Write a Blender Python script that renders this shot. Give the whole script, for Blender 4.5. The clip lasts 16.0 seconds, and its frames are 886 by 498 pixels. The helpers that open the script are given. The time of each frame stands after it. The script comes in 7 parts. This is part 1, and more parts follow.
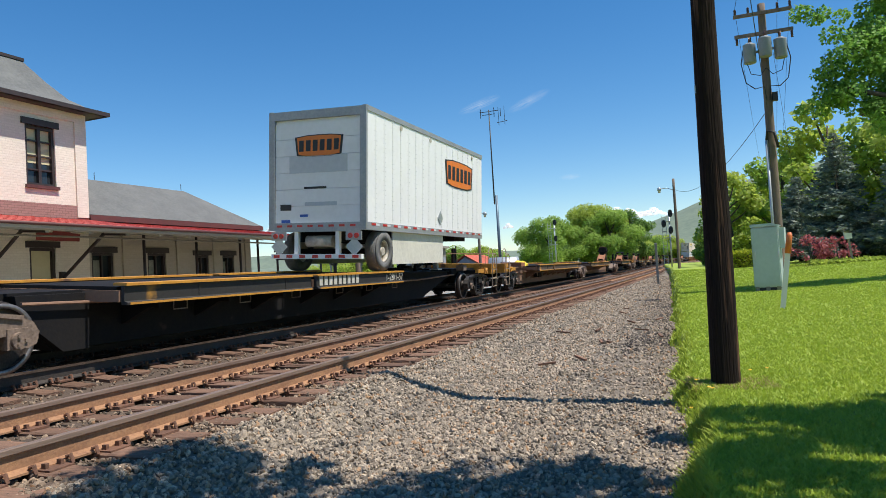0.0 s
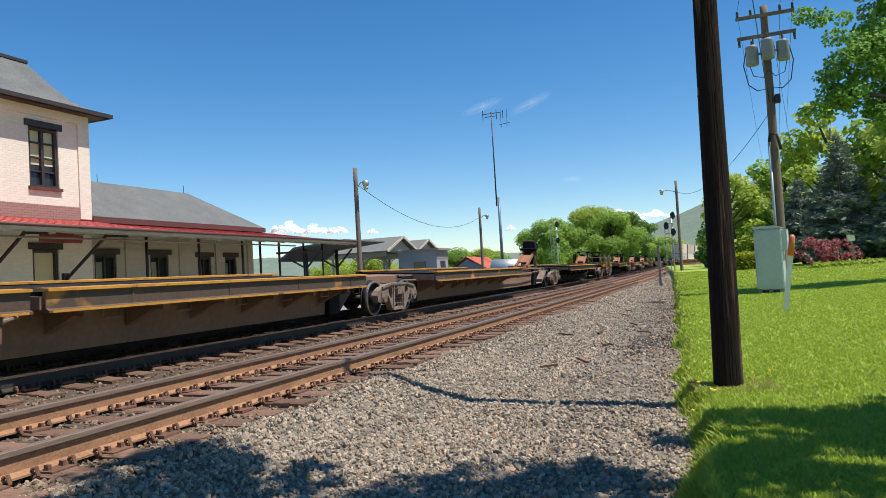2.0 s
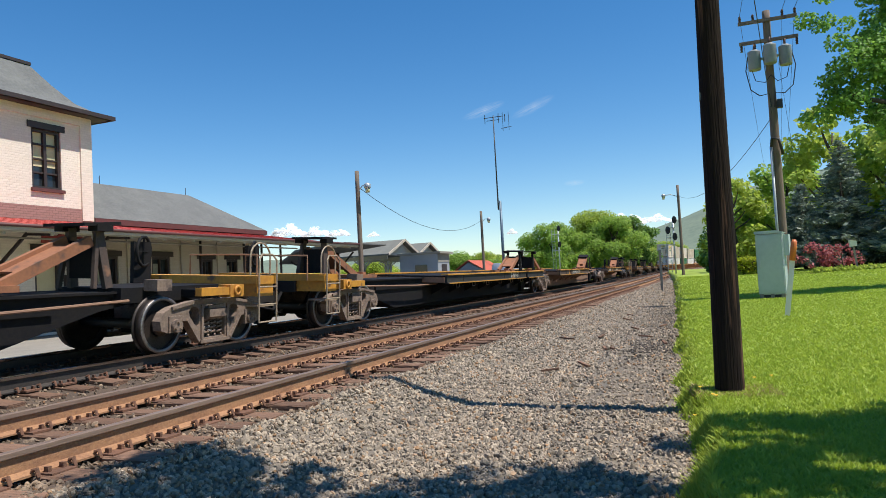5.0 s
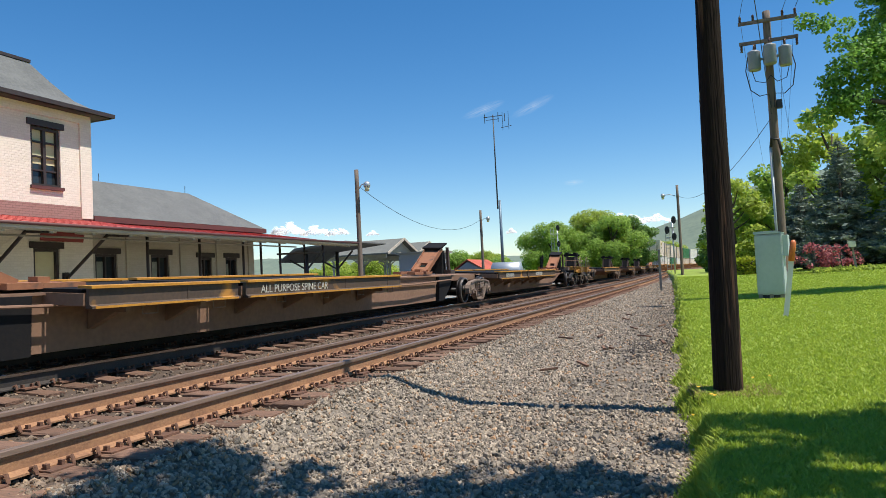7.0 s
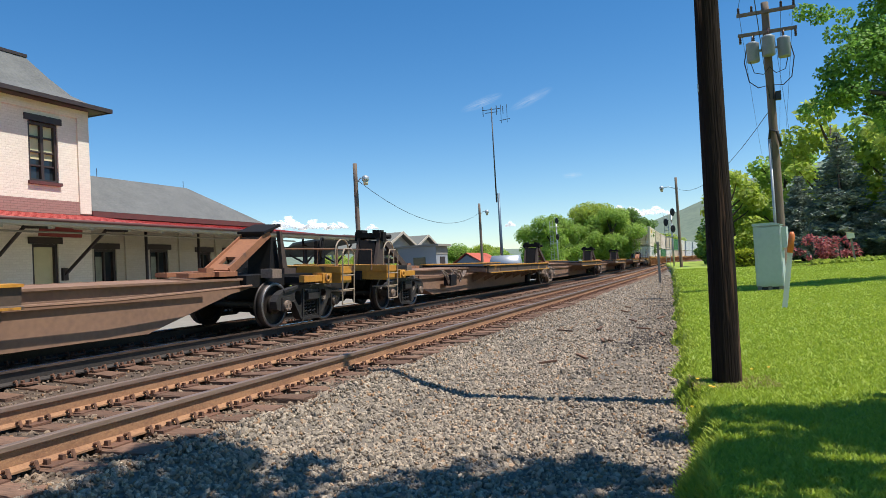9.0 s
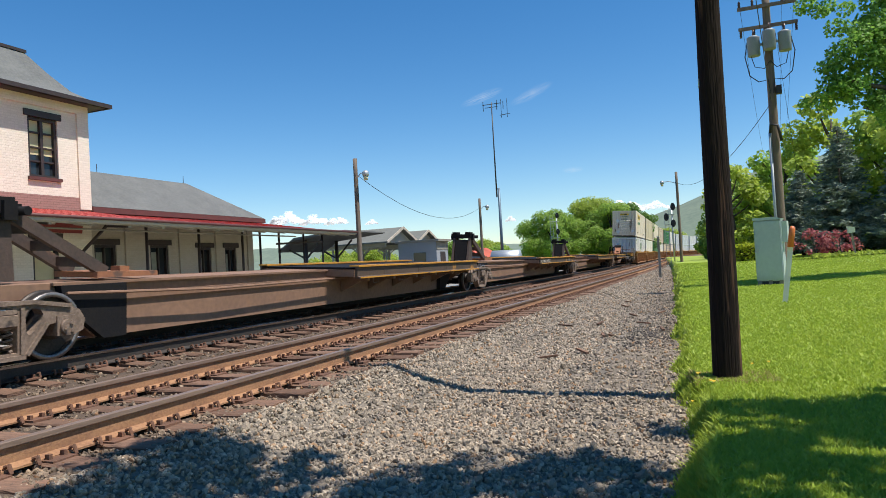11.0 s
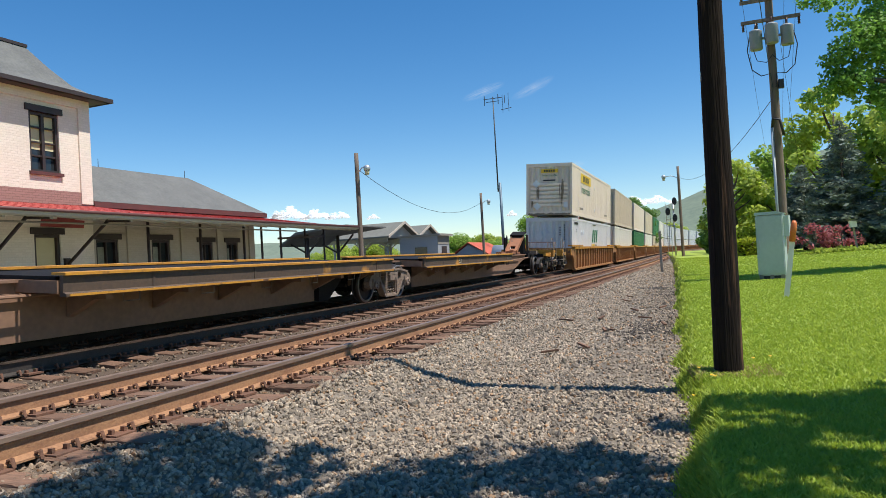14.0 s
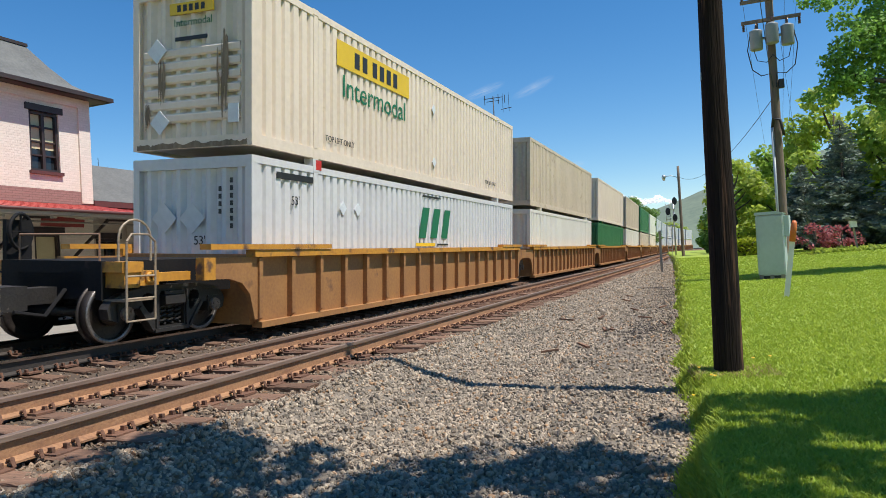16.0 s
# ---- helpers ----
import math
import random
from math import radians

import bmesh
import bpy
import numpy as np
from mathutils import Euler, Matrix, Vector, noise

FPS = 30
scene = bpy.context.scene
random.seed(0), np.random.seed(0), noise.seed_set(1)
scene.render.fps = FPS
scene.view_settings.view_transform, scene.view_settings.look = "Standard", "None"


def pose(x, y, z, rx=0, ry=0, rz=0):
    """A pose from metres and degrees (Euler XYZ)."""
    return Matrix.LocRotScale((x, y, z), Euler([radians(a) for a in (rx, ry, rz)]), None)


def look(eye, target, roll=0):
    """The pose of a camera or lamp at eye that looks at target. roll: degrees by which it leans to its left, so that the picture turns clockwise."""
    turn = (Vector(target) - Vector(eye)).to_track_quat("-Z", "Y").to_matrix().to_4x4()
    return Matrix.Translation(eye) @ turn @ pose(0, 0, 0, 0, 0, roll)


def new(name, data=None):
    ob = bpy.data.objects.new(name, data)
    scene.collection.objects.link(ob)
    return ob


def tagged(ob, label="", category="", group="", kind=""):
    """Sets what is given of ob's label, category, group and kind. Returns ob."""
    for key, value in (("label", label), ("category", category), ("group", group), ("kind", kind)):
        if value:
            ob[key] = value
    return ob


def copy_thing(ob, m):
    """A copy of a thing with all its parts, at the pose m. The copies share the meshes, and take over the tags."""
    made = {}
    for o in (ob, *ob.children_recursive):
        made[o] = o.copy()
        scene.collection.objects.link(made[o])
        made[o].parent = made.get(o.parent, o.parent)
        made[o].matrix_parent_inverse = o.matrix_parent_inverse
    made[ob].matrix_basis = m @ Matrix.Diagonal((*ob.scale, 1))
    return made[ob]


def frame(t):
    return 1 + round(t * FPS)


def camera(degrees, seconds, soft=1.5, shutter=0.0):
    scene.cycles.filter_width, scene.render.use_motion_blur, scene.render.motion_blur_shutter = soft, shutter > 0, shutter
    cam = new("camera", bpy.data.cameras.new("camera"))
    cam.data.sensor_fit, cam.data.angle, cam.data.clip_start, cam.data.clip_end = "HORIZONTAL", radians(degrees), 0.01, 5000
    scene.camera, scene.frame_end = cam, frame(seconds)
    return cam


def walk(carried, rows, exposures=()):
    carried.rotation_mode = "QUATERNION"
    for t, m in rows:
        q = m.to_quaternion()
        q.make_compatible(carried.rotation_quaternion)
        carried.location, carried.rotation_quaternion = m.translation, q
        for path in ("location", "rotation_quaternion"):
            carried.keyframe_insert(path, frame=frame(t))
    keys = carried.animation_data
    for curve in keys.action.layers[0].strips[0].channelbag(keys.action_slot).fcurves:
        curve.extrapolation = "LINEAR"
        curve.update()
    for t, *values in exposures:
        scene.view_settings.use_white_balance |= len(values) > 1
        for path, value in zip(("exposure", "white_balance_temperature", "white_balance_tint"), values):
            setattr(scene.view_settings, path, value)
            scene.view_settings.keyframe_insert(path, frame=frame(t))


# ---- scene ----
cam = camera(65.40, 16.0, soft=0.7, shutter=0.03)
EYE = Vector((0.0, 0.0, 0.998))


def aim(heading, tilt, lean):
    """Camera pose at the eye: degrees to the left of the track's line, upward, and lean."""
    h, k = radians(heading), radians(tilt)
    way = Vector((-math.sin(h) * math.cos(k), math.cos(h) * math.cos(k), math.sin(k)))
    return look(EYE, EYE + way * 20, lean)


walk(cam, [
    (0.0, aim(20.957, 1.977, -3.437)),
    (0.5, aim(20.966, 1.977, -3.438)),
    (1.0, aim(20.983, 2.050, -3.497)),
    (1.5, aim(21.079, 2.097, -3.339)),
    (2.0, aim(21.129, 2.148, -3.387)),
    (2.5, aim(21.154, 2.157, -3.356)),
    (3.0, aim(21.210, 2.229, -3.271)),
    (3.5, aim(21.216, 2.285, -3.268)),
    (4.0, aim(21.247, 2.344, -3.192)),
    (6.5, aim(21.158, 2.448, -2.980)),
    (7.0, aim(21.176, 2.352, -2.897)),
    (7.5, aim(21.175, 2.117, -2.968)),
    (8.0, aim(21.200, 1.999, -2.941)),
    (8.5, aim(21.172, 1.897, -3.128)),
    (9.0, aim(21.120, 1.806, -3.179)),
    (11.5, aim(21.180, 1.285, -3.308)),
    (12.0, aim(21.191, 1.147, -3.105)),
    (12.5, aim(21.200, 1.051, -3.026)),
    (13.0, aim(21.235, 0.949, -2.986)),
    (13.5, aim(21.307, 0.964, -3.156)),
    (14.0, aim(21.308, 0.953, -3.296)),
    (14.5, aim(21.307, 0.964, -3.156)),
    (15.0, aim(21.377, 0.941, -3.169)),
    (15.5, aim(21.336, 0.915, -3.111)),
    (16.0, aim(21.316, 0.924, -3.245)),
])

# ---- light ----
SUN_UP, SUN_TURN = 64.0, -2.0     # degrees above the horizon; the sun stands over +x
world = bpy.data.worlds.new("sky")
scene.world = world
world.use_nodes = True
wn = world.node_tree
sky = wn.nodes.new("ShaderNodeTexSky")
sky.sky_type, sky.sun_disc = "NISHITA", False
sky.sun_elevation, sky.sun_rotation = radians(SUN_UP), radians(90 - SUN_TURN)
sky.air_density, sky.dust_density, sky.ozone_density, sky.altitude = 1.0, 0.0, 3.0, 300
rich = wn.nodes.new("ShaderNodeHueSaturation")
rich.inputs["Saturation"].default_value = 1.32
wn.links.new(sky.outputs[0], rich.inputs["Color"])
wn.links.new(rich.outputs[0], wn.nodes["Background"].inputs[0])
wn.nodes["Background"].inputs[1].default_value = 0.109
sun = new("sun", bpy.data.lights.new("sun", "SUN"))
sun.data.energy, sun.data.angle, sun.data.color = 5.0, radians(0.53), (1.0, 0.95, 0.87)
sun.matrix_basis = look((40 * math.cos(radians(SUN_UP)) * math.cos(radians(SUN_TURN)), 40 * math.cos(radians(SUN_UP)) * math.sin(radians(SUN_TURN)), 40 * math.sin(radians(SUN_UP))), (0, 0, 0))
scene.view_settings.exposure = 0.38

# ---- materials ----
def material(name, base, other=None, rough=0.7, metal=0.0, scale=4.0, fine=40.0, bump=0.2, mix=0.5, wear=None, wear_at=0.62, wear_scale=2.0, stretch=(1, 1, 1), vary=0.0):
    """A surface of two tones in broad and fine patches, with relief and, where given, worn or stained patches."""
    m = bpy.data.materials.new(name)
    m.use_nodes = True
    n, l = m.node_tree.nodes, m.node_tree.links
    b = n["Principled BSDF"]
    b.inputs["Roughness"].default_value, b.inputs["Metallic"].default_value = rough, metal
    other = other or tuple(c * 0.7 for c in base)
    co = n.new("ShaderNodeTexCoord")
    mp = n.new("ShaderNodeMapping")
    mp.inputs["Scale"].default_value = stretch
    l.new(co.outputs["Object"], mp.inputs[0])

    def tex(sc, detail):
        x = n.new("ShaderNodeTexNoise")
        x.inputs["Scale"].default_value, x.inputs["Detail"].default_value = sc, detail
        l.new(mp.outputs[0], x.inputs["Vector"])
        return x.outputs["Fac"]

    def blend(fac, a, c):
        x = n.new("ShaderNodeMix")
        x.data_type = "RGBA"
        l.new(fac, x.inputs["Factor"])
        for s, v in ((6, a), (7, c)):
            if isinstance(v, tuple):
                x.inputs[s].default_value = (*v, 1)
            else:
                l.new(v, x.inputs[s])
        return x.outputs[2]

    def ramp(v, lo, hi):
        x = n.new("ShaderNodeMapRange")
        x.inputs["From Min"].default_value, x.inputs["From Max"].default_value = lo, hi
        l.new(v, x.inputs["Value"])
        return x.outputs[0]

    broad, small = tex(scale, 4), tex(fine, 3)
    add = n.new("ShaderNodeMath")
    add.operation = "MULTIPLY_ADD"
    add.inputs[1].default_value = 0.5
    l.new(broad, add.inputs[0])
    half = n.new("ShaderNodeMath")
    half.operation = "MULTIPLY"
    half.inputs[1].default_value = 0.5
    l.new(small, half.inputs[0])
    l.new(half.outputs[0], add.inputs[2])
    c = blend(ramp(add.outputs[0], 0.5 - 0.2 * (1 - mix) - 0.02, 0.5 + 0.2 * (1 - mix) + 0.05), base, other)
    if wear:
        c = blend(ramp(tex(wear_scale, 6), wear_at, wear_at + 0.08), c, wear)
    if vary:
        info = n.new("ShaderNodeObjectInfo")
        hv = n.new("ShaderNodeHueSaturation")
        l.new(c, hv.inputs["Color"])
        mr = n.new("ShaderNodeMapRange")
        mr.inputs["To Min"].default_value, mr.inputs["To Max"].default_value = 1 - vary, 1 + vary
        l.new(info.outputs["Random"], mr.inputs["Value"])
        l.new(mr.outputs[0], hv.inputs["Value"])
        c = hv.outputs[0]
    l.new(c, b.inputs["Base Color"])
    if bump:
        bp = n.new("ShaderNodeBump")
        bp.inputs["Strength"].default_value, bp.inputs["Distance"].default_value = bump, 0.02
        l.new(small, bp.inputs["Height"])
        l.new(bp.outputs[0], b.inputs["Normal"])
    return m


M = {}
M["gravel"] = material("gravel", (0.225, 0.19, 0.153), (0.13, 0.11, 0.09), 0.95, scale=1.2, fine=26, bump=1.0, mix=0.2)
M["stone"] = material("ballast_stone", (0.42, 0.40, 0.37), (0.26, 0.245, 0.22), 0.9, scale=3, fine=14, bump=0.5)
M["grass"] = material("grass", (0.31, 0.37, 0.045), (0.2, 0.29, 0.032), 0.9, scale=0.7, fine=30, bump=0.8, mix=0.2)
M["blade"] = material("grass_blade", (0.17, 0.29, 0.03), (0.1, 0.2, 0.018), 0.7, scale=1.5, fine=6, bump=0)
M["rail"] = material("rusty_rail", (0.34, 0.18, 0.09), (0.22, 0.11, 0.06), 0.85, scale=3, fine=40, bump=0.3)
M["polished"] = material("polished_rail_head", (0.5, 0.5, 0.5), (0.3, 0.29, 0.28), 0.12, 1.0, scale=3, fine=60, bump=0.03, stretch=(1, 0.1, 1))
M["railhead"] = material("worn_rail_head", (0.27, 0.19, 0.145), (0.18, 0.12, 0.09), 0.42, 0.3, scale=3, fine=60, bump=0.1, stretch=(1, 0.1, 1))
M["greasy"] = material("greasy_dark_rail", (0.028, 0.023, 0.02), (0.05, 0.038, 0.03), 0.7, scale=3, fine=40, bump=0.3)
M["dirt"] = material("trodden_brown_dirt", (0.2, 0.16, 0.12), (0.12, 0.098, 0.076), 0.95, scale=1.6, fine=45, bump=0.9, mix=0.2)
# near-black stone: the shade beneath the train is put into this colour
M["undertrain"] = material("ballast_with_train_shade", (0.035, 0.028, 0.024), (0.018, 0.015, 0.013), 0.9, scale=1.5, fine=30, bump=1.0, mix=0.3)
M["tie"] = material("timber_tie", (0.21, 0.12, 0.08), (0.12, 0.075, 0.055), 0.95, scale=4, fine=50, bump=0.8, stretch=(0.2, 1, 1), wear=(0.25, 0.11, 0.05), vary=0.25)
M["plate"] = material("rusty_plate", (0.17, 0.08, 0.047), (0.1, 0.052, 0.034), 0.9, bump=0.4)
M["brick"] = material("cream_painted_brick", (0.83, 0.755, 0.64), (0.76, 0.69, 0.58), 0.8, scale=0.8, fine=25, bump=0.3)
M["tan"] = material("tan_painted_wall", (0.52, 0.46, 0.36), (0.46, 0.41, 0.32), 0.8, scale=0.8, fine=25, bump=0.3)
M["shingle"] = material("grey_shingle", (0.152, 0.153, 0.146), (0.1, 0.102, 0.1), 0.95, scale=1.5, fine=12, bump=0.8, mix=0.3)
M["red"] = material("red_roof_paint", (0.5, 0.08, 0.06), (0.38, 0.06, 0.048), 0.55, scale=1.5, fine=20, bump=0.1)
M["maroon"] = material("maroon_trim", (0.12, 0.04, 0.035), (0.085, 0.03, 0.027), 0.6, bump=0.1)
M["pink"] = material("faded_red_band", (0.36, 0.2, 0.17), (0.28, 0.15, 0.13), 0.85, bump=0.3)
M["darktrim"] = material("dark_brown_trim", (0.045, 0.03, 0.027), (0.03, 0.02, 0.018), 0.55, bump=0.1)
M["white"] = material("white_trailer_skin", (0.82, 0.81, 0.80), (0.76, 0.75, 0.735), 0.45, scale=0.9, fine=8, bump=0.05)
M["bark"] = material("creosoted_pole_wood", (0.028, 0.018, 0.014), (0.011, 0.008, 0.007), 0.9, scale=8, fine=60, bump=1.0, stretch=(1, 1, 0.05), wear=(0.15, 0.08, 0.05), wear_at=0.6, wear_scale=9)
M["black"] = material("grimy_black_steel", (0.009, 0.009, 0.011), (0.016, 0.014, 0.013), 0.8, scale=2, fine=20, bump=0.15, wear=(0.06, 0.04, 0.032), wear_at=0.68)
M["brown"] = material("rusty_brown_steel", (0.27, 0.158, 0.103), (0.205, 0.122, 0.083), 0.75, scale=1.0, fine=12, bump=0.12, wear=(0.25, 0.14, 0.08), wear_at=0.66, wear_scale=1.2)
M["yellow"] = material("weathered_yellow_paint", (0.58, 0.27, 0.03), (0.42, 0.18, 0.03), 0.6, scale=2, fine=15, bump=0.1, wear=(0.13, 0.065, 0.035), wear_at=0.6, wear_scale=3)
M["truck"] = material("dusty_cast_steel", (0.25, 0.18, 0.135), (0.13, 0.092, 0.07), 0.9, scale=5, fine=30, bump=0.3, wear=(0.06, 0.045, 0.04), wear_at=0.62, wear_scale=4)
# dark cast steel, blackened further for the shade under the end decks
M["truckdark"] = material("shaded_dark_cast_steel", (0.018, 0.016, 0.015), (0.032, 0.027, 0.024), 0.6, scale=5, fine=30, bump=0.3, wear=(0.3, 0.24, 0.19), wear_at=0.66, wear_scale=5)
M["treadface"] = material("rubbed_wheel_rim", (0.3, 0.28, 0.27), (0.16, 0.14, 0.13), 0.4, 0.7, scale=6, fine=30, bump=0.1)
M["handrail"] = material("worn_hand_rail", (0.36, 0.29, 0.21), (0.24, 0.17, 0.11), 0.6, scale=5, fine=30, bump=0.1)
M["hitchbrown"] = material("dark_brown_hitch_steel", (0.085, 0.055, 0.043), (0.05, 0.036, 0.03), 0.75, scale=3, fine=25, bump=0.2, wear=(0.22, 0.11, 0.06), wear_at=0.64)
M["strut"] = material("weathered_orange_rust_strut", (0.31, 0.13, 0.062), (0.23, 0.095, 0.05), 0.8, scale=3, fine=20, bump=0.15, wear=(0.12, 0.07, 0.05), wear_at=0.6, wear_scale=3)
M["wheel"] = material("steel_wheel", (0.06, 0.048, 0.042), (0.025, 0.021, 0.02), 0.5, 0.5, bump=0.2)
M["rust"] = material("rust_red_steel", (0.34, 0.13, 0.06), (0.22, 0.085, 0.045), 0.8, scale=2, fine=20, bump=0.15, wear=(0.1, 0.055, 0.04), wear_at=0.6)
M["orange"] = material("weathered_orange_brown_paint", (0.37, 0.18, 0.06), (0.27, 0.125, 0.048), 0.65, scale=1.2, fine=18, bump=0.12, wear=(0.16, 0.075, 0.04), wear_at=0.62)

M["blue"] = material("blue_sticker", (0.03, 0.1, 0.4), (0.03, 0.08, 0.33), 0.5, bump=0)
M["grey2"] = material("pale_grey_streak", (0.5, 0.53, 0.56), (0.45, 0.47, 0.5), 0.5, bump=0)
M["silver"] = material("pale_galvanised_metal", (0.5, 0.52, 0.53), (0.42, 0.44, 0.45), 0.45, 0.6, scale=2, fine=20, bump=0.1)
M["trackbed"] = material("rust_stained_ballast", (0.13, 0.092, 0.068), (0.065, 0.05, 0.04), 0.95, scale=1.5, fine=30, bump=1.0, mix=0.3)
M["blackface"] = material("black_channel_with_yellow_remnants", (0.02, 0.019, 0.018), (0.03, 0.026, 0.022), 0.7, scale=2, fine=18, bump=0.1, wear=(0.5, 0.24, 0.03), wear_at=0.63, wear_scale=0.9)
M["yellowface"] = material("rubbed_yellow_channel", (0.1, 0.064, 0.042), (0.06, 0.042, 0.032), 0.7, scale=2, fine=18, bump=0.1, wear=(0.42, 0.2, 0.04), wear_at=0.6, wear_scale=1.4)
M["cangrey"] = material("grey_transformer_paint", (0.27, 0.29, 0.31), (0.22, 0.24, 0.26), 0.5, bump=0.05)

for k, v in (("bark", 0.12), ("black", 0.2), ("brown", 0.25), ("tie", 0.2), ("gravel", 0.2), ("trackbed", 0.2)):
    M[k].node_tree.nodes["Principled BSDF"].inputs["Specular IOR Level"].default_value = v
# ---- building blocks ----
Z = Vector((0, 0, 1))


def bm_new():
    return bmesh.new()


def box(bm, x0, x1, y0, y1, z0, z1, slot=0):
    v = [bm.verts.new((x, y, z)) for z in (z0, z1) for x, y in ((x0, y0), (x1, y0), (x1, y1), (x0, y1))]
    for q in ((3, 2, 1, 0), (4, 5, 6, 7), (0, 1, 5, 4), (1, 2, 6, 5), (2, 3, 7, 6), (3, 0, 4, 7)):
        bm.faces.new([v[i] for i in q]).material_index = slot
    return bm


def beam(bm, a, b, w, h, up=Z):
    """A bar of section w x h from a to b."""
    a, b = Vector(a), Vector(b)
    d = (b - a).normalized()
    s = d.cross(up)
    s = s.normalized() if s.length > 1e-4 else Vector((1, 0, 0))
    u = s.cross(d)
    v = [bm.verts.new(p + s * x * w / 2 + u * z * h / 2) for p in (a, b) for x, z in ((-1, -1), (1, -1), (1, 1), (-1, 1))]
    for q in ((0, 1, 2, 3), (7, 6, 5, 4), (4, 5, 1, 0), (5, 6, 2, 1), (6, 7, 3, 2), (7, 4, 0, 3)):
        bm.faces.new([v[i] for i in q])
    return bm


def prism(bm, pts, axis, lo, hi):
    """A flat outline pulled out along an axis (0 x, 1 y, 2 z); pts are the other two coordinates in order."""
    def at(p, h):
        c = list(p)
        c.insert(axis, h)
        return bm.verts.new(c)
    a, b = [at(p, lo) for p in pts], [at(p, hi) for p in pts]
    bm.faces.new(a[::-1]), bm.faces.new(b)
    for i in range(len(pts)):
        j = (i + 1) % len(pts)
        bm.faces.new((a[i], a[j], b[j], b[i]))
    return bm


def tube(bm, pts, r, n=8, ends=True):
    """A round bar along points; r is one radius or one for each point."""
    pts = [Vector(p) for p in pts]
    rr = r if isinstance(r, (list, tuple)) else [r] * len(pts)
    rings, ref = [], None
    for i, p in enumerate(pts):
        d = (pts[min(i + 1, len(pts) - 1)] - pts[max(i - 1, 0)]).normalized()
        if ref is None:
            ref = d.orthogonal().normalized()
        s = (ref - d * ref.dot(d)).normalized()
        ref, u = s, d.cross(s)
        rings.append([bm.verts.new(p + (s * math.cos(k * math.tau / n) + u * math.sin(k * math.tau / n)) * rr[i]) for k in range(n)])
    for a, b in zip(rings, rings[1:]):
        for k in range(n):
            bm.faces.new((a[k], a[(k + 1) % n], b[(k + 1) % n], b[k])).smooth = n > 6
    if ends:
        bm.faces.new(rings[0][::-1]), bm.faces.new(rings[-1])
    return bm


def disc(bm, c, r0, r1, x0, x1, n=20):
    """A ring (or a full disc where r0 is 0) round an axis along x."""
    c = Vector(c)
    def ring(r, x):
        return [bm.verts.new(c + Vector((x, r * math.cos(k * math.tau / n), r * math.sin(k * math.tau / n)))) for k in range(n)]
    loops = [ring(r1, x0), ring(r1, x1)]
    if r0 > 0:
        loops += [ring(r0, x1), ring(r0, x0)]
        loops.append(loops[0])
    else:
        bm.faces.new(loops[0]), bm.faces.new(loops[1][::-1])
    for a, b in zip(loops, loops[1:]):
        for k in range(n):
            bm.faces.new((a[k], b[k], b[(k + 1) % n], a[(k + 1) % n])).smooth = True
    return bm


def finish(bm, name, mats):
    bmesh.ops.recalc_face_normals(bm, faces=bm.faces)
    me = bpy.data.meshes.new(name)
    bm.to_mesh(me)
    bm.free()
    for m in (mats if isinstance(mats, (list, tuple)) else [mats]):
        me.materials.append(m)
    return me


def part(name, bm, mat, parent=None, label="", at=None):
    """One mesh object under a thing or a part."""
    ob = new(name, bm if isinstance(bm, bpy.types.Mesh) else finish(bm, name, mat))
    if parent:
        ob.parent = parent
    if at is not None:
        ob.matrix_basis = at if isinstance(at, Matrix) else Matrix.Translation(at)
    return tagged(ob, label)


def thing(name, label, category, group="", at=None, kind=""):
    ob = new(name)
    if at is not None:
        ob.matrix_basis = at if isinstance(at, Matrix) else Matrix.Translation(at)
    return tagged(ob, label, category, group, kind)


# ---- the track's line ----
LINE_S = np.array([-80, 0, 40, 58, 77, 97, 117, 137, 157, 177, 200, 225, 250, 275, 300, 330, 370, 420, 470.0])
LINE_X = np.array([0, 0, 0, -0.15, -0.6, -1.1, -1.55, -1.95, -2.2, -2.0, -1.2, 0.4, 2.8, 6.0, 10.2, 16.5, 27, 43, 62.0])


def bend(s):
    """Sideways drift of the tracks at s metres along them."""
    d = np.diff(LINE_X) / np.diff(LINE_S)
    m = np.concatenate([[d[0]], (d[1:] + d[:-1]) / 2, [d[-1]]])
    i = int(np.clip(np.searchsorted(LINE_S, s) - 1, 0, len(LINE_S) - 2))
    h = LINE_S[i + 1] - LINE_S[i]
    t = (s - LINE_S[i]) / h
    return float((2 * t**3 - 3 * t**2 + 1) * LINE_X[i] + (t**3 - 2 * t**2 + t) * h * m[i] + (3 * t**2 - 2 * t**3) * LINE_X[i + 1] + (t**3 - t**2) * h * m[i + 1])


TRACK_X, NEAR_X = -8.58, -5.2      # centre lines of the train's track and of the empty one
CANT = 3.6

# ---- ground, lawn and tracks ----
def lawn_edge(y):
    """x of the line where gravel meets the lawn."""
    return -0.05 - 0.048 * max(y, 0) + bend(y) * 0.8 + 0.06 * math.sin(y * 1.3) + 0.04 * math.sin(y * 3.7 + 1) + 0.09 * noise.noise((y * 1.1, 0, 5))


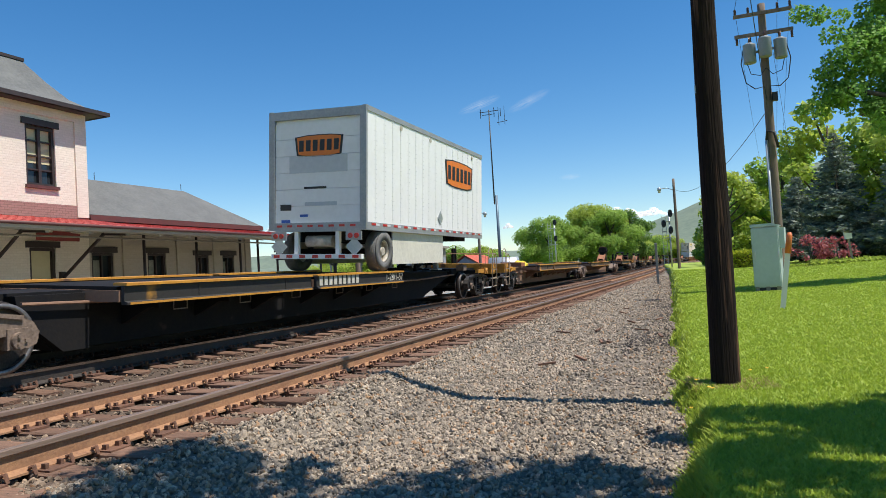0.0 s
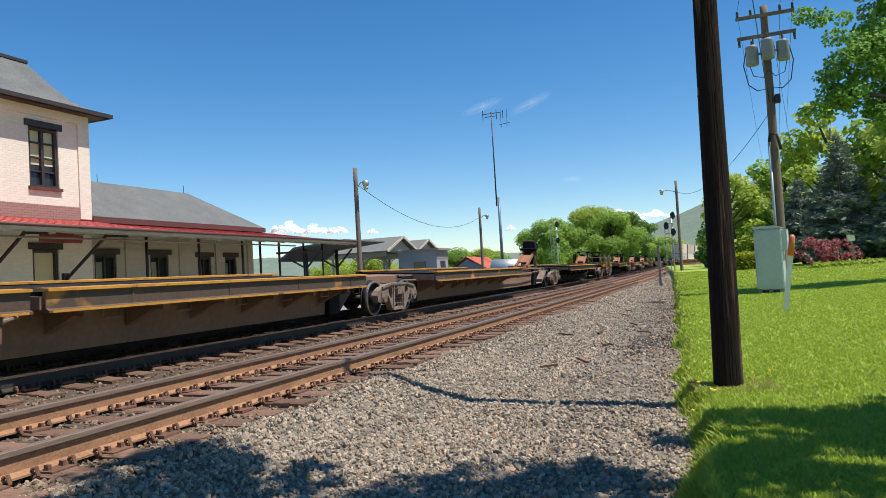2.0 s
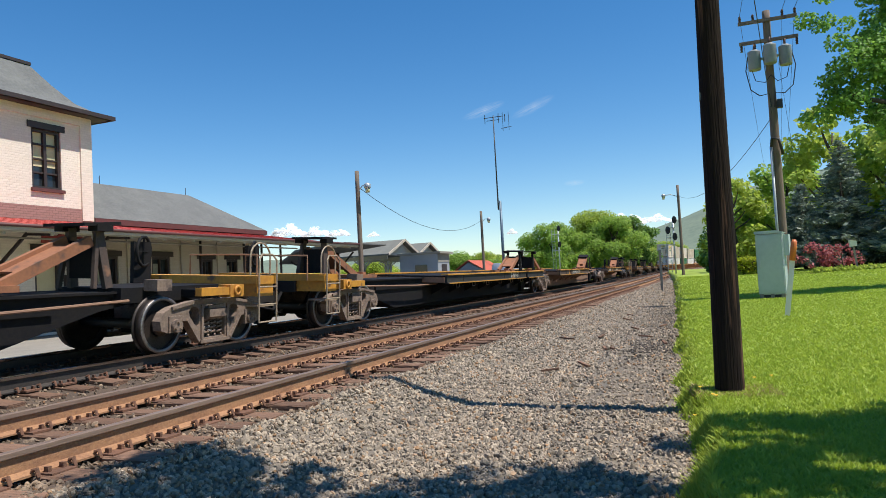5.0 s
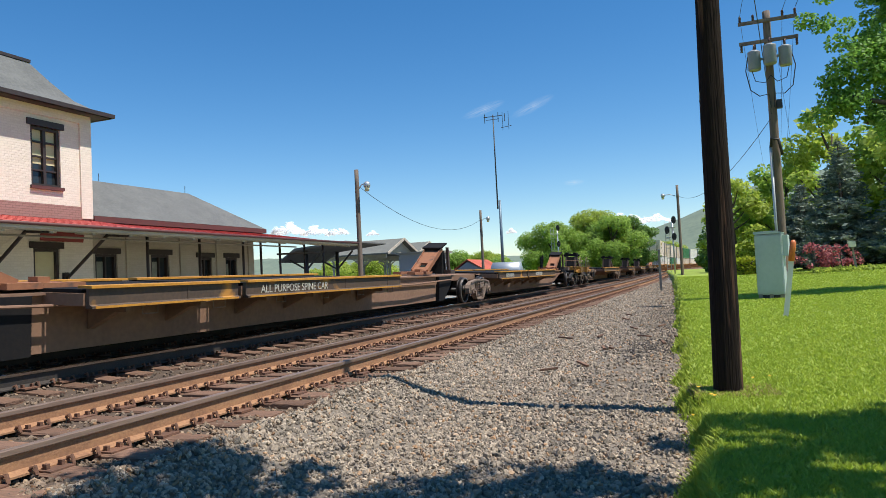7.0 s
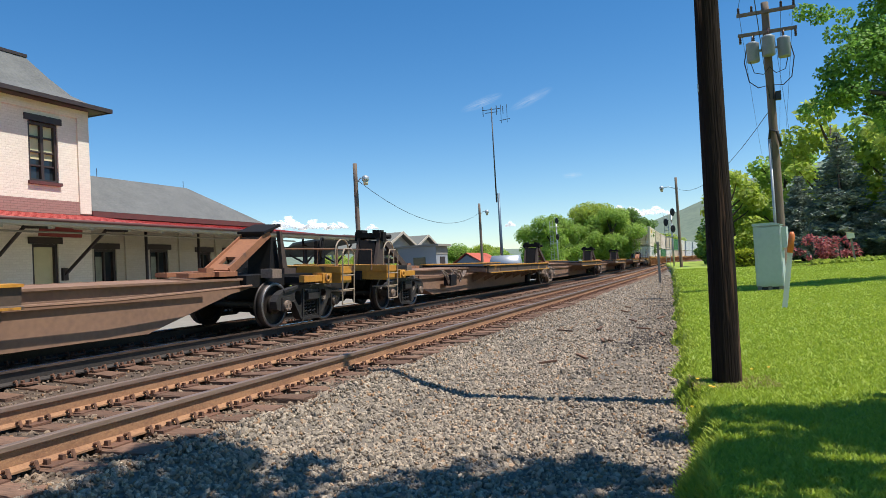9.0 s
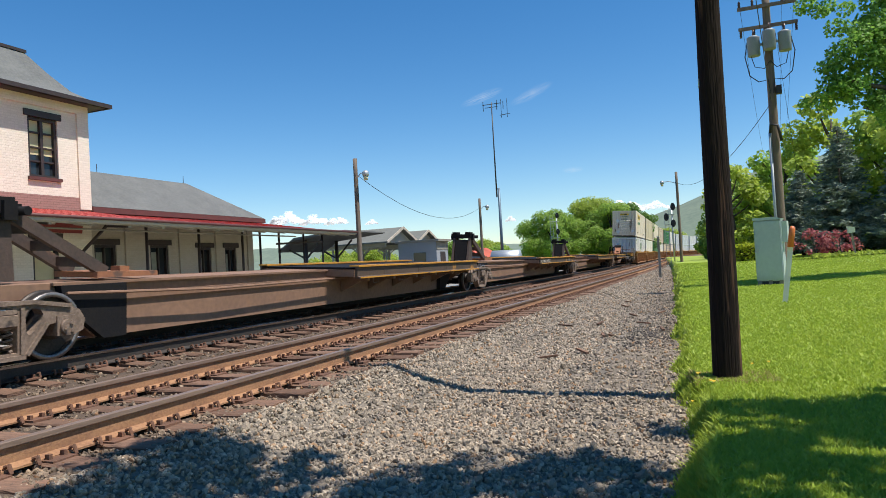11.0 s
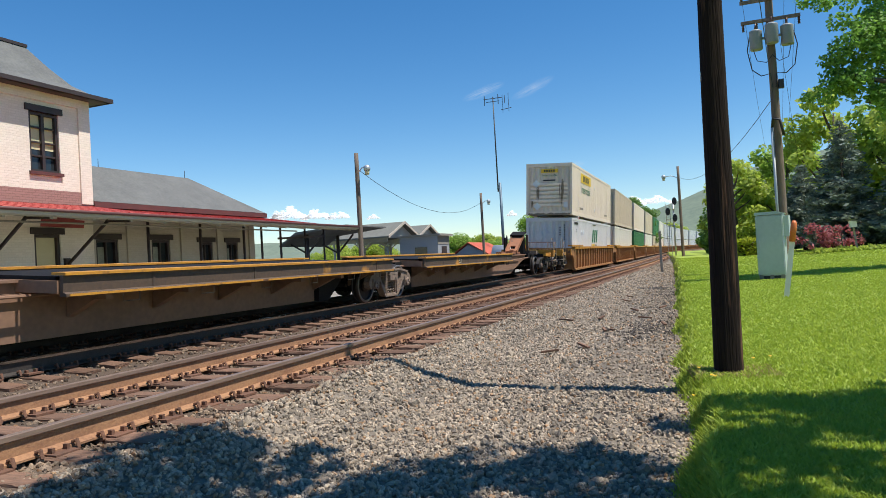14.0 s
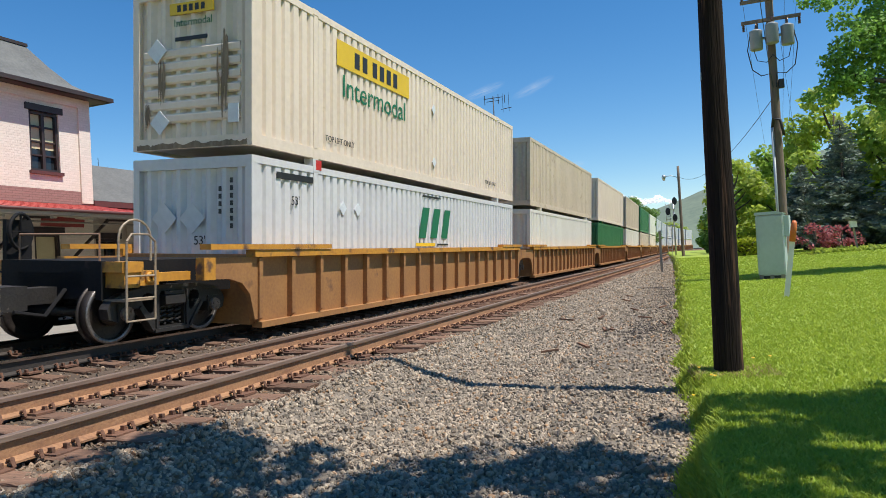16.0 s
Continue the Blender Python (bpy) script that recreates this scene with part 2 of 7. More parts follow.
def bed(x, y):
    """Height of the gravel: ballast crown under the tracks, shoulder, flat way beside it."""
    d = x - bend(y)
    crown, low = -0.235, -0.52
    if d < -6.6:        # the bed follows the canted track
        up = 0.163 - (max(d, -10.2) - TRACK_X) * math.sin(radians(CANT)) - 0.25
        crown += (up - crown) * min(1, (-6.6 - d) / 0.5)
    if d > -3.75:
        z = crown + (low - crown) * min(1, (d + 3.75) / 1.0) ** 0.8
    elif d < -10.4:
        z = crown + (-0.30 - crown) * min(1, (-10.4 - d) / 0.8)
    else:
        z = crown
    return z + 0.035 * noise.noise((x * 0.9, y * 0.9, 0)) + 0.015 * noise.noise((x * 4, y * 4, 3))


def lawn_height(x, y):
    e = x - lawn_edge(y)
    rise = -0.33 + 0.013 * max(0, min(y, 45) - 6) + 0.03 * max(0, min(x, 12) - 1)
    return min(1, max(0, e / 0.25 + 0.1)) * (rise + 0.6) - 0.6 + 0.03 * noise.noise((x * 0.5, y * 0.5, 8))


def sheet(name, xs, ys, height, mat, kind="structure", shift=lambda y: 0.0):
    bm = bm_new()
    rows = []
    for y in ys:
        rows.append([bm.verts.new((x + shift(y), y, height(x + shift(y), y))) for x in xs])
    for a, b in zip(rows, rows[1:]):
        for i in range(len(xs) - 1):
            bm.faces.new((a[i], a[i + 1], b[i + 1], b[i])).smooth = True
    ob = part(name, bm, mat)
    return tagged(ob, kind=kind)


ys = [-60, -30, -12] + [i * 0.3 for i in range(-20, 80)] + [24 + i for i in range(0, 40)] + [64 + 4 * i for i in range(0, 80)] + [400, 480]
xs = [-14, -12.5, -11.2] + [-10.6 + i * 0.35 for i in range(0, 18)] + [-4.2 + i * 0.2 for i in range(0, 34)]
ground = sheet("gravel_bed", xs, ys, bed, [M["gravel"], M["trackbed"], M["undertrain"], M["dirt"]], shift=bend)
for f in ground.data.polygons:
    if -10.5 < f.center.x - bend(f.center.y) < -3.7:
        # strip between the train's rails takes the shade-darkened ballast
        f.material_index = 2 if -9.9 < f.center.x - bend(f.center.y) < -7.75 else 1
    elif 8 < f.center.y < 60 and f.center.x > lawn_edge(f.center.y) - 1.15 - 0.5 * noise.noise((f.center.x, f.center.y * 0.4, 2)):
        f.material_index = 3
tagged(ground, "grey crushed stone ballast and gravel way beside the rails", "gravel")
far = bm_new()
for a, b, c, d in ((-1500, 1500, -400, 2500),):
    v = [far.verts.new(p) for p in ((a, c, -0.75), (b, c, -0.75), (b, d, -0.75), (a, d, -0.75))]
    far.faces.new(v)
tagged(part("ground", far, M["grass"]), "wide flat grassy ground reaching the hills", "ground", kind="structure")
lx = [0, 0.06, 0.14, 0.25, 0.4] + [0.6 + 0.4 * i for i in range(0, 30)] + [14, 18, 24, 32, 45, 70]
lawn = sheet("lawn", lx, [y for y in ys if y < 140], lawn_height, M["grass"], shift=lawn_edge)
tagged(lawn, "bright green mown lawn beside the gravel way", "lawn")

RAIL = [(-0.07, -0.19), (0.07, -0.19), (0.07, -0.175), (0.012, -0.15), (0.01, -0.05), (0.036, -0.038), (0.036, -0.004), (0.03, 0), (-0.03, 0), (-0.036, -0.004), (-0.036, -0.038), (-0.01, -0.05), (-0.012, -0.15), (-0.07, -0.175)]


def tilt(centre, base, cant, dx, dz, s):
    """A place dx beside and dz above a track's centre at s, on its cant."""
    c = radians(cant)
    return Vector((centre + bend(s) + dx * math.cos(c) + dz * math.sin(c), s, base - dx * math.sin(c) + dz * math.cos(c)))


def rail(centre, base, cant, dx, label, head):
    """Foot and web in one piece, the running head in another."""
    t = thing("rail", label, "rail", "rails of the double track")
    for name, idx, mat in (("rail_web", (0, 1, 2, 3, 4, 11, 12, 13), M["rail" if centre == NEAR_X else "greasy"]), ("rail_head", (4, 5, 6, 7, 8, 9, 10, 11), head)):
        bm = bm_new()
        rings = [[bm.verts.new(tilt(centre, base, cant, dx + RAIL[k][0], RAIL[k][1], s)) for k in idx] for s in [-40, -10, 0] + list(range(3, 60, 3)) + list(range(60, 460, 8))]
        for a, b in zip(rings, rings[1:]):
            for k in range(8):
                bm.faces.new((a[k], a[(k + 1) % 8], b[(k + 1) % 8], b[k]))
        part(name, bm, mat, t)
    return t


TRACKS = ((NEAR_X, 0.0, 0.0), (TRACK_X, 0.163, CANT))
for centre, base, cant in TRACKS:
    for dx in (0.7525, -0.7525):
        rail(centre, base, cant, dx, "rusty steel rail with a worn shiny head" if centre == NEAR_X else "steel rail polished by the passing train", M["railhead" if centre == NEAR_X else "polished"])

# ---- ties, plates, clips ----
def tie_mesh(seed):
    r = random.Random(seed)
    bm = bm_new()
    n = 7
    xs_ = [-1.32 + 2.64 * i / n for i in range(n + 1)]
    rings = []
    for x in xs_:
        j = [r.uniform(-0.008, 0.008) for _ in range(8)]
        rings.append([bm.verts.new(p) for p in ((x, -0.115 + j[0], -0.17), (x, 0.115 + j[1], -0.17), (x, 0.118 + j[2], -0.012 + j[3]), (x, 0.1 + j[4], j[5] * 0.6), (x, -0.1 + j[4], j[6] * 0.6), (x, -0.118 + j[7], -0.012))])
    for a, b in zip(rings, rings[1:]):
        for k in range(6):
            bm.faces.new((a[k], a[(k + 1) % 6], b[(k + 1) % 6], b[k]))
    bm.faces.new(rings[0][::-1]), bm.faces.new(rings[-1])
    return finish(bm, "tie", M["tie"])


TIES = [tie_mesh(i) for i in range(6)]
rt = random.Random(5)
for centre, base, cant in TRACKS:
    track = thing("track_ties", "weathered timber ties under the rails, some lying askew", "railway ties", kind="structure")
    rest = bm_new()
    plates, clips = bm_new(), bm_new()
    s, i = -6.0, 0
    while s < 150:
        c = tilt(centre, base, cant, rt.uniform(-0.06, 0.06), -0.2 + rt.uniform(-0.01, 0.008), s)
        turn = pose(0, 0, 0, 0, cant, rt.uniform(-1.2, 1.2) - math.degrees(math.atan((bend(s + 1) - bend(s)))))
        if 1.5 < s < 62:
            part("tie", TIES[i % 6], None, track, at=Matrix.Translation(c) @ turn)
        else:
            box(rest, c.x - 1.3, c.x + 1.3, s - 0.11, s + 0.11, c.z - 0.17, c.z)
        if s < 45:
            for dx in (0.7525, -0.7525):
                p = tilt(centre, base, cant, dx, -0.19, s)
                box(plates, p.x - 0.19, p.x + 0.19, s - 0.1, s + 0.1, p.z - 0.012, p.z + 0.008)
                for e in (-1, 1):
                    for yy in (-0.06, 0.06):
                        box(plates, p.x + e * 0.1 - 0.02, p.x + e * 0.1 + 0.02, s + yy - 0.014, s + yy + 0.014, p.z, p.z + 0.045)
                    # rail anchors hugging the foot beside the tie
                    for yy in (-0.145, 0.145):
                        tube(clips, [(p.x + e * 0.06, s + yy, p.z + 0.035), (p.x + e * 0.1, s + yy, p.z + 0.05), (p.x + e * 0.12, s + yy, p.z + 0.0), (p.x + e * 0.08, s + yy, p.z - 0.02)], 0.016, 5)
        s += 0.5 + rt.uniform(-0.02, 0.02)
        i += 1
    tagged(part("far_tie", rest, M["tie"], track), kind="stuff")
    tagged(part("tie_plate", plates, M["plate"], track), kind="stuff")
    tagged(part("rail_anchor", clips, M["plate"], track), kind="stuff")

# ---- the train ----
SPEED, START = 14.2, 236.83        # metres a second; where the first stacked box is at the start
RIDERS = []                        # (thing, place along the train of its two ends)


def rides(ob, u0, u1):
    RIDERS.append((ob, u0, u1))
    return ob


def on_track(s0, s1, t):
    """Pose of a rigid vehicle whose two ends stand at s0 and s1 of the train's track."""
    a, b = bend(s0), bend(s1)
    turn = -math.degrees(math.atan2(b - a, s1 - s0))
    return pose(TRACK_X + (a + b) / 2, (s0 + s1) / 2, 0.163, 0, 0, turn) @ pose(0, 0, 0, 0, CANT, 0)


def side_frame(x, mirror):
    """Cast side frame of a freight truck in the plane x."""
    bm = bm_new()
    w = 0.075
    pts = [(-1.14, 0.36), (-1.17, 0.5), (-1.09, 0.62), (-0.93, 0.69), (-0.5, 0.76), (0.0, 0.785), (0.5, 0.76), (0.93, 0.69), (1.09, 0.62), (1.17, 0.5), (1.14, 0.36), (1.02, 0.32), (0.82, 0.34), (0.76, 0.48),
           (0.64, 0.47), (0.52, 0.36), (0.38, 0.15), (0.28, 0.1), (-0.28, 0.1), (-0.38, 0.15), (-0.52, 0.36), (-0.64, 0.47), (-0.76, 0.48), (-0.82, 0.34), (-1.02, 0.32)]
    hole1 = [(-0.58, 0.6), (-0.56, 0.53), (-0.46, 0.41), (-0.4, 0.37), (-0.36, 0.4), (-0.35, 0.58), (-0.38, 0.66), (-0.46, 0.68), (-0.54, 0.66)]
    hole3 = [(-y, z) for y, z in hole1][::-1]
    hole2 = [(-0.25, 0.18), (0.25, 0.18), (0.25, 0.64), (0.2, 0.69), (-0.2, 0.69), (-0.25, 0.64)]
    geo = []
    for loop in (pts, hole1, hole2, hole3):
        vs = [bm.verts.new((0, y, z)) for y, z in loop]
        geo += [bm.edges.new((vs[i], vs[(i + 1) % len(vs)])) for i in range(len(vs))]
    bmesh.ops.triangle_fill(bm, edges=geo, use_beauty=True, use_dissolve=False)
    ex = bmesh.ops.extrude_face_region(bm, geom=bm.faces[:])
    for v in ex["geom"]:
        if isinstance(v, bmesh.types.BMVert):
            v.co.x += 2 * w
    bmesh.ops.translate(bm, verts=bm.verts, vec=(x - w, 0, 0))
    for y in (-0.88, 0.88):      # journal boxes
        box(bm, x - 0.1, x + 0.1, y - 0.13, y + 0.13, 0.32, 0.56)
    o = x + mirror * 0.085      # raised flanges along the chords and columns
    for a, b in (((-0.95, 0.68), (-0.45, 0.755)), ((-0.45, 0.755), (0.45, 0.755)), ((0.45, 0.755), (0.95, 0.68)), ((-0.62, 0.49), (-0.36, 0.14)), ((0.62, 0.49), (0.36, 0.14)), ((-0.34, 0.125), (0.34, 0.125)), ((-0.3, 0.16), (-0.3, 0.7)), ((0.3, 0.16), (0.3, 0.7))):
        beam(bm, (o, *a), (o, *b), 0.05, 0.035, Vector((1, 0, 0)))
    for z in (0.6, 0.66):       # bolster end with its ribs
        beam(bm, (x + mirror * 0.12, -0.2, z), (x + mirror * 0.12, 0.2, z), 0.05, 0.022, Vector((1, 0, 0)))
    return bm


def spring_nest(x):
    bm = bm_new()
    for y in (-0.15, 0, 0.15):
        pts = [(x + 0.065 * math.cos(k * 0.9), y + 0.065 * math.sin(k * 0.9), 0.2 + k * 0.0095) for k in range(34)]
        tube(bm, pts, 0.016, 5)
    return bm


def truck_meshes(tone):
    d = {}
    d["wheel"] = finish(disc(disc(disc(disc(bm_new(), (0, 0, 0), 0.36, 0.42, -0.065, 0.065, 32), (0, 0, 0), 0.0, 0.37, -0.03, 0.0, 32), (0, 0, 0), 0.33, 0.448, -0.09, -0.065, 32), (0, 0, 0), 0.08, 0.17, 0.0, 0.075, 20), "wheel", M["wheel"])
    d["rim"] = finish(disc(bm_new(), (0, 0, 0), 0.362, 0.421, 0.065, 0.069, 32), "tread_face", M["treadface"])
    d["axle"] = finish(tube(bm_new(), [(-1.08, 0, 0), (1.08, 0, 0)], 0.075, 10), "axle", M["truckdark"])
    cap = disc(bm_new(), (0, 0, 0), 0, 0.1, -0.03, 0.03, 12)
    for k in range(3):
        a = k * math.tau / 3
        box(cap, 0.03, 0.05, math.cos(a) * 0.06 - 0.018, math.cos(a) * 0.06 + 0.018, math.sin(a) * 0.06 - 0.018, math.sin(a) * 0.06 + 0.018)
    d["cap"] = finish(cap, "bearing_cap", M["truck"])
    d["frame"] = {sx: finish(side_frame(sx * 1.0, sx), "side_frame", M[tone]) for sx in (1, -1)}
    d["spring"] = {sx: finish(spring_nest(sx * 1.0), "spring", M[tone]) for sx in (1, -1)}
    b = prism(bm_new(), [(-1.15, 0.5), (-0.9, 0.4), (0.9, 0.4), (1.15, 0.5), (1.15, 0.62), (0.4, 0.74), (-0.4, 0.74), (-1.15, 0.62)], 1, -0.2, 0.2)
    d["bolster"] = finish(b, "bolster", M[tone])
    shoe = bm_new()
    for y in (-0.38, 0.38):
        for x in (-0.75, 0.75):
            box(shoe, x - 0.05, x + 0.05, y - 0.05, y + 0.05, 0.25, 0.6)
        beam(shoe, (-0.8, y, 0.38), (0.8, y, 0.38), 0.06, 0.1)
    for y in (-0.2, 0.2):       # levers and rods hung between the wheels
        beam(shoe, (-0.15, y, 0.2), (0.12, y, 0.72), 0.05, 0.14)
        beam(shoe, (-0.62, y, 0.3), (0.62, y, 0.3), 0.1, 0.2)
    d["brake"] = finish(shoe, "brake_beam", M["black"])
    return d


TM = {"truck": truck_meshes("truck"), "truckdark": truck_meshes("truckdark")}
SPINNING = []


def truck(u, tone="truck"):
    label = "dusty cast steel freight truck with two wheel pairs" if tone == "truck" else "dark cast steel freight truck with deck shade in its colour, two wheel pairs"
    t = thing("rail_truck", label, "rail truck", "trucks under the train")
    tm = TM[tone]
    for sx in (1, -1):
        f = part("side_frame", tm["frame"][sx], None, t)
        part("spring", tm["spring"][sx], None, f)
    part("bolster", tm["bolster"], None, t)
    part("brake_beam", tm["brake"], None, t)
    for y in (-0.88, 0.88):
        ax = part("axle", tm["axle"], None, t, at=(0, y, 0.42))
        for sx in (1, -1):
            at = pose(sx * 0.775, 0, 0, 0, 0, 0 if sx > 0 else 180)
            part("wheel", tm["wheel"], None, ax, "steel wheel with a bright rim", at=at)
            part("tread_face", tm["rim"], None, ax, "bright worn wheel rim", at=at)
            part("bearing_cap", tm["cap"], None, ax, at=pose(sx * 1.12, 0, 0, 0, 0, 0 if sx > 0 else 180))
        SPINNING.append((ax, y, u))
    return rides(t, u - 0.88, u + 0.88)


def spine(L, lo, hi, raked=(False, False)):
    """Centre sill between two truck centres: deep web, top flange, a ledge along the side; raked ends rise in a long slope."""
    bm = bm_new()
    h = L / 2
    a0, a1 = (3.7, 1.75) if raked[0] else (2.0, 1.36)
    b0, b1 = (3.7, 1.75) if raked[1] else (2.0, 1.36)
    prism(bm, [(-h + a0, 0.15), (h - b0, 0.15), (h - b1, 0.66), (h - 1.2, 0.74), (h + hi, 0.74), (h + hi, 0.93), (-h - lo, 0.93), (-h - lo, 0.74), (-h + 1.2, 0.74), (-h + a1, 0.66)], 0, -0.48, 0.48)
    return bm


def sill_end(h, e):
    """Dark bell-shaped end of the sill over the truck's near wheels, with a slanted gusset; e is 1 or -1."""
    bm = bm_new()
    prism(bm, [(e * (h - 2.45), 0.14), (e * (h - 2.05), 0.14), (e * (h - 1.42), 0.64), (e * (h - 1.36), 0.9), (e * (h - 2.45), 0.9)][::e], 0, -0.6, 0.6)
    return bm


def gusset(h, e):
    return prism(bm_new(), [(e * (h - 2.15), 0.28), (e * (h - 2.15), 0.42), (e * (h - 1.42), 0.82), (e * (h - 1.3), 0.82), (e * (h - 1.42), 0.7)][::e], 0, 0.66, 0.95)


def platform(p, y0, y1, tone, h=0.235):
    """Deck for trailer wheels under p: two side channels, floor plate, cross bearers, grab irons."""
    f = part("wheel_platform", box(bm_new(), -1.1, 1.1, y0 + 0.04, y1 - 0.04, 0.94, 0.985), M["black"], p)
    for sx in (1, -1):
        sec = [(sx * 1.22, 0.998), (sx * 1.275, 0.998), (sx * 1.275, 1.0 - h + 0.03), (sx * 1.33, 1.0 - h + 0.01), (sx * 1.33, 1.0 - h - 0.02), (sx * 1.22, 1.0 - h - 0.02)]
        c = part("side_channel", prism(bm_new(), sec, 1, y0, y1), M["blackface" if tone == "black" else "yellowface"], f, "worn side channel with yellow paint remnants")
        part("bottom_lip", box(bm_new(), *sorted((sx * 1.331, sx * 1.337)), y0 + 0.05, y1 - 0.05, 1.0 - h - 0.018, 1.0 - h + 0.012), M["yellow"], f, "thin yellow lower edge")
        for q in range(max(1, round((y1 - y0) / 2.2))):     # stiffeners on the web
            yq = y0 + (q + 0.5) * (y1 - y0) / max(1, round((y1 - y0) / 2.2)) + 0.3
            part("web_stiffener", box(bm_new(), *sorted((sx * 1.276, sx * 1.284)), yq - 0.02, yq + 0.02, 1.0 - h + 0.03, 0.997), M["blackface" if tone == "black" else "yellowface"], f)
        part("top_flange", box(bm_new(), *sorted((sx * 1.08, sx * 1.315)), y0, y1, 1.0, 1.035), M["yellow"], f, "yellow painted top flange")
    for y in (y0, y1):
        part("end_plate", box(bm_new(), -1.2, 1.2, y - 0.02, y + 0.02, 0.78, 0.935), M["brown"], f)
    n = max(2, round((y1 - y0) / 1.45))
    for i in range(n):
        y = y0 + (i + 0.5) * (y1 - y0) / n
        for sx in (1, -1):
            part("cross_bearer", prism(bm_new(), [(sx * 0.5, 0.4), (sx * 1.0, 0.66), (sx * 1.19, 0.66), (sx * 1.19, 0.93), (sx * 0.5, 0.93)], 1, y - 0.06, y + 0.06), M[tone], f)
            g = tube(bm_new(), [(sx * 1.2, y + 0.22, 0.75), (sx * 1.2, y + 0.22, 0.62), (sx * 1.2, y + 0.5, 0.62), (sx * 1.2, y + 0.5, 0.75)], 0.01, 5)
            part("grab_iron", g, M["truck"], f)
    return f


def hitch(y, d, kind="bars"):
    """Trailer hitch stand at y, its long strut falling towards d (1 or -1): post, legs, head plate, strut, foot."""
    legs, top, strut, foot = [], bm_new(), bm_new(), bm_new()
    side = Vector((1, 0, 0))
    if kind == "plate":        # broad strut plate with a hole, head lying on its upper end
        post = prism(bm_new(), [(y - d * 0.3, 0.98), (y + d * 0.1, 0.98), (y + d * 0.04, 1.72), (y - d * 0.12, 1.72)][::d], 0, -0.26, 0.26)
        for sx in (1, -1):
            legs.append(prism(bm_new(), [(y - d * 0.34, 0.98), (y - d * 0.16, 0.98), (y - d * 0.02, 1.84), (y - d * 0.1, 1.84)][::d], 0, *sorted((sx * 0.34, sx * 0.42))))
            legs.append(box(bm_new(), *sorted((sx * 0.28, sx * 0.52)), y - 0.2 - d * 0.25, y + 0.2 - d * 0.25, 0.975, 1.1))
        a, b = Vector((0, y + d * 0.1, 1.8)), Vector((0, y + d * 1.32, 1.06))
        beam(strut, a, a.lerp(b, 0.68), 0.52, 0.06)
        beam(strut, a.lerp(b, 0.86), b, 0.52, 0.06)
        for sx in (1, -1):
            o = Vector((sx * 0.19, 0, 0))
            beam(strut, a.lerp(b, 0.68) + o, a.lerp(b, 0.86) + o, 0.14, 0.06)
            o = Vector((sx * 0.265, 0, 0))
            beam(strut, a + o, b + o, 0.03, 0.15)
        beam(top, (0, y - d * 0.2, 1.97), (0, y + d * 0.36, 1.8), 0.64, 0.05)
        beam(top, (0.0, y - d * 0.05, 1.88), (0, y + d * 0.3, 1.76), 0.5, 0.08)
    elif kind == "block":      # two flared side plates, dark panel between, bulky head
        post = prism(bm_new(), [(y - d * 0.32, 1.0), (y + d * 0.05, 1.0), (y + d * 0.02, 1.75), (y - d * 0.16, 1.75)][::d], 0, -0.22, 0.22)
        for sx in (1, -1):
            legs.append(prism(bm_new(), [(y - d * 0.36, 0.98), (y + d * 0.12, 0.98), (y + d * 0.06, 1.82), (y - d * 0.12, 1.82)][::d], 0, *sorted((sx * 0.25, sx * 0.33))))
        box(top, -0.36, 0.36, y - 0.16, y + 0.2, 1.83, 1.95)
        for sx in (1, -1):
            box(top, *sorted((sx * 0.15, sx * 0.34)), y - 0.18, y + 0.12, 1.95, 2.03)
            box(top, *sorted((sx * 0.36, sx * 0.42)), y - 0.08, y + 0.1, 1.74, 1.98)
        tube(top, [(-0.5, y + d * 0.16, 1.86), (0.52, y + d * 0.16, 1.86)], 0.06, 10)
        for sx in (1, -1):
            beam(strut, (sx * 0.28, y + d * 0.12, 1.8), (sx * 0.33, y + d * 1.5, 1.05), 0.1, 0.16)
        for f in (0.2, 0.5, 0.8):
            beam(strut, (-0.3, y + d * (0.12 + 1.38 * f), 1.8 - 0.75 * f), (0.3, y + d * (0.12 + 1.38 * f), 1.8 - 0.75 * f), 0.05, 0.14, Vector((0, 0, 1)))
    else:                      # slim posts, thin flat head, pair of sloping channels
        post = box(bm_new(), -0.24, 0.24, y - 0.03, y + 0.03, 1.12, 1.66)
        for sx in (1, -1):
            legs.append(beam(bm_new(), (sx * 0.34, y - d * 0.12, 0.98), (sx * 0.26, y, 1.86), 0.13, 0.08, side))
            legs.append(beam(bm_new(), (sx * 0.34, y + d * 0.12, 0.98), (sx * 0.27, y + d * 0.02, 1.8), 0.06, 0.06, side))
        beam(top, (0, y - d * 0.3, 1.93 if d < 0 else 1.91), (0, y + d * 0.34, 1.88 if d < 0 else 1.92), 0.8, 0.045)
        for sx in (1, -1):
            box(top, *sorted((sx * 0.24, sx * 0.42)), y - 0.14, y + 0.14, 1.8, 1.89)
            beam(strut, (sx * 0.24, y + d * 0.1, 1.66), (sx * 0.27, y + d * 1.5, 1.03), 0.09, 0.15)
        beam(strut, (0, y + d * 0.3, 1.57), (0, y + d * 1.1, 1.21), 0.42, 0.04)
    box(foot, -0.42, 0.42, *sorted((y + d * 1.3, y + d * 1.8)), 0.976, 1.06)
    box(foot, -0.36, -0.1, *sorted((y + d * 1.85, y + d * 2.5)), 0.976, 1.05)
    box(foot, 0.1, 0.36, *sorted((y + d * 1.85, y + d * 2.5)), 0.976, 1.05)
    box(foot, 0.12, 0.3, y + d * 1.9 - 0.09, y + d * 1.9 + 0.09, 1.052, 1.13)
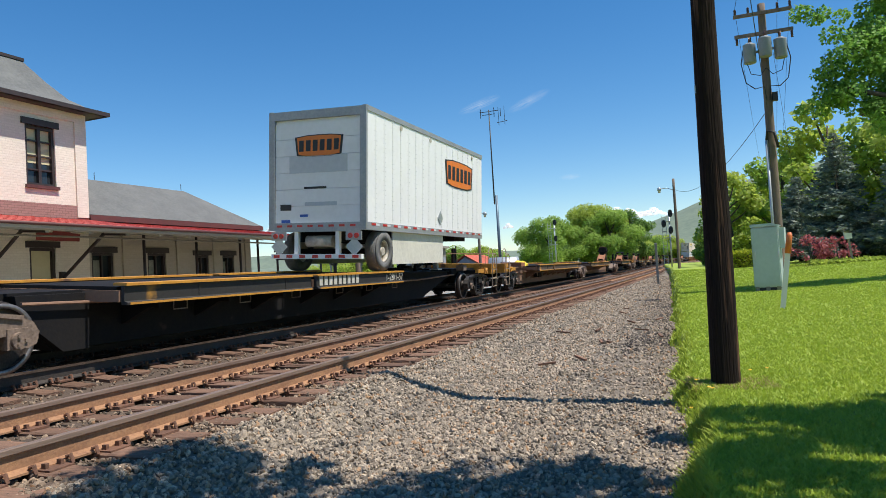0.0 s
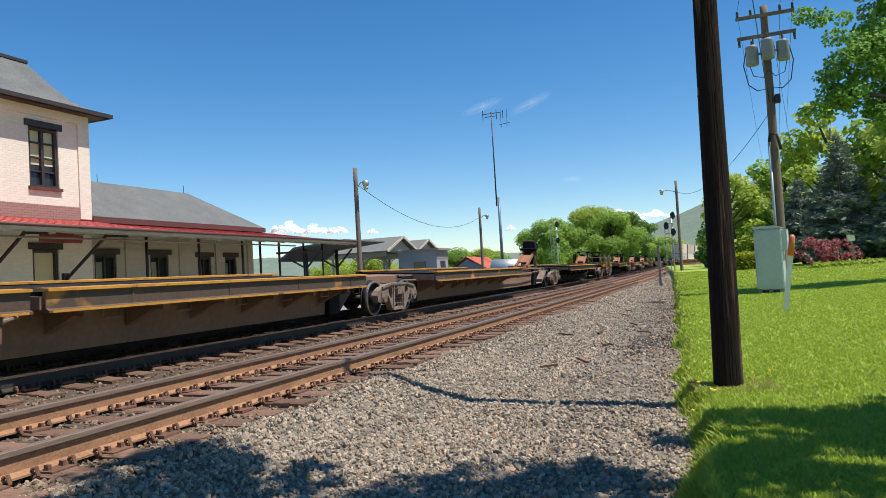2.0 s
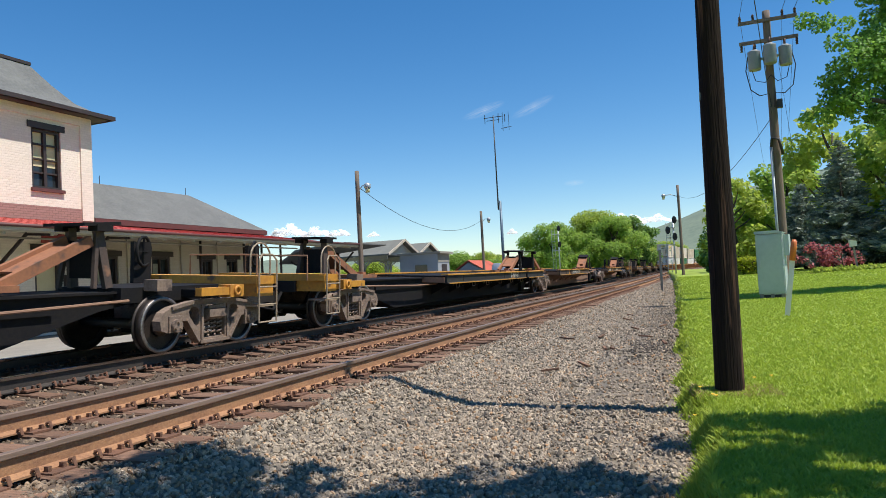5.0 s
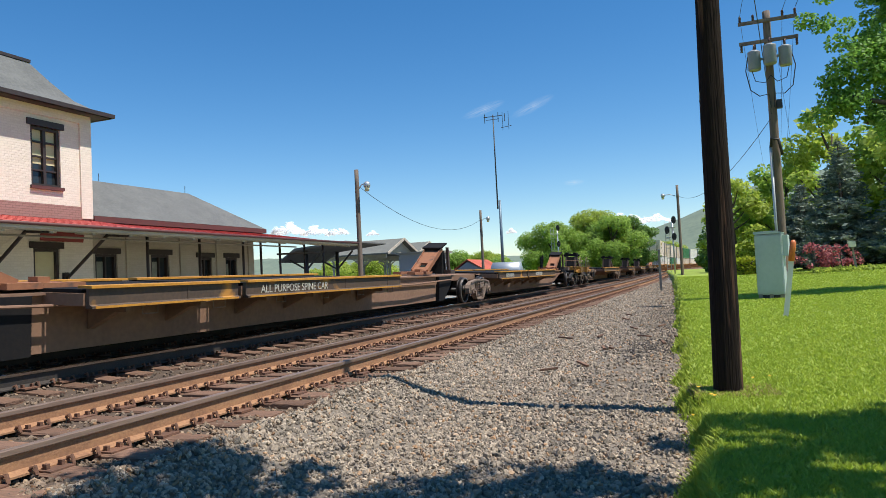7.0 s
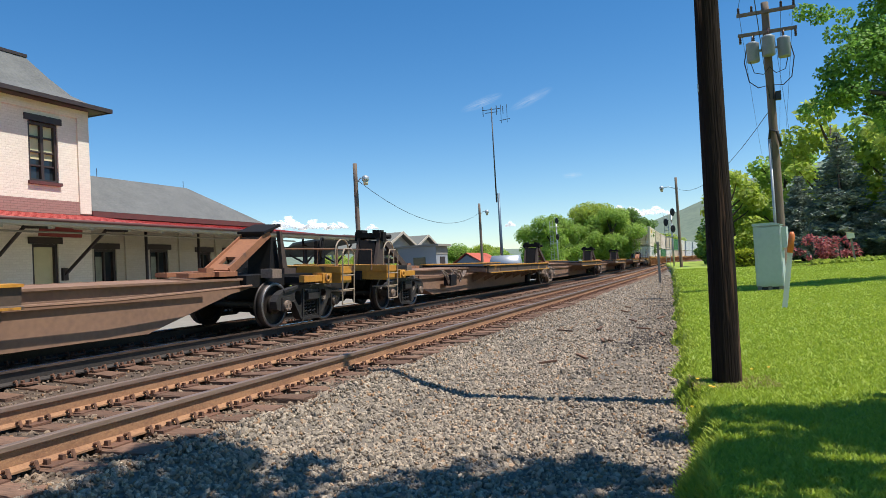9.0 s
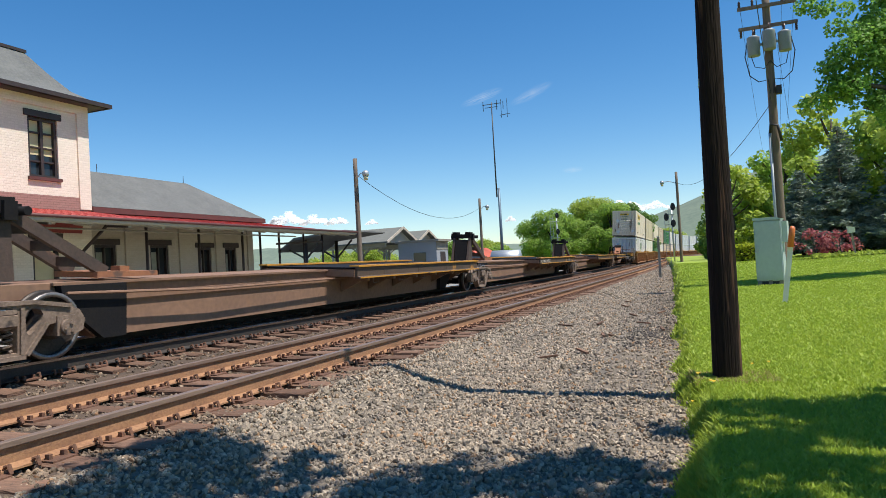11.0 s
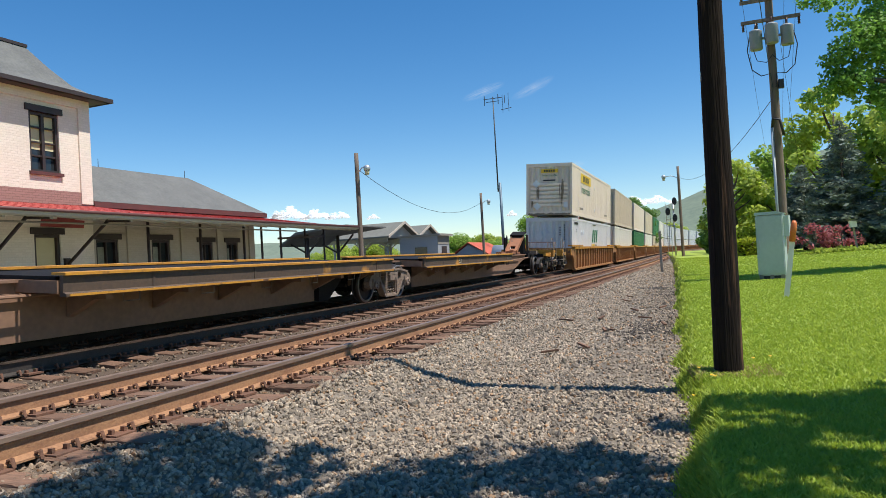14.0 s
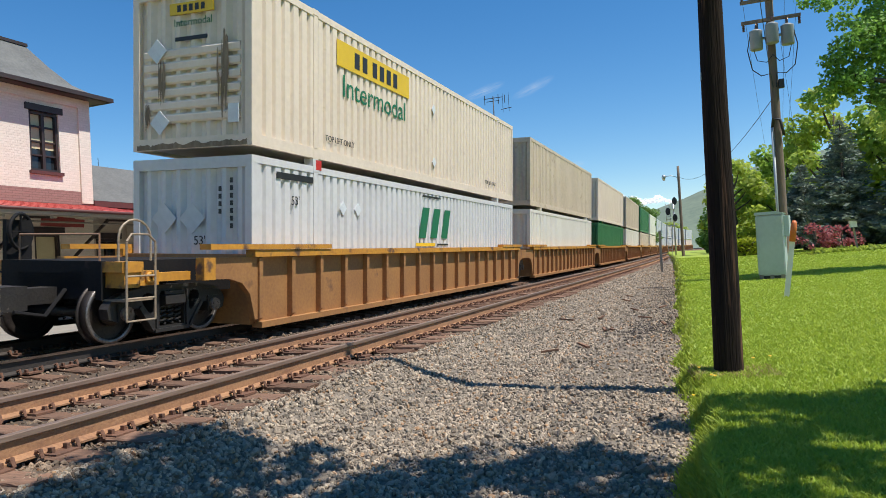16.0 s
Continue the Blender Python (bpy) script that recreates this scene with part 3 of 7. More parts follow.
    return post, legs, top, strut, foot


def lettering(parent, words, size, mat, at, name="lettering"):
    """Flat painted words."""
    cu = bpy.data.curves.new(name, "FONT")
    cu.body, cu.size, cu.extrude = words, size, 0.002
    tmp = bpy.data.objects.new("tmp", cu)
    scene.collection.objects.link(tmp)
    me = bpy.data.meshes.new_from_object(tmp.evaluated_get(bpy.context.evaluated_depsgraph_get()))
    bpy.data.objects.remove(tmp)
    me.name = name
    me.materials.clear()
    me.materials.append(mat)
    return part(name, me, None, parent, at=at)


def car_end(t, y, e, reach=1.5):
    """End deck of a car past its truck at y, towards e: sill, steps, ladder, hand rails, coupler."""
    lo, hi = sorted((y - e * 1.3, y + e * reach))
    d = part("end_deck", box(box(bm_new(), -0.62, 0.62, lo, hi, 0.76, 0.985), -1.2, 1.2, y - 0.1, y + 0.1, 0.8, 0.93), M["black"], t)
    lo, hi = sorted((y - e * 0.35, y + e * 0.62))
    part("side_strip", box(bm_new(), 1.12, 1.24, lo, hi, 0.84, 0.965), M["yellow"], d, "weathered yellow side strip")
    lo, hi = sorted((y + e * 0.62 * reach, y + e * (reach - 0.02)))
    part("end_sill", box(box(bm_new(), -1.3, 1.3, lo, hi, 0.99, 1.13), -1.28, 1.28, lo + 0.05, hi - 0.05, 0.78, 0.99), M["yellow"], d, "yellow end sill")
    lo, hi = sorted((y + e * 0.3, y + e * 0.64))
    part("push_pole_pocket", disc(box(bm_new(), 1.02, 1.26, lo, hi, 0.8, 1.0), (1.26, (lo + hi) / 2, 0.9), 0.04, 0.09, 0, 0.03, 14), M["yellow"], d)
    part("walkway", box(bm_new(), -1.1, -0.64, *sorted((y - e * 0.2, y + e * (reach - 0.02))), 0.95, 0.98), M["black"], d, "dark grating walkway")
    part("casting", box(bm_new(), 0.64, 0.9, y - 0.75 * e - 0.15, y - 0.75 * e + 0.15, 0.93, 1.1), M["truck"], d)
    lad = bm_new()
    ya, yb = y + e * (reach - 0.55), y + e * (reach - 0.05)
    for yy in (ya, yb):
        tube(lad, [(1.34, yy, 0.34), (1.34, yy, 1.4)], 0.016, 6)
    for z in (0.34, 0.64, 0.94):
        tube(lad, [(1.34, ya, z), (1.34, yb, z)], 0.014, 6)
    tube(lad, [(1.34, ya, 1.4), (1.32, ya + (yb - ya) * 0.2, 1.5), (1.32, ya + (yb - ya) * 0.8, 1.5), (1.34, yb, 1.4)], 0.016, 6)
    part("ladder", lad, M["handrail"], d, "thin worn steel ladder")
    r = tube(bm_new(), [(-0.6, y + e * (reach - 0.02), 1.0), (-0.6, y + e * (reach - 0.02), 1.5), (0.9, y + e * (reach - 0.02), 1.5), (0.9, y + e * (reach - 0.02), 1.0)], 0.016, 6)
    part("hand_rail", r, M["brown"], d)
    w = disc(bm_new(), (0, 0, 0), 0.24, 0.28, -0.02, 0.02, 20)
    for k in range(4):
        a = k * math.tau / 4
        beam(w, (0, 0, 0), (0, 0.25 * math.cos(a), 0.25 * math.sin(a)), 0.02, 0.03, Vector((1, 0, 0)))
    wh = part("brake_wheel", w, M["black"], d, at=pose(-0.95, y + e * 0.7, 1.55, 0, 0, 20))
    part("stand", box(bm_new(), -1.06, -0.98, y + e * 0.7 - 0.2, y + e * 0.7 + 0.2, 0.985, 1.72), M["black"], d, "black brake housing")
    c = bm_new()
    lo, hi = sorted((y + e * (reach - 0.2), y + e * (reach + 0.55)))
    box(c, -0.14, 0.14, lo, hi, 0.56, 0.78)
    lo, hi = sorted((y + e * (reach + 0.5), y + e * (reach + 0.85)))
    box(c, -0.2, 0.22, lo, hi, 0.5, 0.82)
    part("coupler", c, M["truckdark"], d)
    h = tube(bm_new(), [(0.3, y + e * reach, 0.75), (0.35, y + e * (reach + 0.35), 0.42), (0.3, y + e * (reach + 0.75), 0.5)], 0.03, 6)
    part("air_hose", h, M["black"], d)
    part("step", box(bm_new(), 0.9, 1.3, min(ya, yb), max(ya, yb), 0.6, 0.63), M["handrail"], d)
    hoop = tube(bm_new(), [(1.2, yb, 1.14)] + [(1.2, yb - e * 0.28 + e * 0.28 * math.cos(a), 1.45 + 0.25 * math.sin(a)) for a in np.linspace(0, math.pi, 9)] + [(1.2, yb - e * 0.56, 1.14)], 0.016, 6)
    part("hoop_rail", hoop, M["handrail"], d)
    return d


M["chalk"] = material("faded_white_lettering", (0.6, 0.58, 0.5), (0.4, 0.36, 0.3), 0.7, scale=6, fine=30, bump=0)


def spine_unit(u0, u1, decks, hitches, tone, label, car_ends=(), writing=(), ends=(0.3, 0.3)):
    """One unit of an articulated spine car between truck centres u0 and u1."""
    L, mid = u1 - u0, (u0 + u1) / 2
    t = thing("spine_car", label, "rail car", "empty spine cars of the train")
    for a, b in decks:
        platform(t, a - mid, b - mid, tone)
    h = L / 2
    raked = [any(abs(u - mid - e * h) < 0.6 for u, _ in car_ends) for e in (-1, 1)]
    sill = part("centre_sill", spine(L, *ends, raked), M[tone], t)
    for sx in (1, -1):
        part("top_flange", box(bm_new(), *sorted((sx * 0.481, sx * 0.545)), -h + 1.3, h - 1.3, 0.9, 0.935), M[tone], sill)
        part("ledge", box(bm_new(), *sorted((sx * 0.481, sx * 0.525)), -h + 2.5, h - 2.5, 0.66, 0.76), M[tone], sill)
    for e, rake in zip((-1, 1), raked):
        if not rake:
            part("sill_end", sill_end(h, e), M["black"], t, "black bell-shaped sill end")
            if e > 0 and abs(u1 + 173.7) < 0.1:
                part("gusset", gusset(h, e), M["truck"], t)
    for y, d, kind in hitches:
        post, legs, top, strut, foot = hitch(y - mid, d, kind)
        dark = M["hitchbrown" if kind != "bars" or y < -150 else "black"]
        hh = part("hitch_stand", post, M["black"], t, "dark trailer hitch stand")
        for b in legs:
            part("hitch_leg", b, dark, hh)
        part("hitch_plate", top, M["black"], hh, "worn black hitch plate")
        part("hitch_strut", strut, M["hitchbrown" if kind == "block" else "strut"], hh, "rust-coloured sloping strut")
        part("hitch_foot", foot, M["strut"], hh)
    for u, e in car_ends:
        car_end(t, u - mid, e)
    for u, words, size in writing:
        if words.startswith("#"):      # a number shown as plain bars
            for k in range(len(words)):
                part("marking_bar", box(bm_new(), 1.277, 1.287, u - mid + k * size * 0.95, u - mid + k * size * 0.95 + size * 0.6, 0.81, 0.81 + size), M["chalk"], t)
            continue
        lettering(t, words, size, M["chalk"], pose(1.287, u - mid, 0.81, 90, 0, 90))
    pipe = bm_new()
    tube(pipe, [(0.66, -L / 2 + 1.4, 0.8), (0.68, -L / 4, 0.72), (0.66, 0, 0.74), (0.68, L / 4, 0.72), (0.66, L / 2 - 1.4, 0.8)], 0.022, 6)
    part("air_pipe", pipe, M["brown"], t)
    return rides(t, u0, u1)



ST = "empty spine car unit, weathered dark steel with yellow side channels"
SB = "empty spine car unit, rusty brown centre sill and yellow deck edges"
UNITS = [
    (-250.4, -232.2, [(-248.4, -234.9)], [], "black", ST),
    (-232.2, -214.1, [(-229.8, -225.2), (-225.0, -220.9)], [], "black", ST, [(-214.3, 1)], [(-221.9, "1-28/1-57", 0.25), (-224.9, "#########", 0.2)]),
    (-210.4, -192.6, [(-205.9, -202.8), (-202.6, -194.6)], [], "brown", SB, [(-210.2, -1)]),
    (-192.6, -173.7, [(-190.4, -180.9)], [(-174.7, -1, "bars")], "brown", SB),
    (-173.7, -156.8, [(-170.6, -161.0)], [(-158.4, -1, "bars")], "black", ST, [(-157.0, 1)]),
    (-152.6, -133.7, [(-147.0, -137.95), (-137.6, -134.8)], [(-152.2, 1, "bars"), (-135.2, -1, "bars")], "black", ST, [(-152.4, -1)], [(-140.2, "2-28/1-57", 0.28)]),
    (-133.7, -115.0, [(-131.0, -128.1), (-127.9, -121.8)], [(-132.75, 1, "bars"), (-116.3, -1, "plate")], "brown", SB, [], [(-127.5, "ALL PURPOSE SPINE CAR", 0.2)]),
    (-115.0, -97.1, [(-113.2, -109.2), (-109.0, -103.5)], [(-97.3, -1, "plate")], "brown", SB, [(-97.3, 1)], [(-112.3, "########", 0.15), (-107.6, "#########", 0.15)]),
    (-92.9, -75.4, [(-86.0, -76.5)], [(-92.5, 1, "block")], "brown", SB, [(-92.7, -1)]),
    (-75.4, -58.1, [(-67.2, -58.9)], [(-74.6, 1, "block")], "brown", SB),
    (-58.1, -40.5, [(-49.8, -41.2)], [(-56.75, 1, "block")], "brown", SB, [], [(-49.7, "ALL PURPOSE SPINE CAR", 0.18), (-43.1, "53", 0.24)]),
    (-40.5, -22.7, [(-32.0, -22.9)], [(-39.4, 1, "block")], "brown", SB),
    (-22.7, -5.9, [(-20.9, -12.2)], [(-6.5, -1, "plate")], "brown", SB, [(-5.9, 1)], [(-18.2, "53", 0.2)]),
]
for row in UNITS:
    spine_unit(*row)
for u in (-250.4, -232.2, -214.3, -210.2, -192.6, -173.7, -157.0, -152.4, -133.7, -115.0, -97.3, -92.7, -75.4, -58.1, -40.5, -22.7, -5.9, -1.75):
    # trucks at the car ends get the steel with deck shade in its colour
    truck(u + (0.0 if u == -133.7 else 0.3 if u == -58.1 else 0.15), "truckdark" if u in (-214.3, -210.2, -97.3, -92.7, -5.9, -1.75) else "truck")


def well_unit(u0, first=False, last=False, tone="orange"):
    """Well car: a deep ribbed trough between two trucks; u0 is where its box begins."""
    L = 16.3
    t = thing("well_car", "orange-brown ribbed double-stack well car with a yellow top chord", "rail car", "well cars of the train")
    h = L / 2
    for sx in (1, -1):
        b = bm_new()
        prism(b, [(-h, 0.05), (h, 0.05), (h, 1.16), (-h, 1.16)], 0, sx * 1.36 - 0.02, sx * 1.36 + 0.02)
        w = part("well_side", b, M[tone], t)
        n = 17
        rib = finish(prism(bm_new(), [(sx * 1.38, 0.05), (sx * 1.49, 0.14), (sx * 1.49, 1.14), (sx * 1.38, 1.16)], 1, -0.05, 0.05), "rib", M[tone])
        for i in range(n + 1):
            y = -h + i * L / n
            part("rib", rib, None, w, at=(0, y, 0))
        lo = bm_new()
        box(lo, sx * 1.3, sx * 1.5, -h, h, -0.03, 0.07)
        part("bottom_chord", lo, M[tone], w)
        top = bm_new()
        box(top, sx * 1.33, sx * 1.52, -h - 0.2, h + 0.2, 1.16, 1.28)
        box(top, sx * 1.33, sx * 1.54, -h - 1.3, -h + 2.2, 1.285, 1.37)
        box(top, sx * 1.33, sx * 1.54, h - 2.2, h + 0.3, 1.285, 1.37)
        part("top_chord", top, M["yellow"], w, "faded yellow top chord")
    for y in np.linspace(-h + 0.2, h - 0.2, 8):
        part("floor_beam", box(bm_new(), -1.34, 1.34, y - 0.15, y + 0.15, 0.02, 0.16), M["black"], t)
    for e in (-1, 1):
        ed = bm_new()
        box(ed, -1.34, 1.34, min(e * h, e * (h + 0.12)), max(e * h, e * (h + 0.12)), 0.03, 1.2)
        box(ed, -0.45, 0.45, min(e * h, e * (h + 1.4)), max(e * h, e * (h + 1.4)), 0.6, 0.95)
        for sx in (1, -1):
            prism(ed, [(e * h, 0.12), (e * h, 1.16), (e * (h + 1.35), 1.16), (e * (h + 1.35), 0.84), (e * (h + 0.75), 0.82), (e * (h + 0.45), 0.74), (e * (h + 0.25), 0.55), (e * (h + 0.12), 0.12)], 0, sx * 1.4 - 0.05, sx * 1.4 + 0.05)
        part("end_frame", ed, M[tone], t)
    if first:
        car_end(t, -h - 1.75, -1, 1.0)
        part("end_platform", box(bm_new(), -0.95, 0.95, -h - 2.75, -h - 0.12, 0.62, 1.14), M["black"], t, "black boxed end platform")
        for sx in (1, -1):
            part("corner_post", box(bm_new(), *sorted((sx * 1.34, sx * 1.5)), -h - 1.4, -h - 1.15, 0.83, 1.165), M["yellow"], t, "yellow corner post")
    return rides(t, u0 + 0.08 - 1.6, u0 + 16.22 + 1.6)


def boxcar_body(L, W, H, tone, depth=0.05, pitch=0.28, name="container", stand=0.012):
    """Corrugated box with posts, rails and corner castings; origin at the middle of its floor."""
    t = thing(name, "", "container", "stacked containers")
    skin = bm_new()
    h = L / 2 - 0.12
    n = int(2 * h / pitch)
    for sx in (1, -1):
        prev = None
        for i in range(n):
            y = -h + i * 2 * h / n
            p = 2 * h / n
            for a, dx in ((0, 0), (0.55, 0), (0.66, depth), (0.88, depth)):
                v = (skin.verts.new((sx * (W / 2 - 0.01 - dx), y + a * p, 0.18)), skin.verts.new((sx * (W / 2 - 0.01 - dx), y + a * p, H - 0.12)))
                if prev:
                    skin.faces.new((prev[0], v[0], v[1], prev[1]))
                prev = v
        v = (skin.verts.new((sx * (W / 2 - 0.01), h, 0.18)), skin.verts.new((sx * (W / 2 - 0.01), h, H - 0.12)))
        skin.faces.new((prev[0], v[0], v[1], prev[1]))
    box(skin, -W / 2 + 0.05, W / 2 - 0.05, -h, h, H - 0.06, H - 0.02)
    box(skin, -W / 2 + 0.05, W / 2 - 0.05, -h, h, 0.06, 0.14)
    part("side_wall", skin, tone, t)
    fr = bm_new()
    for sx in (1, -1):
        for z0, z1 in ((0.0, 0.2), (H - 0.13, H)):
            box(fr, sx * (W / 2 - 0.1), sx * W / 2, -L / 2, L / 2, z0, z1)
        for sy in (1, -1):
            box(fr, sx * (W / 2 - 0.14), sx * (W / 2 - 0.002), min(sy * (L / 2 - 0.16), sy * L / 2), max(sy * (L / 2 - 0.16), sy * L / 2), 0.2, H - 0.13)
            yy = sy * (L / 2 - 2.0)
            box(fr, sx * (W / 2 - 0.1), sx * (W / 2 + 0.004), yy - 0.07, yy + 0.07, 0.2, H - 0.13)
            box(fr, sx * (W / 2 - 0.2), sx * (W / 2 + 0.006), yy - 0.1, yy + 0.1, H - 0.1, H + stand)
            box(fr, sx * (W / 2 - 0.2), sx * (W / 2 + 0.006), yy - 0.1, yy + 0.1, -0.012, 0.12)
    for sy in (1, -1):
        for z0, z1 in ((0.0, 0.2), (H - 0.2, H - 0.004)):
            box(fr, -W / 2 + 0.1, W / 2 - 0.1, min(sy * (L / 2 - 0.1), sy * L / 2), max(sy * (L / 2 - 0.1), sy * L / 2), z0, z1)
    part("frame", fr, tone, t)
    for sy in (1, -1):
        e = bm_new()
        prev = None
        for i in range(29):
            x = -W / 2 + 0.14 + i * (W - 0.28) / 28
            y = sy * (L / 2 - (0.1 if i % 4 in (0, 1) else 0.03))
            v = (e.verts.new((x, y, 0.2)), e.verts.new((x, y, H - 0.2)))
            if prev:
                e.faces.new((prev[0], v[0], v[1], prev[1]))
            prev = v
        part("end_wall", e, tone, t)
    return t


CL, CW, CH, LOW = 16.15, 2.59, 2.88, 2.74
M["cream"] = material("cream_container_paint", (0.75, 0.63, 0.52), (0.67, 0.56, 0.455), 0.55, scale=0.7, fine=9, bump=0.06, wear=(0.5, 0.4, 0.3), wear_at=0.68, wear_scale=2.5)
M["pale"] = material("pale_blue_grey_paint", (0.63, 0.62, 0.625), (0.56, 0.55, 0.555), 0.5, scale=0.7, fine=9, bump=0.05)
M["dullcream"] = material("dusty_cream_paint", (0.60, 0.49, 0.37), (0.5, 0.41, 0.31), 0.6, scale=0.7, fine=9, bump=0.06, wear=(0.36, 0.26, 0.18), wear_at=0.62)
M["offwhite"] = material("off_white_paint", (0.72, 0.69, 0.62), (0.66, 0.62, 0.55), 0.5, scale=0.7, fine=9, bump=0.05)
M["green"] = material("green_container_paint", (0.03, 0.17, 0.06), (0.025, 0.13, 0.05), 0.5, scale=0.7, fine=9, bump=0.05)
M["grey"] = material("light_grey_container_paint", (0.55, 0.57, 0.58), (0.48, 0.5, 0.52), 0.5, scale=0.7, fine=9, bump=0.05)
PITCH = 18.9
STACK = [("pale", "cream"), ("offwhite", "dullcream"), ("green", "cream"), ("offwhite", "dullcream"), ("dullcream", "green"), ("cream", "offwhite"), ("grey", "grey"), ("grey", "grey"), ("grey", "pale"), ("offwhite", "grey"), ("grey", "grey"), ("cream", "grey")]
TONE = dict(cream="cream", pale="pale blue-grey", dullcream="dusty cream", offwhite="off-white", green="green", grey="light grey")
BOXES = []
proto = {}
for i, (lower, upper) in enumerate(STACK):
    u = i * PITCH
    well_unit(u, first=i == 0)
    truck(u + CL + 1.35)
    for k, c in enumerate((lower, upper)):
        if (c, k) in proto:
            b = copy_thing(proto[c, k], Matrix())
        else:
            b = proto[c, k] = boxcar_body(CL, CW, CH if k else LOW, M[c], stand=0.012 if k else CH + 0.006 - LOW)
        tagged(b, f"{TONE[c]} corrugated steel container " + ("resting in the well car" if k == 0 else "stacked on top of another"))
        BOXES.append(rides(b, u, u + CL))
        b["deck"] = 0.14 + k * (CH + 0.02)


def motions():
    """The train rolls along its track at a steady pace."""
    times = [i * 0.5 for i in range(33)]
    for ob, u0, u1 in RIDERS:
        lift = Matrix.Translation((0, 0, ob.get("deck", 0.0)))
        walk(ob, [(t, on_track(START - SPEED * t + u0, START - SPEED * t + u1, t) @ lift) for t in times])
    turn = math.degrees(SPEED / FPS / 0.42)
    for ax, y, u in SPINNING:
        walk(ax, [(i / FPS, pose(0, y, 0.42, (turn * i) % 360)) for i in range(16 * FPS + 1)])

# ---- trailer on the spine car ----
M["placardwhite"] = material("white_placard", (0.66, 0.69, 0.72), (0.58, 0.6, 0.63), 0.5, bump=0)
M["badge"] = material("orange_badge", (0.75, 0.2, 0.02), (0.7, 0.17, 0.02), 0.45, bump=0)
M["ink"] = material("black_ink", (0.015, 0.015, 0.017), (0.022, 0.022, 0.024), 0.5, bump=0)
M["rubber"] = material("dusty_tyre_rubber", (0.16, 0.155, 0.145), (0.09, 0.088, 0.085), 0.9, scale=4, fine=30, bump=0.4)
M["greyframe"] = material("scuffed_grey_frame", (0.36, 0.37, 0.38), (0.28, 0.29, 0.3), 0.5, 0.3, scale=2, fine=20, bump=0.1)
M["redtape"] = material("red_reflector", (0.55, 0.03, 0.025), (0.45, 0.025, 0.02), 0.35, bump=0)
M["skirt"] = material("dirty_cream_panel", (0.68, 0.65, 0.55), (0.56, 0.53, 0.45), 0.6, scale=1, fine=12, bump=0.05)
M["rim"] = material("dirty_cream_rim", (0.5, 0.46, 0.38), (0.35, 0.3, 0.24), 0.6, scale=4, fine=20, bump=0.1)
trailer = thing("semi_trailer", "white box semi-trailer with orange badges riding on a spine car", "trailer")
TL, TB, TT = 8.5, 2.02, 4.82
H = TL / 2


def badge(parent, at, w, h):
    """Orange shield with a black rim and black bars for its lettering; flat, facing +x."""
    def shield(k, x):
        b = bm_new()
        pts = [(-w / 2 * k, h * 0.42 * k), (-w / 4, h * 0.49 * k), (0, h * 0.5 * k), (w / 4, h * 0.49 * k), (w / 2 * k, h * 0.42 * k), (w * 0.46 * k, -h * 0.42 * k), (w / 4, -h * 0.49 * k), (0, -h * 0.5 * k), (-w / 4, -h * 0.49 * k), (-w * 0.46 * k, -h * 0.42 * k)]
        return prism(b, pts, 0, x, x + 0.004)
    p = part("badge", shield(1.0, 0), M["ink"], parent, "orange shield badge with a black rim", at=at)
    part("badge_field", shield(0.91, 0.005), M["badge"], p)
    for i in range(6):
        y = -w * 0.36 + i * w * 0.144
        b = bm_new()
        prism(b, [(y - w * 0.052, -h * 0.24), (y + w * 0.046, -h * 0.24), (y + w * 0.052, h * 0.26), (y - w * 0.046, h * 0.26)], 0, 0.01, 0.013)
        part("badge_bar", b, M["ink"], p)
    return p


def placard(parent, at, s, mat="silver"):
    return part("placard", prism(bm_new(), [(0, s), (-s, 0), (0, -s), (s, 0)], 0, 0, 0.012), M[mat], parent, "diamond-shaped placard holder", at=at)


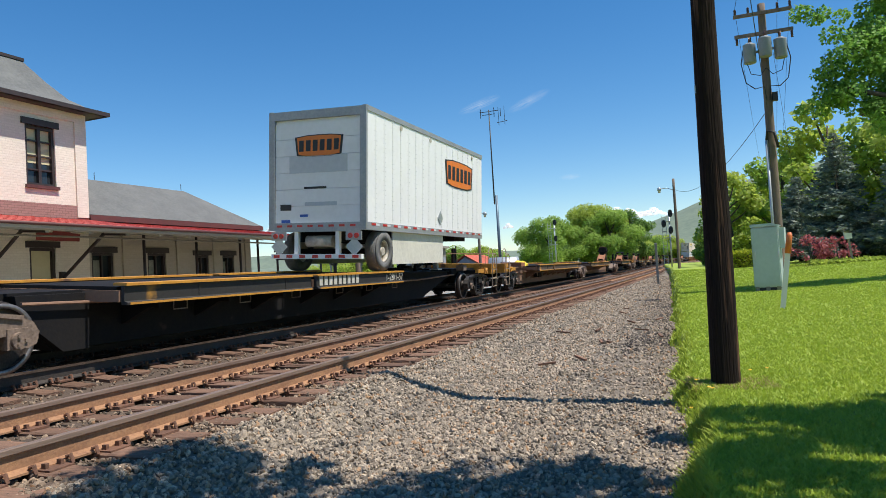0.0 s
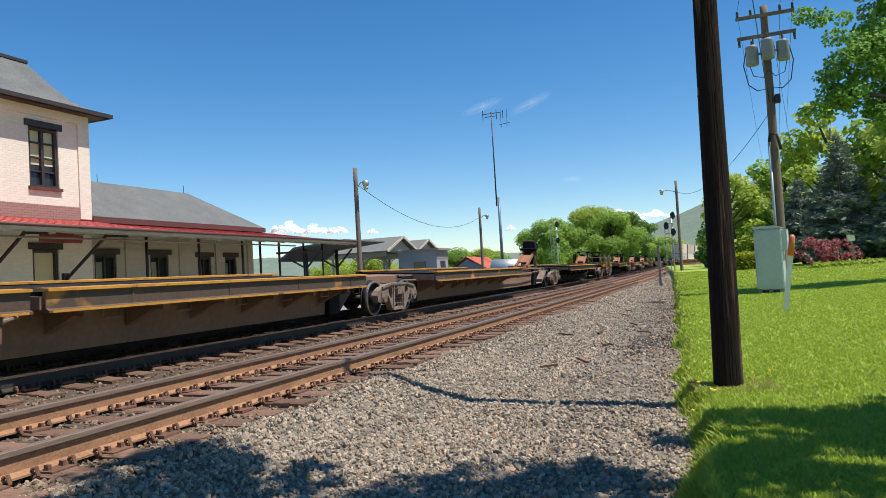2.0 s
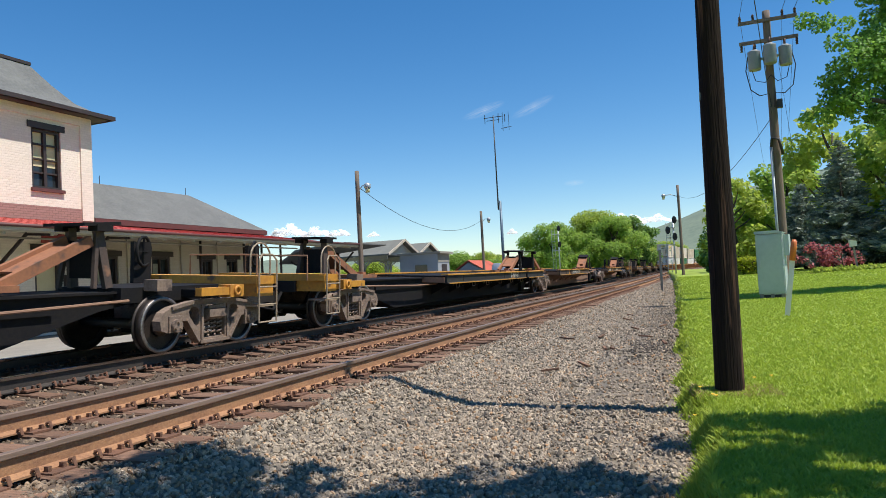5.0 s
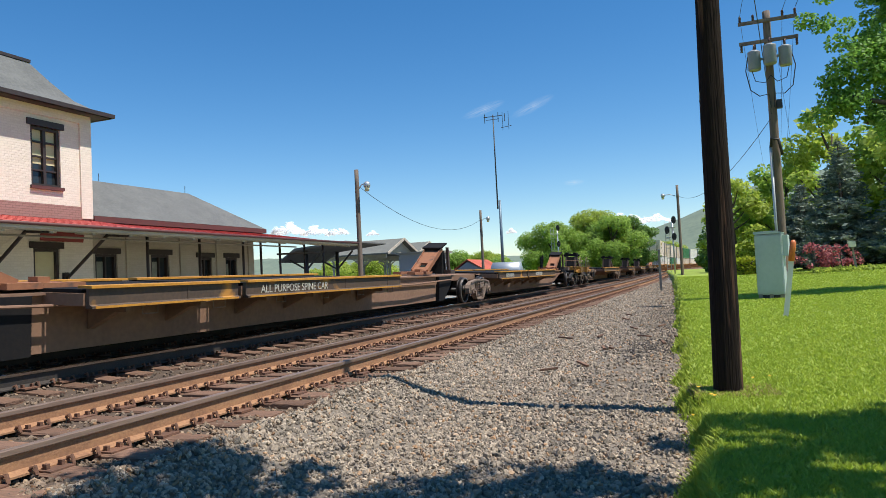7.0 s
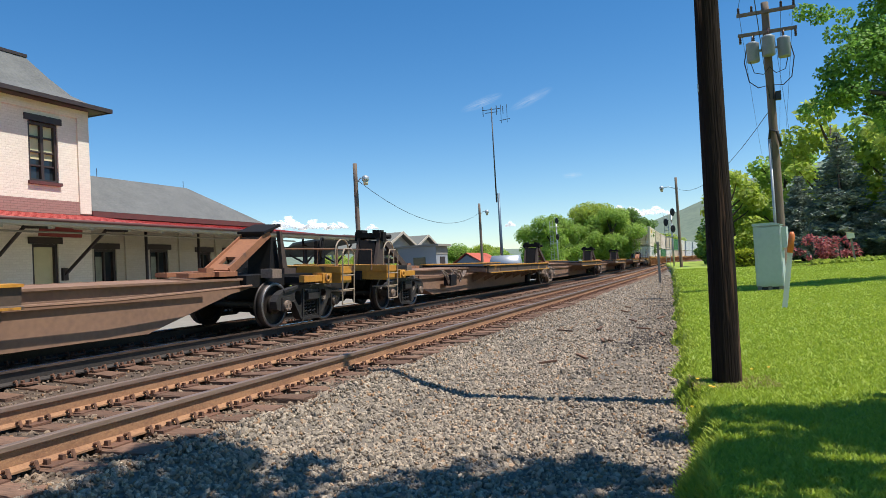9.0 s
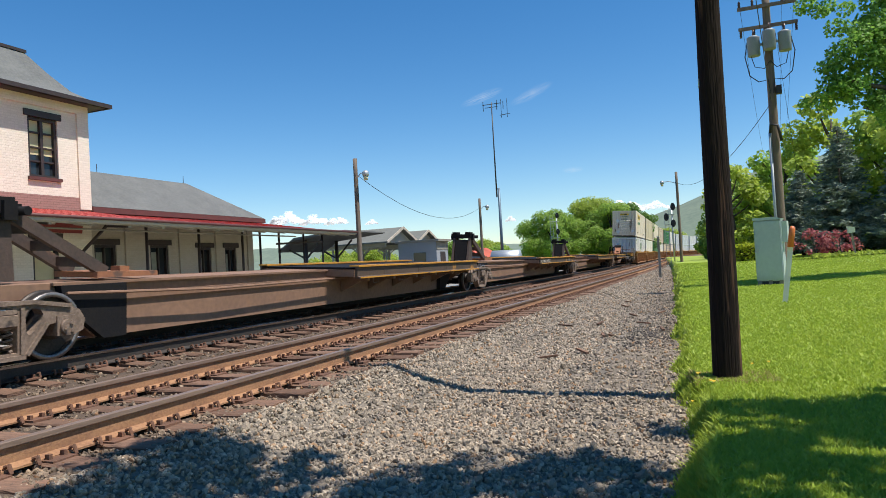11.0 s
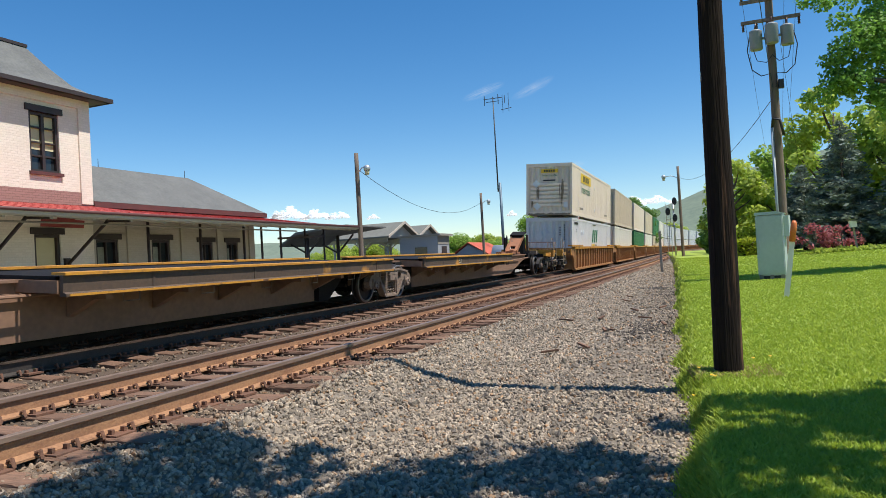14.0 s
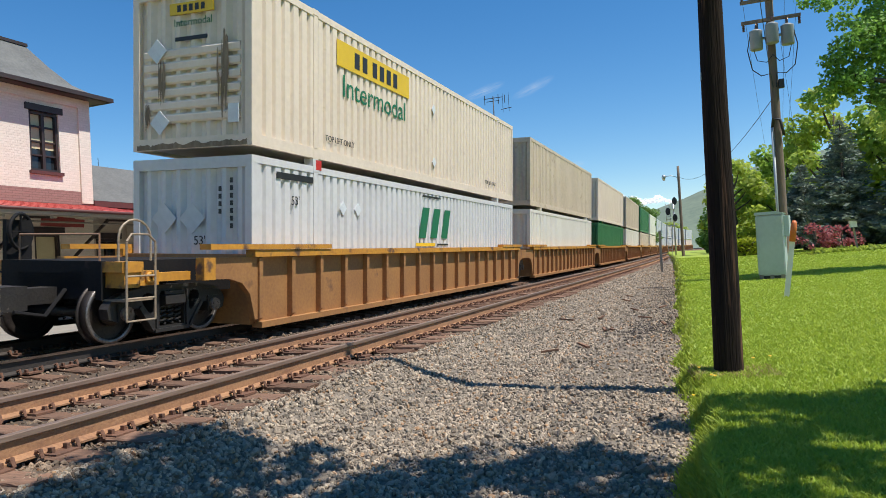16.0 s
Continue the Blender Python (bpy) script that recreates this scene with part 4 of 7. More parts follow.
body = box(bm_new(), -1.28, 1.28, -H + 0.06, H, TB + 0.13, TT - 0.05)
part("body", body, M["white"], trailer)
for sx in (1, -1):
    for i in range(17):
        y = -H + 0.5 + i * 0.47
        part("side_seam", box(bm_new(), sx * 1.281, sx * 1.287, y - 0.03, y + 0.03, TB + 0.22, TT - 0.13), M["white"], trailer)
    rv = bm_new()
    for i in range(17):
        for k in range(22):
            y, z = -H + 0.5 + i * 0.47, TB + 0.28 + k * 0.112
            for dy in (-0.045, 0.045):
                box(rv, *sorted((sx * 1.281, sx * 1.286)), y + dy - 0.006, y + dy + 0.006, z - 0.006, z + 0.006)
    tagged(part("rivet", rv, M["greyframe"], trailer), kind="stuff")
    part("bottom_rail", box(bm_new(), sx * 1.2, sx * 1.3, -H, H, TB - 0.02, TB + 0.16), M["greyframe"], trailer)
    part("top_rail", box(bm_new(), sx * 1.2, sx * 1.3, -H, H, TT - 0.1, TT + 0.02), M["greyframe"], trailer)
    for i in range(14):
        y = -H + 0.25 + i * 0.6
        part("reflector", box(bm_new(), sx * 1.301, sx * 1.306, y, y + 0.22, TB + 0.09, TB + 0.14), M["redtape"], trailer)
        part("reflector", box(bm_new(), *sorted((sx * 1.301, sx * 1.306)), y + 0.225, y + 0.4, TB + 0.09, TB + 0.14), M["placardwhite"], trailer)
    for y in (-2.35, -0.4, 3.2):
        part("vent", disc(bm_new(), (sx * 1.29, y, TT - 0.2), 0, 0.07, 0, 0.012, 14), M["rim"], trailer)
    w = part("wheel", disc(disc(bm_new(), (0, 0, 0), 0.27, 0.48, -0.13, 0.13, 28), (0, 0, 0), 0.27, 0.46, 0.13, 0.16, 28), M["rubber"], trailer, "dusty black tyre", at=(sx * 1.12, -H + 0.98, 1.52))
    rm = disc(disc(bm_new(), (0, 0, 0), 0.0, 0.27, -0.1, 0.0, 20), (0, 0, 0), 0.0, 0.1, 0.0, 0.12, 14)
    disc(rm, (0, 0, 0), 0.235, 0.275, 0.0, 0.135, 24)
    part("rim", rm, M["rim"], w, at=pose(0, 0, 0, 0, 0, 0 if sx > 0 else 180))
    part("skirt", prism(bm_new(), [(-H + 1.55, TB - 0.02), (-H + 1.55, 1.2), (0.75, 1.22), (0.75, TB - 0.02)], 0, sx * 1.2 - 0.015, sx * 1.2 + 0.015), M["skirt"], trailer, "cream aerodynamic side skirt")
    leg = beam(bm_new(), (sx * 0.75, 1.35, TB), (sx * 0.75, 1.35, 1.02), 0.13, 0.13)
    box(leg, sx * 0.75 - 0.14, sx * 0.75 + 0.14, 1.2, 1.5, 0.99, 1.03)
    part("landing_leg", leg, M["greyframe"], trailer)
    part("leg_brace", beam(beam(bm_new(), (sx * 0.75, 1.35, 1.35), (sx * 0.7, 2.2, TB), 0.05, 0.06), (sx * 0.75, 1.35, 1.4), (sx * 0.1, 1.35, TB), 0.05, 0.06), M["black"], trailer)
badge(trailer, pose(1.29, 2.0, 3.9, 0, 0, 0), 2.5, 0.84)
placard(trailer, pose(1.29, 0.35, 2.5), 0.2)
part("roof", box(bm_new(), -1.2, 1.2, -H, H, TT - 0.045, TT), M["greyframe"], trailer)
rf = bm_new()
for sx in (1, -1):
    box(rf, sx * 1.14, sx * 1.3, -H - 0.02, -H + 0.058, TB - 0.02, TT)
box(rf, -1.14, 1.14, -H - 0.02, -H + 0.058, TT - 0.2, TT)
box(rf, -1.14, 1.14, -H - 0.02, -H + 0.058, TB - 0.05, TB + 0.16)
part("rear_frame", rf, M["greyframe"], trailer)
for i in range(6):
    z = TB + 0.165 + i * 0.395
    part("door_panel", box(bm_new(), -1.135, 1.135, -H + 0.02, -H + 0.058, z, z + 0.388), M["white"], trailer)
badge(trailer, pose(0.05, -H + 0.018, 3.98, 0, 0, -90), 1.3, 0.52)
part("door_patch", box(bm_new(), -0.75, 0.8, -H + 0.014, -H + 0.0195, 3.35, 3.75), M["grey"], trailer)
for x, z, w, h, c in ((-0.05, 3.0, 0.6, 0.05, "ink"), (-0.85, 2.55, 0.3, 0.14, "ink"), (-0.35, 2.35, 0.22, 0.06, "blue"), (-0.85, 2.22, 0.24, 0.07, "blue"), (0.1, 2.62, 0.85, 0.09, "grey2")):
    part("marking_bar", box(bm_new(), x - w / 2, x + w / 2, -H + 0.012, -H + 0.019, z - h / 2, z + h / 2), M[c], trailer)
for i in range(8):
    x = -1.0 + i * 0.28
    part("reflector", box(bm_new(), x - 0.07, x + 0.07, -H - 0.026, -H - 0.02, TB + 0.06, TB + 0.11), M["redtape"], trailer)
for sx in (1, -1):
    lamp = part("tail_lamp", box(bm_new(), sx * 1.0 - 0.2, sx * 1.0 + 0.2, -H - 0.06, -H - 0.02, TB - 0.25, TB - 0.055), M["greyframe"], trailer)
    for dx in (-0.08, 0.08):
        part("lens", disc(bm_new(), (0, 0, 0), 0, 0.06, 0, 0.02, 14), M["redtape"], lamp, at=pose(sx * 1.0 + dx, -H - 0.06, TB - 0.15, 0, 0, -90))
    placard(trailer, pose(sx * 1.0, -H - 0.02, 1.62, 0, 0, -90), 0.22)
    part("bumper_post", box(bm_new(), sx * 0.55 - 0.05, sx * 0.55 + 0.05, -H, -H + 0.1, 1.42, TB), M["white"], trailer)
bp = part("bumper", box(bm_new(), -1.2, 1.2, -H - 0.06, -H + 0.06, 1.34, 1.45), M["white"], trailer, "white rear bumper with red reflective strips")
for i in range(7):
    x = -1.05 + i * 0.35
    part("reflector", box(bm_new(), x - 0.08, x + 0.08, -H - 0.066, -H - 0.061, 1.36, 1.43), M["redtape"], bp)
part("axle", tube(bm_new(), [(-1.1, -H + 0.98, 1.52), (1.1, -H + 0.98, 1.52)], 0.07, 10), M["black"], trailer)
un = bm_new()
for sx in (1, -1):
    box(un, sx * 0.5 - 0.05, sx * 0.5 + 0.05, -H + 0.1, 2.0, TB - 0.28, TB + 0.1)
box(un, -0.9, 0.9, 2.6, 3.6, TB - 0.12, TB + 0.1)
part("under_frame", un, M["black"], trailer)
part("air_tank", tube(bm_new(), [(-0.35, -H + 0.2, 1.75), (0.35, -H + 0.2, 1.75)], 0.14, 12), M["rim"], trailer)
rides(trailer, -222.92, -222.92 + TL)
# the stand that carries the trailer's front
hs = thing("trailer_stand", "dark raised hitch stand under the trailer's nose", "hitch stand")
post, legs, top_, strut, foot = hitch(0, -1)
for nm, b in [("post", post), ("top_plate", top_), ("strut", strut), ("foot", foot)] + [("leg", b) for b in legs]:
    part(nm, b, M["black"], hs)
rides(hs, -217.0, -215.6)

# ---- markings and fittings on the stacked boxes ----
M["yel"] = material("bright_yellow_panel", (0.72, 0.47, 0.02), (0.66, 0.42, 0.02), 0.5, bump=0)
M["dkgreen"] = material("dark_green_paint", (0.01, 0.16, 0.075), (0.012, 0.13, 0.06), 0.5, bump=0)
M["rustrun"] = material("dark_rust_run", (0.17, 0.12, 0.08), (0.26, 0.2, 0.14), 0.9, scale=6, fine=20, bump=0.1, stretch=(1, 1, 0.2))
low, top = BOXES[0], BOXES[1]
FX, FY = CW / 2 + 0.003, -CL / 2


def side_panel(box_, y0, y1, z0, z1, mat, name="painted_panel", label=""):
    return part(name, box(bm_new(), FX, FX + 0.004, y0, y1, z0, z1), M[mat], box_, label)


O = CL / 2
p = side_panel(top, 2.8 - O, 6.4 - O, 2.02, 2.56, "yel", label="yellow panel with dark bars")
for i in range(6):
    y = 3.55 - O + i * 0.36 + (0.12 if i > 1 else 0)
    part("panel_bar", box(bm_new(), FX + 0.005, FX + 0.009, y, y + 0.22, 2.12, 2.46), M["ink"], p)
lettering(top, "Intermodal", 0.66, M["dkgreen"], pose(FX + 0.004, 3.0 - O, 1.42, 90, 0, 90) @ Matrix.Diagonal((1.1, 1, 1, 1)))
lettering(top, "TOP LIFT ONLY", 0.17, M["ink"], pose(FX + 0.004, 2.35 - O, 0.4, 90, 0, 90))
lettering(top, "TOP LIFT ONLY", 0.17, M["ink"], pose(FX + 0.004, 12.7 - O, 0.4, 90, 0, 90))
for y, z in ((8.05, 2.05), (8.1, 0.6)):
    placard(top, pose(FX, y - O, z), 0.14, "placardwhite")
# slanted green emblem of three strokes, with a yellow bar
for k in range(3):
    y = 7.05 - O + k * 0.8
    b = bm_new()
    prism(b, [(y, 1.4), (y + 0.46, 1.4), (y + 0.74, 2.22), (y + 0.28, 2.22)], 0, FX, FX + 0.004)
    part("emblem", b, M["dkgreen"], low, "slanted dark green emblem")
side_panel(low, 6.85 - O, 8.2 - O, 1.18, 1.27, "yel", "yellow_bar")
side_panel(low, 8.35 - O, 9.2 - O, 1.2, 1.25, "ink", "marking_bar")
lettering(low, "53'", 0.24, M["ink"], pose(FX + 0.004, 1.15 - O, 1.95, 90, 0, 90))
side_panel(low, 0.7 - O, 1.9 - O, 2.4, 2.52, "ink", "marking_bar")
side_panel(low, 7.3 - O, 8.6 - O, 2.5, 2.55, "ink", "marking_bar")
for y in (3.05, 3.7):
    placard(low, pose(FX, y - O, 1.98), 0.15, "placardwhite")
part("corner_patch", box(bm_new(), FX, FX + 0.005, 2.0 - O, 2.2 - O, LOW - 0.06, LOW + 0.13), M["redtape"], low)
for x in (-0.6, 0.02):
    placard(low, pose(x, FY + 0.028, 1.68, 0, 0, -90), 0.28, "pale")
lettering(low, "53'", 0.22, M["ink"], pose(0.05, FY + 0.022, 1.22, 90, 0, 0))
for x, z0, z1 in ((0.62, 1.75, 2.4), (0.86, 1.5, 2.5), (1.2, 1.35, 2.55)):
    n = int((z1 - z0) / 0.13)
    for k in range(n):
        part("marking_bar", box(bm_new(), x - 0.03, x + 0.03, FY + 0.02, FY + 0.026, z0 + k * 0.13, z0 + k * 0.13 + 0.085), M["ink"], low)
yp = part("end_panel", box(bm_new(), -0.45, 0.5, FY - 0.004, FY + 0.026, 2.36, 2.56), M["yel"], top, "yellow panel with dark bars")
for k in range(5):
    part("panel_bar", box(bm_new(), -0.28 + k * 0.13, -0.2 + k * 0.13, FY - 0.008, FY - 0.005, 2.4, 2.52), M["ink"], yp)
lettering(top, "Intermodal", 0.19, M["dkgreen"], pose(-0.38, FY + 0.02, 2.16, 90, 0, 0))
part("marking_bar", box(bm_new(), -0.35, 0.35, FY + 0.018, FY + 0.026, 1.9, 1.97), M["ink"], top)
for z in (0.55, 0.78, 1.01, 1.24, 1.47, 1.7):
    part("door_rib", prism(bm_new(), [(FY + 0.03, z - 0.085), (FY + 0.006, z - 0.05), (FY + 0.006, z + 0.05), (FY + 0.03, z + 0.085)], 0, -1.05, 1.05), M["cream"], top)
rk = random.Random(12)


def streak(x, z0, z1, w):
    """A ragged soot run: narrow overlapping slivers of uneven length."""
    b = bm_new()
    for k in range(9):
        xc, a = x + rk.gauss(0, w * 0.5), rk.uniform(0, 0.45) * (z1 - z0)
        c = z1 - rk.uniform(0, 0.3) * (z1 - z0)
        q = rk.uniform(0.15, 0.4) * w
        prism(b, [(xc, z0 + a), (xc + q, (z0 + a + c) / 2 + rk.uniform(-0.1, 0.1)), (xc + q * 0.3, c), (xc - q * 0.4, c - 0.03), (xc - q, (z0 + a + c) / 2)], 1, FY - 0.0125 - 0.0006 * k, FY - 0.0115 - 0.0006 * k)
    return b


for x, z0, z1, w in ((-0.62, 0.75, 1.6, 0.1), (0.72, 0.75, 2.1, 0.1), (0.7, 0.4, 1.5, 0.06), (-0.95, 0.3, 0.9, 0.05)):
    part("rust_streak", streak(x, z0, z1, w), M["rustrun"], top, "dark soot run down the doors")
edge = [(-1.2 + 2.4 * k / 60, 0.1 + 0.07 * noise.noise((k * 0.17, 3, 1)) + 0.03 * noise.noise((k * 0.7, 5, 1))) for k in range(61)]
part("grime", prism(bm_new(), [(1.2, 0.01), (-1.2, 0.01)] + edge, 1, FY - 0.007, FY - 0.003), M["rustrun"], top, "black grime along the lower edge")
for x, z in ((-0.72, 1.75), (-0.66, 0.48)):
    placard(top, pose(x, FY - 0.016, z, 0, 0, -90), 0.22, "placardwhite")
part("label_plate", box(bm_new(), 0.82, 1.04, FY - 0.02, FY - 0.005, 0.4, 0.72), M["placardwhite"], top)

# odds and ends riding on the empty cars
def rider(name, label, category, u, build):
    t = thing(name, label, category, "loose gear on the spine cars")
    build(t)
    return rides(t, u - 0.5, u + 0.5)


def bundle(t):
    b = bm_new()
    prism(b, [(-0.4, 1.5), (-0.2, 1.45), (-0.15, 1.7), (0.15, 1.7), (0.2, 1.45), (0.4, 1.5), (0.46, 2.05), (0.38, 2.26), (-0.38, 2.26), (-0.46, 2.05)], 1, -0.25, 0.25)
    bmesh.ops.bevel(b, geom=b.edges[:], offset=0.05, segments=2, affect="EDGES")
    bmesh.ops.scale(b, vec=(0.72, 1, 1), verts=b.verts)
    part("block", b, M["black"], t)
    for sx in (1, -1):
        part("loop", tube(bm_new(), [(sx * 0.3, 0, 2.12), (sx * 0.42, 0, 2.1), (sx * 0.44, 0, 1.98), (sx * 0.3, 0, 1.92)], 0.022, 6), M["black"], t)
    part("cap", tube(bm_new(), [(-0.28, -0.2, 2.25), (0, -0.22, 2.28), (0.28, -0.2, 2.25)], 0.03, 6), M["maroon"], t)


rider("hitch_head", "bulky black hitch head raised over the deck", "hitch head", -174.5, bundle)


def tarp(t):
    b = bm_new()
    bmesh.ops.create_icosphere(b, subdivisions=3, radius=1)
    for v in b.verts:
        k = 1 + 0.25 * noise.noise(v.co * 2.3)
        v.co = Vector((v.co.x * 0.35 * k + 0.8, v.co.y * 0.5 * k, max(0, v.co.z * 0.2 * k + 0.03) + 0.985))
    part("sheet", b, M["yel"], t)
    part("timber", box(bm_new(), 0.3, 1.2, -1.2, -0.6, 0.985, 1.15), M["rust"], t)
    part("block", box(bm_new(), 0.4, 0.9, 0.9, 1.3, 0.985, 1.12), M["truck"], t)


rider("folded_tarp", "crumpled yellow tarpaulin on the car's deck", "tarpaulin", -207.6, tarp)


def hoses(t):
    r = random.Random(4)
    for k in range(9):
        y = r.uniform(-1.1, 0.6)
        pts = [(0.72, y, 0.9), (0.8, y + 0.2, 0.78 + r.uniform(-0.1, 0.1)), (0.78, y + 0.45, 0.5 + r.uniform(-0.1, 0.2)), (0.74, y + 0.8, 0.7), (0.72, y + 1.0, 0.85)]
        part("hose", tube(bm_new(), pts, 0.022, 6), M["truck"], t)
    part("valve_box", box(bm_new(), 0.6, 0.85, -0.3, 0.2, 0.4, 0.75), M["black"], t)


rider("air_brake_gear", "tangle of grey brake hoses and valves beside the sill", "brake gear", -203.7, hoses)
rider("air_brake_gear", "tangle of grey brake hoses and valves beside the sill", "brake gear", -88.3, hoses)

# ---- station ----
def brick_paint(name, base, mortar, rough=0.8):
    """Painted brickwork: courses of real size in relief, under one coat of paint."""
    m = material(name, base, tuple(c * 0.88 for c in base), rough, scale=0.7, fine=22, bump=0)
    n, l = m.node_tree.nodes, m.node_tree.links
    geo = n.new("ShaderNodeNewGeometry")
    sep, com = n.new("ShaderNodeSeparateXYZ"), n.new("ShaderNodeCombineXYZ")
    l.new(geo.outputs["Position"], sep.inputs[0])
    ad = n.new("ShaderNodeMath")
    l.new(sep.outputs[0], ad.inputs[0]), l.new(sep.outputs[1], ad.inputs[1])
    l.new(ad.outputs[0], com.inputs[0]), l.new(sep.outputs[2], com.inputs[1])
    b = n.new("ShaderNodeTexBrick")
    b.inputs["Scale"].default_value, b.inputs["Mortar Size"].default_value = 1.0, 0.008
    b.inputs["Brick Width"].default_value, b.inputs["Row Height"].default_value = 0.215, 0.075
    b.inputs["Color1"].default_value, b.inputs["Color2"].default_value = (1, 1, 1, 1), (0.93, 0.92, 0.9, 1)
    b.inputs["Mortar"].default_value = (*mortar, 1)
    l.new(com.outputs[0], b.inputs["Vector"])
    mul = n.new("ShaderNodeMix")
    mul.data_type, mul.blend_type = "RGBA", "MULTIPLY"
    mul.inputs["Factor"].default_value = 1
    ps = n["Principled BSDF"]
    l.new(ps.inputs["Base Color"].links[0].from_socket, mul.inputs[6])
    l.new(b.outputs["Color"], mul.inputs[7])
    l.new(mul.outputs[2], ps.inputs["Base Color"])
    bp = n.new("ShaderNodeBump")
    bp.inputs["Strength"].default_value, bp.inputs["Distance"].default_value = 0.4, 0.008
    bp.invert = True
    l.new(b.outputs["Fac"], bp.inputs["Height"])
    l.new(bp.outputs[0], ps.inputs["Normal"])
    return m


M["brick"] = brick_paint("cream_painted_brick", (0.80, 0.715, 0.61), (0.90, 0.89, 0.88))
M["pink"] = brick_paint("faded_red_brick_band", (0.34, 0.19, 0.165), (0.7, 0.7, 0.7))
M["tan"] = brick_paint("tan_painted_brick", (0.50, 0.435, 0.35), (0.92, 0.92, 0.92))
M["yellowline"] = material("faded_yellow_line", (0.6, 0.45, 0.08), (0.5, 0.4, 0.15), 0.8, scale=3, fine=20, bump=0.1)
M["blind"] = material("cream_window_blind", (0.62, 0.55, 0.33), (0.55, 0.48, 0.28), 0.8, bump=0.05)
M["curtain"] = material("pale_green_curtain", (0.3, 0.31, 0.25), (0.2, 0.21, 0.17), 0.8, bump=0.05)
M["glass"] = material("dark_window_glass", (0.02, 0.025, 0.03), (0.03, 0.035, 0.04), 0.08, bump=0)
M["concrete"] = material("pale_concrete", (0.27, 0.245, 0.205), (0.2, 0.18, 0.155), 0.9, scale=1, fine=20, bump=0.3)
M["soffit"] = material("weathered_cream_boards", (0.50, 0.45, 0.36), (0.36, 0.32, 0.26), 0.85, scale=2, fine=30, bump=0.3, stretch=(1, 0.2, 1))


def wall_with_holes(bm, x0, x1, y0, y1, z0, z1, holes):
    """A wall in the plane x with openings (ya, yb, za, zb) cut through it."""
    edges = []
    for a, b, lo, hi in [(y0, y1, z0, z1)] + list(holes):
        lo = max(lo, z0 + 0.02) if (a, b) != (y0, y1) else lo
        vs = [bm.verts.new((x0, y, z)) for y, z in ((a, lo), (b, lo), (b, hi), (a, hi))]
        edges += [bm.edges.new((vs[i], vs[(i + 1) % 4])) for i in range(4)]
    bmesh.ops.triangle_fill(bm, edges=edges, use_beauty=True)
    ex = bmesh.ops.extrude_face_region(bm, geom=bm.faces[:])
    for v in ex["geom"]:
        if isinstance(v, bmesh.types.BMVert):
            v.co.x = x1
    return bm


def sash_window(parent, x, ya, yb, za, zb, blind=0.0, lintel=True, door=False, mullion=True):
    """Frame, sashes and panes set into an opening of a wall that faces +x."""
    w = part("door" if door else "window", box(bm_new(), x - 0.2, x - 0.17, ya, yb, za, zb), M["glass"], parent, "dark door with glass" if door else "dark-framed sash window")
    fr = bm_new()
    for a, b in ((ya, ya + 0.09), (yb - 0.09, yb)):
        box(fr, x - 0.17, x - 0.05, a, b, za, zb)
    box(fr, x - 0.17, x - 0.05, ya + 0.09, yb - 0.09, zb - 0.09, zb)
    box(fr, x - 0.17, x - 0.05, ya + 0.09, yb - 0.09, za, za + 0.08)
    ym = (ya + yb) / 2
    if mullion:
        box(fr, x - 0.17, x - 0.06, ym - 0.05, ym + 0.05, za + 0.08, zb - 0.09)
        for k in (0.27, 0.5, 0.75):
            box(fr, x - 0.165, x - 0.09, ya + 0.09, ym - 0.05, za + (zb - za) * k - 0.025, za + (zb - za) * k + 0.025)
            box(fr, x - 0.165, x - 0.09, ym + 0.05, yb - 0.09, za + (zb - za) * k - 0.025, za + (zb - za) * k + 0.025)
    part("frame", fr, M["darktrim"], w)
    if blind:
        part("blind", box(bm_new(), x - 0.166, x - 0.16, ya + 0.09, yb - 0.09, zb - (zb - za) * blind, zb - 0.09), M["blind"], w, "half-drawn cream blind")
    if lintel:
        part("lintel", box(bm_new(), x - 0.1, x + 0.05, ya - 0.13, yb + 0.13, zb, zb + 0.2), M["darktrim"], w)
        if not door:
            part("sill", box(bm_new(), x - 0.1, x + 0.09, ya - 0.06, yb + 0.06, za - 0.1, za), M["maroon"], w)
    return w


station = thing("station_building", "two-storey cream painted brick railway station with maroon trim", "building", at=(0, 0, 0))
TX, TY0, TY1 = -19.0, 5.0, 17.05
holes = [(14.9, 15.92, 4.42, 6.27), (11.6, 12.6, 4.42, 6.27)]
M["sign"] = material("faded_red_sign", (0.33, 0.06, 0.05), (0.22, 0.05, 0.045), 0.8, bump=0.2)
part("upper_wall", wall_with_holes(bm_new(), TX - 0.35, TX, TY0, TY1, 3.88, 7.05, holes), M["brick"], station)
bm = bm_new()
box(bm, TX, TX + 0.06, 16.62, TY1 + 0.004, 3.5, 6.62)
box(bm, TX, TX + 0.06, 13.05, 13.5, 3.5, 6.62)
box(bm, TX, TX + 0.06, TY0, TY1 + 0.004, 6.62, 7.05)
part("pilaster", bm, M["brick"], station)
part("band", box(bm_new(), TX - 0.35, TX + 0.03, TY0, TY1 + 0.008, 3.42, 3.88), M["pink"], station, "faded red painted band")
lows = [(14.9, 15.8, 0.0, 2.5), (12.2, 13.1, 0.0, 2.5)]
part("lower_wall", wall_with_holes(bm_new(), TX - 0.35, TX, TY0, TY1, -0.3, 3.42, lows), M["brick"], station)
bm = bm_new()
box(bm, -27, TX - 0.35, TY1 - 0.35, TY1, -0.3, 7.05)
box(bm, -27, TX - 0.35, TY0, TY0 + 0.35, -0.3, 7.05)
